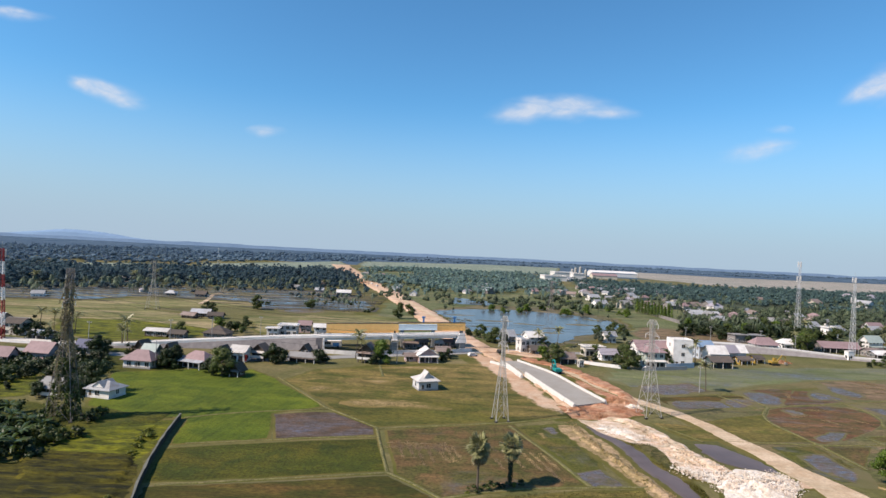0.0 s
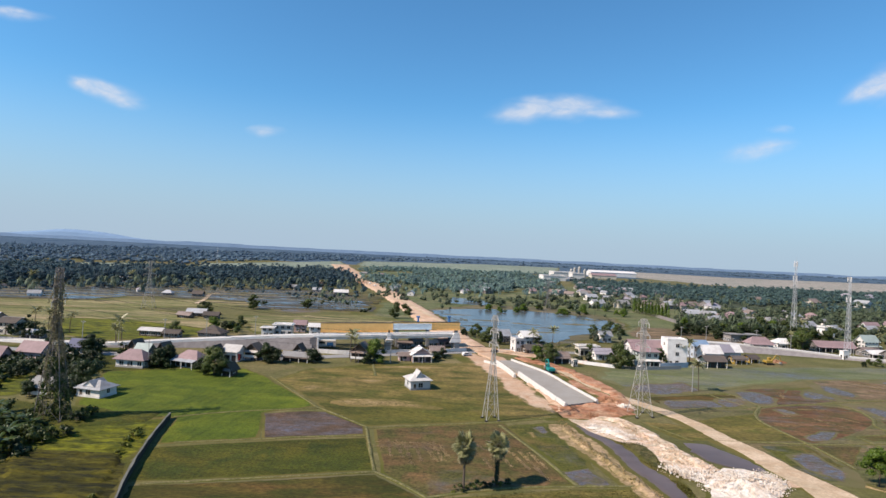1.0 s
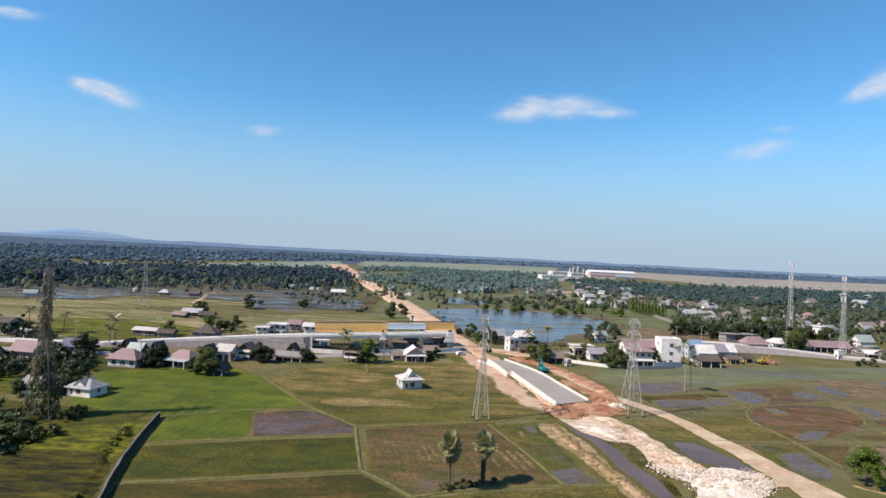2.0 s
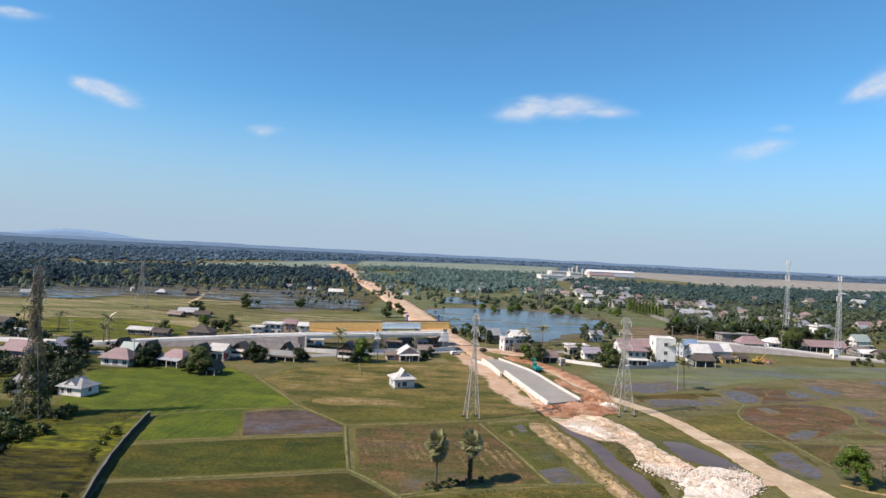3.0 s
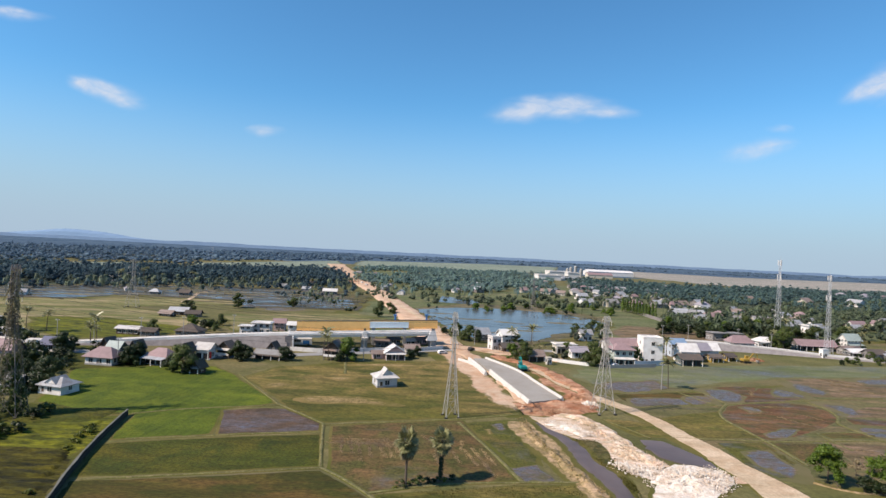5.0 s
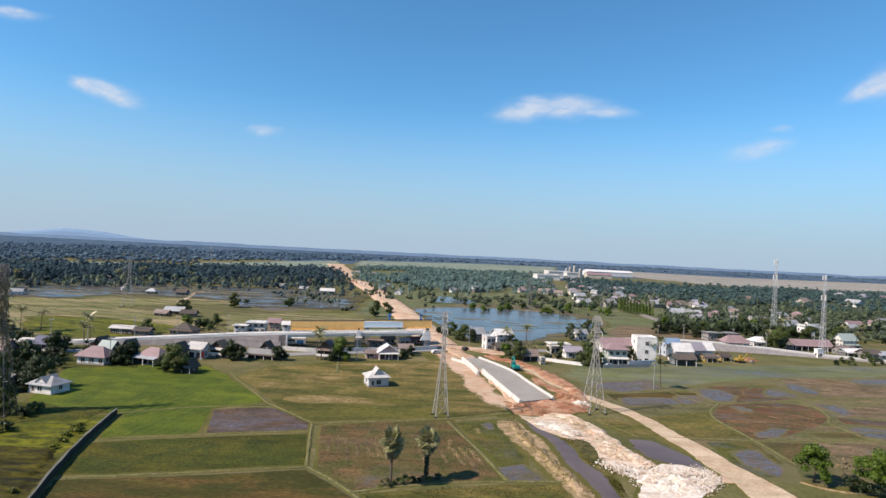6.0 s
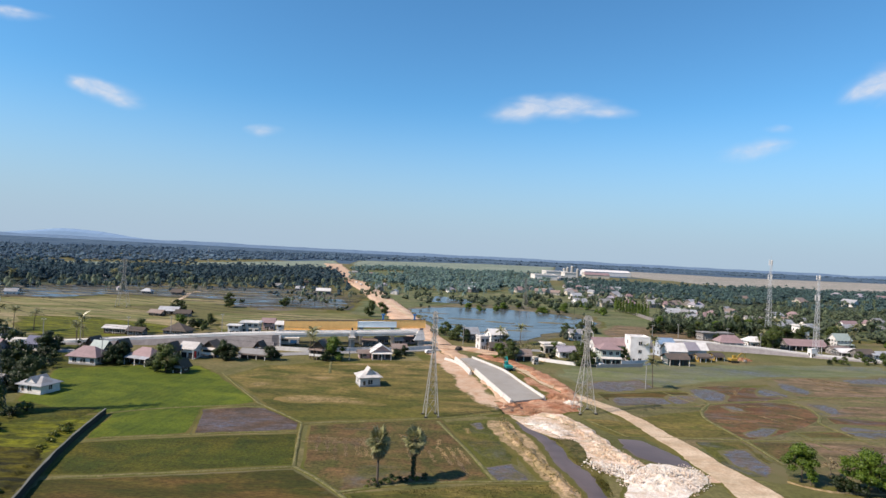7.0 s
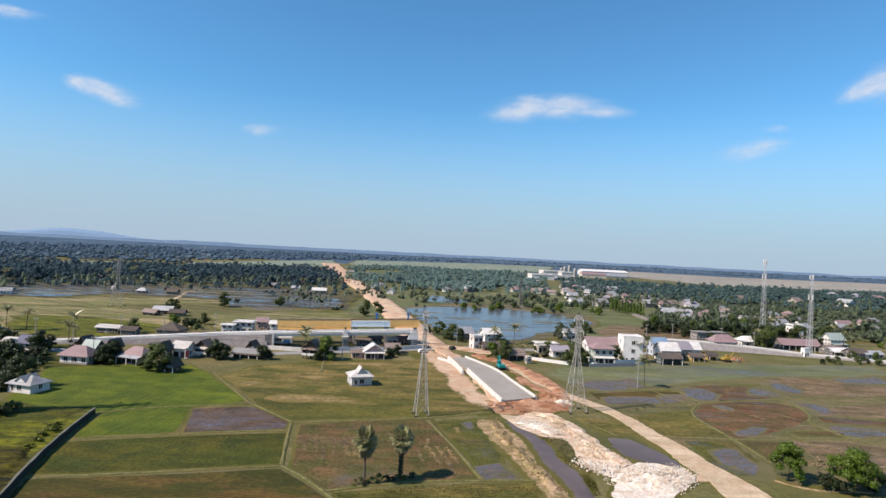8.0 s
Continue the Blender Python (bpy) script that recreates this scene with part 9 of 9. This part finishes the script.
woods("village_greenery", [(-59.8, 502.1), (18.4, 466.9), (77.2, 432.2), (87.9, 503.2), (20.7, 625.9), (-70.7, 670.8)], 12, 6.0, 3.0, 1.2, 16, LEAF_VILLAGE, "bushes and trees round the ponds", 11, 0.3)
woods("village_greenery", [(-143.3, 217.9), (-116.5, 202.6), (-112.4, 209.0), (-83.9, 200.9), (-86.5, 210.6), (-130.5, 228.2), (-159.6, 240.7)], 7, 4.0, 2.0, 0.8, 20, LEAF_DARK, "garden bushes between the roadside houses", 13, 0.45)

woods("garden_scrub", [(-158.8, 194.9), (-139.1, 211.1), (-121.0, 205.0), (-116.0, 190.6), (-126.2, 181.2), (-141.7, 174.3)], 4.5, 3.4, 2.2, 0.7, 22, LEAF_DARK, "dark low scrub round the gardens", 14, 0.8)
woods("garden_scrub", [(-156.4, 228.6), (-147.7, 234.2), (-131.5, 228.1), (-113.4, 198.9), (-126.1, 189.0)], 6.5, 6.0, 2.6, 0.8, 24, LEAF_DARK, "dark garden trees beside the pylon", 15, 0.7)
woods("garden_scrub", [(-198.2, 248.5), (-180.9, 258.4), (-153.7, 247.3), (-151.1, 235.9), (-182.3, 228.8)], 8, 5.0, 2.6, 0.9, 20, LEAF_DARK, "dark bushes behind the pink house", 16, 0.6)
woods("garden_scrub", [(-123.6, 156.1), (-146.2, 184.1), (-142.9, 194.2), (-139.2, 200.2), (-140.4, 213.0), (-134.3, 210.1), (-128.5, 188.4), (-123.8, 170.8)], 3.2, 3.8, 2.0, 0.55, 26, LEAF_DARK, "dark hedge along the garden lane", 21, 0.9)
woods("garden_scrub", [(-124.4, 204.1), (-121.9, 213.6), (-110.7, 197.6), (-105.0, 182.9), (-107.2, 179.2), (-114.7, 187.4)], 3.4, 3.6, 2.0, 0.55, 26, LEAF_DARK, "dark thicket behind the white house", 22, 0.6)
woods("garden_scrub", [(-99.1, 207.2), (-93.7, 208.6), (-85.3, 195.8), (-91.3, 194.3)], 4, 3.6, 1.8, 0.6, 22, LEAF_DARK, "dark bushes between the houses", 17, 0.8)
woods("garden_scrub", [(214.5, 339.8), (241.4, 328.5), (251.4, 300.7), (236.7, 282.3), (215.2, 291.1), (199.8, 312.7)], 6, 3.6, 2.2, 0.8, 20, LEAF_DARK, "dark bushes beside the road ramp", 18, 0.2)
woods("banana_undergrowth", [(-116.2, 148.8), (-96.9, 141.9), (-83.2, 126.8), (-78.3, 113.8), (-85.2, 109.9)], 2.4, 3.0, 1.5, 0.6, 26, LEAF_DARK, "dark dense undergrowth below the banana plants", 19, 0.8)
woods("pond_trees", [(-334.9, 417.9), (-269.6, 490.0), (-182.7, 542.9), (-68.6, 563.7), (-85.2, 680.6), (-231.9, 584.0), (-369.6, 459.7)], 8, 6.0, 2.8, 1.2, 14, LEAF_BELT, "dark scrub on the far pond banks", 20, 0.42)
woods("garden_scrub", [(157.4, 374.7), (195.8, 378.0), (232.9, 380.6), (272.7, 447.2), (228.9, 443.5), (180.3, 430.8)], 5.0, 6.5, 2.8, 0.9, 24, LEAF_VILLAGE, "thick row of garden trees behind the village road", 41, 1.0)
woods("garden_scrub", [(63.2, 263.9), (87.7, 267.8), (131.0, 289.0), (145.1, 321.2), (99.8, 307.1), (68.3, 286.9)], 5.0, 3.2, 1.9, 0.7, 20, LEAF_DARK, "dark bushes between the shops", 42, 0.45)
woods("garden_scrub", [(-176.0, 235.5), (-166.6, 241.7), (-157.0, 238.7), (-171.6, 260.3), (-190.8, 268.4), (-196.6, 262.3)], 5.5, 5.5, 2.4, 0.8, 22, LEAF_DARK, "dark trees before the grey-roofed houses", 43, 0.6)
woods("garden_scrub", [(81.8, 308.8), (100.6, 311.0), (106.3, 329.0), (100.3, 335.7), (86.7, 331.0)], 6.0, 6.5, 2.6, 0.9, 24, LEAF_VILLAGE, "garden trees behind the village street", 44, 0.8)
woods("garden_scrub", [(61.5, 246.8), (75.7, 245.6), (83.0, 269.0), (76.0, 272.9), (64.8, 263.8)], 4.5, 2.6, 1.8, 0.7, 20, LEAF_DARK, "dark bushes round the low houses", 45, 0.5)
woods("garden_scrub", [(-169.3, 237.4), (-163.4, 236.3), (-159.2, 240.8), (-171.0, 256.8), (-183.5, 263.4), (-183.5, 255.9)], 4.5, 7.0, 2.6, 0.8, 24, LEAF_DARK, "dark trees beside the low pale-roofed house", 46, 0.7)
woods("garden_scrub", [(-99.4, 274.0), (-91.4, 280.7), (-95.7, 291.3), (-103.3, 297.0), (-104.6, 287.9)], 4.0, 5.0, 2.4, 0.8, 22, LEAF, "green bushes behind the raised road", 47, 0.8)
woods("reed_bed", [(-6, 415), (48, 400), (132, 440), (131, 413), (97, 331), (62, 276), (36, 291), (6, 330)], 3.4, 0.5, 1.6, 0.7, 8, LEAF_REED, "olive reeds and mud banks standing in the pond", 31, 1.0, 2, 0.25, -0.12)
woods("reed_bed", [(-324.7, 370.5), (-242.8, 389.9), (-217.5, 436.6), (-142.6, 430.9), (-123.8, 389.0), (-42.3, 406.7), (-46.8, 476.2), (-94.6, 585.1), (-233.9, 562.5), (-381.9, 433.5)], 4.2, 0.8, 2.4, 0.9, 8, LEAF_REED, "olive weeds on the banks of the fish ponds", 32, 0.22, 2, 0.3, -0.22)
woods("pond_trees", [(-6, 445), (48, 462), (140, 462), (138, 445), (60, 448)], 9, 4.2, 2.2, 0.8, 22, LEAF_VILLAGE, "bushes along the pond's far shore", 33, 0.4)

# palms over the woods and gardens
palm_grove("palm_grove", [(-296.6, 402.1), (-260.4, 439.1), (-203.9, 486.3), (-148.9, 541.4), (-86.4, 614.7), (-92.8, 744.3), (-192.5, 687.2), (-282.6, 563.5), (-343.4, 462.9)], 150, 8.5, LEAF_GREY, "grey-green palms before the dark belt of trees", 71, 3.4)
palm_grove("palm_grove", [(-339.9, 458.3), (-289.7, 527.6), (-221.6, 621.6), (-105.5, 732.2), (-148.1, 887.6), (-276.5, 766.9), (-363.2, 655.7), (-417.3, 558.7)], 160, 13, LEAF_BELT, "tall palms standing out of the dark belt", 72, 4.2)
palm_grove("palm_grove", [(106.6, 444.2), (167.9, 472.0), (229.3, 475.0), (310.1, 493.5), (385.4, 485.8), (603.5, 770.6), (431.7, 757.1), (262.4, 697.9), (136.4, 585.7)], 130, 9.5, LEAF_VILLAGE, "coconut palms between the village houses", 73, 3.4)
palm_grove("palm_grove", [(153.9, 363.9), (193.9, 358.5), (234.3, 367.4), (266.7, 421.2), (224.8, 436.8), (180.3, 432.3)], 40, 9.0, LEAF_VILLAGE, "palms over the row of garden trees", 74, 3.4)
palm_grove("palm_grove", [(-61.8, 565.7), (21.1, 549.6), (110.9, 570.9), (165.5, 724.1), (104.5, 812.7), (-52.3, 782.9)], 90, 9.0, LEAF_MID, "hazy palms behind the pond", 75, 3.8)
palm_grove("palm_grove", [(-89.2, 409.1), (-48.1, 430.5), (-56.7, 569.2), (-92.8, 583.3), (-115.5, 495.0)], 24, 6.5, LEAF_GREY, "small palms on the fish pond banks", 76, 2.8)
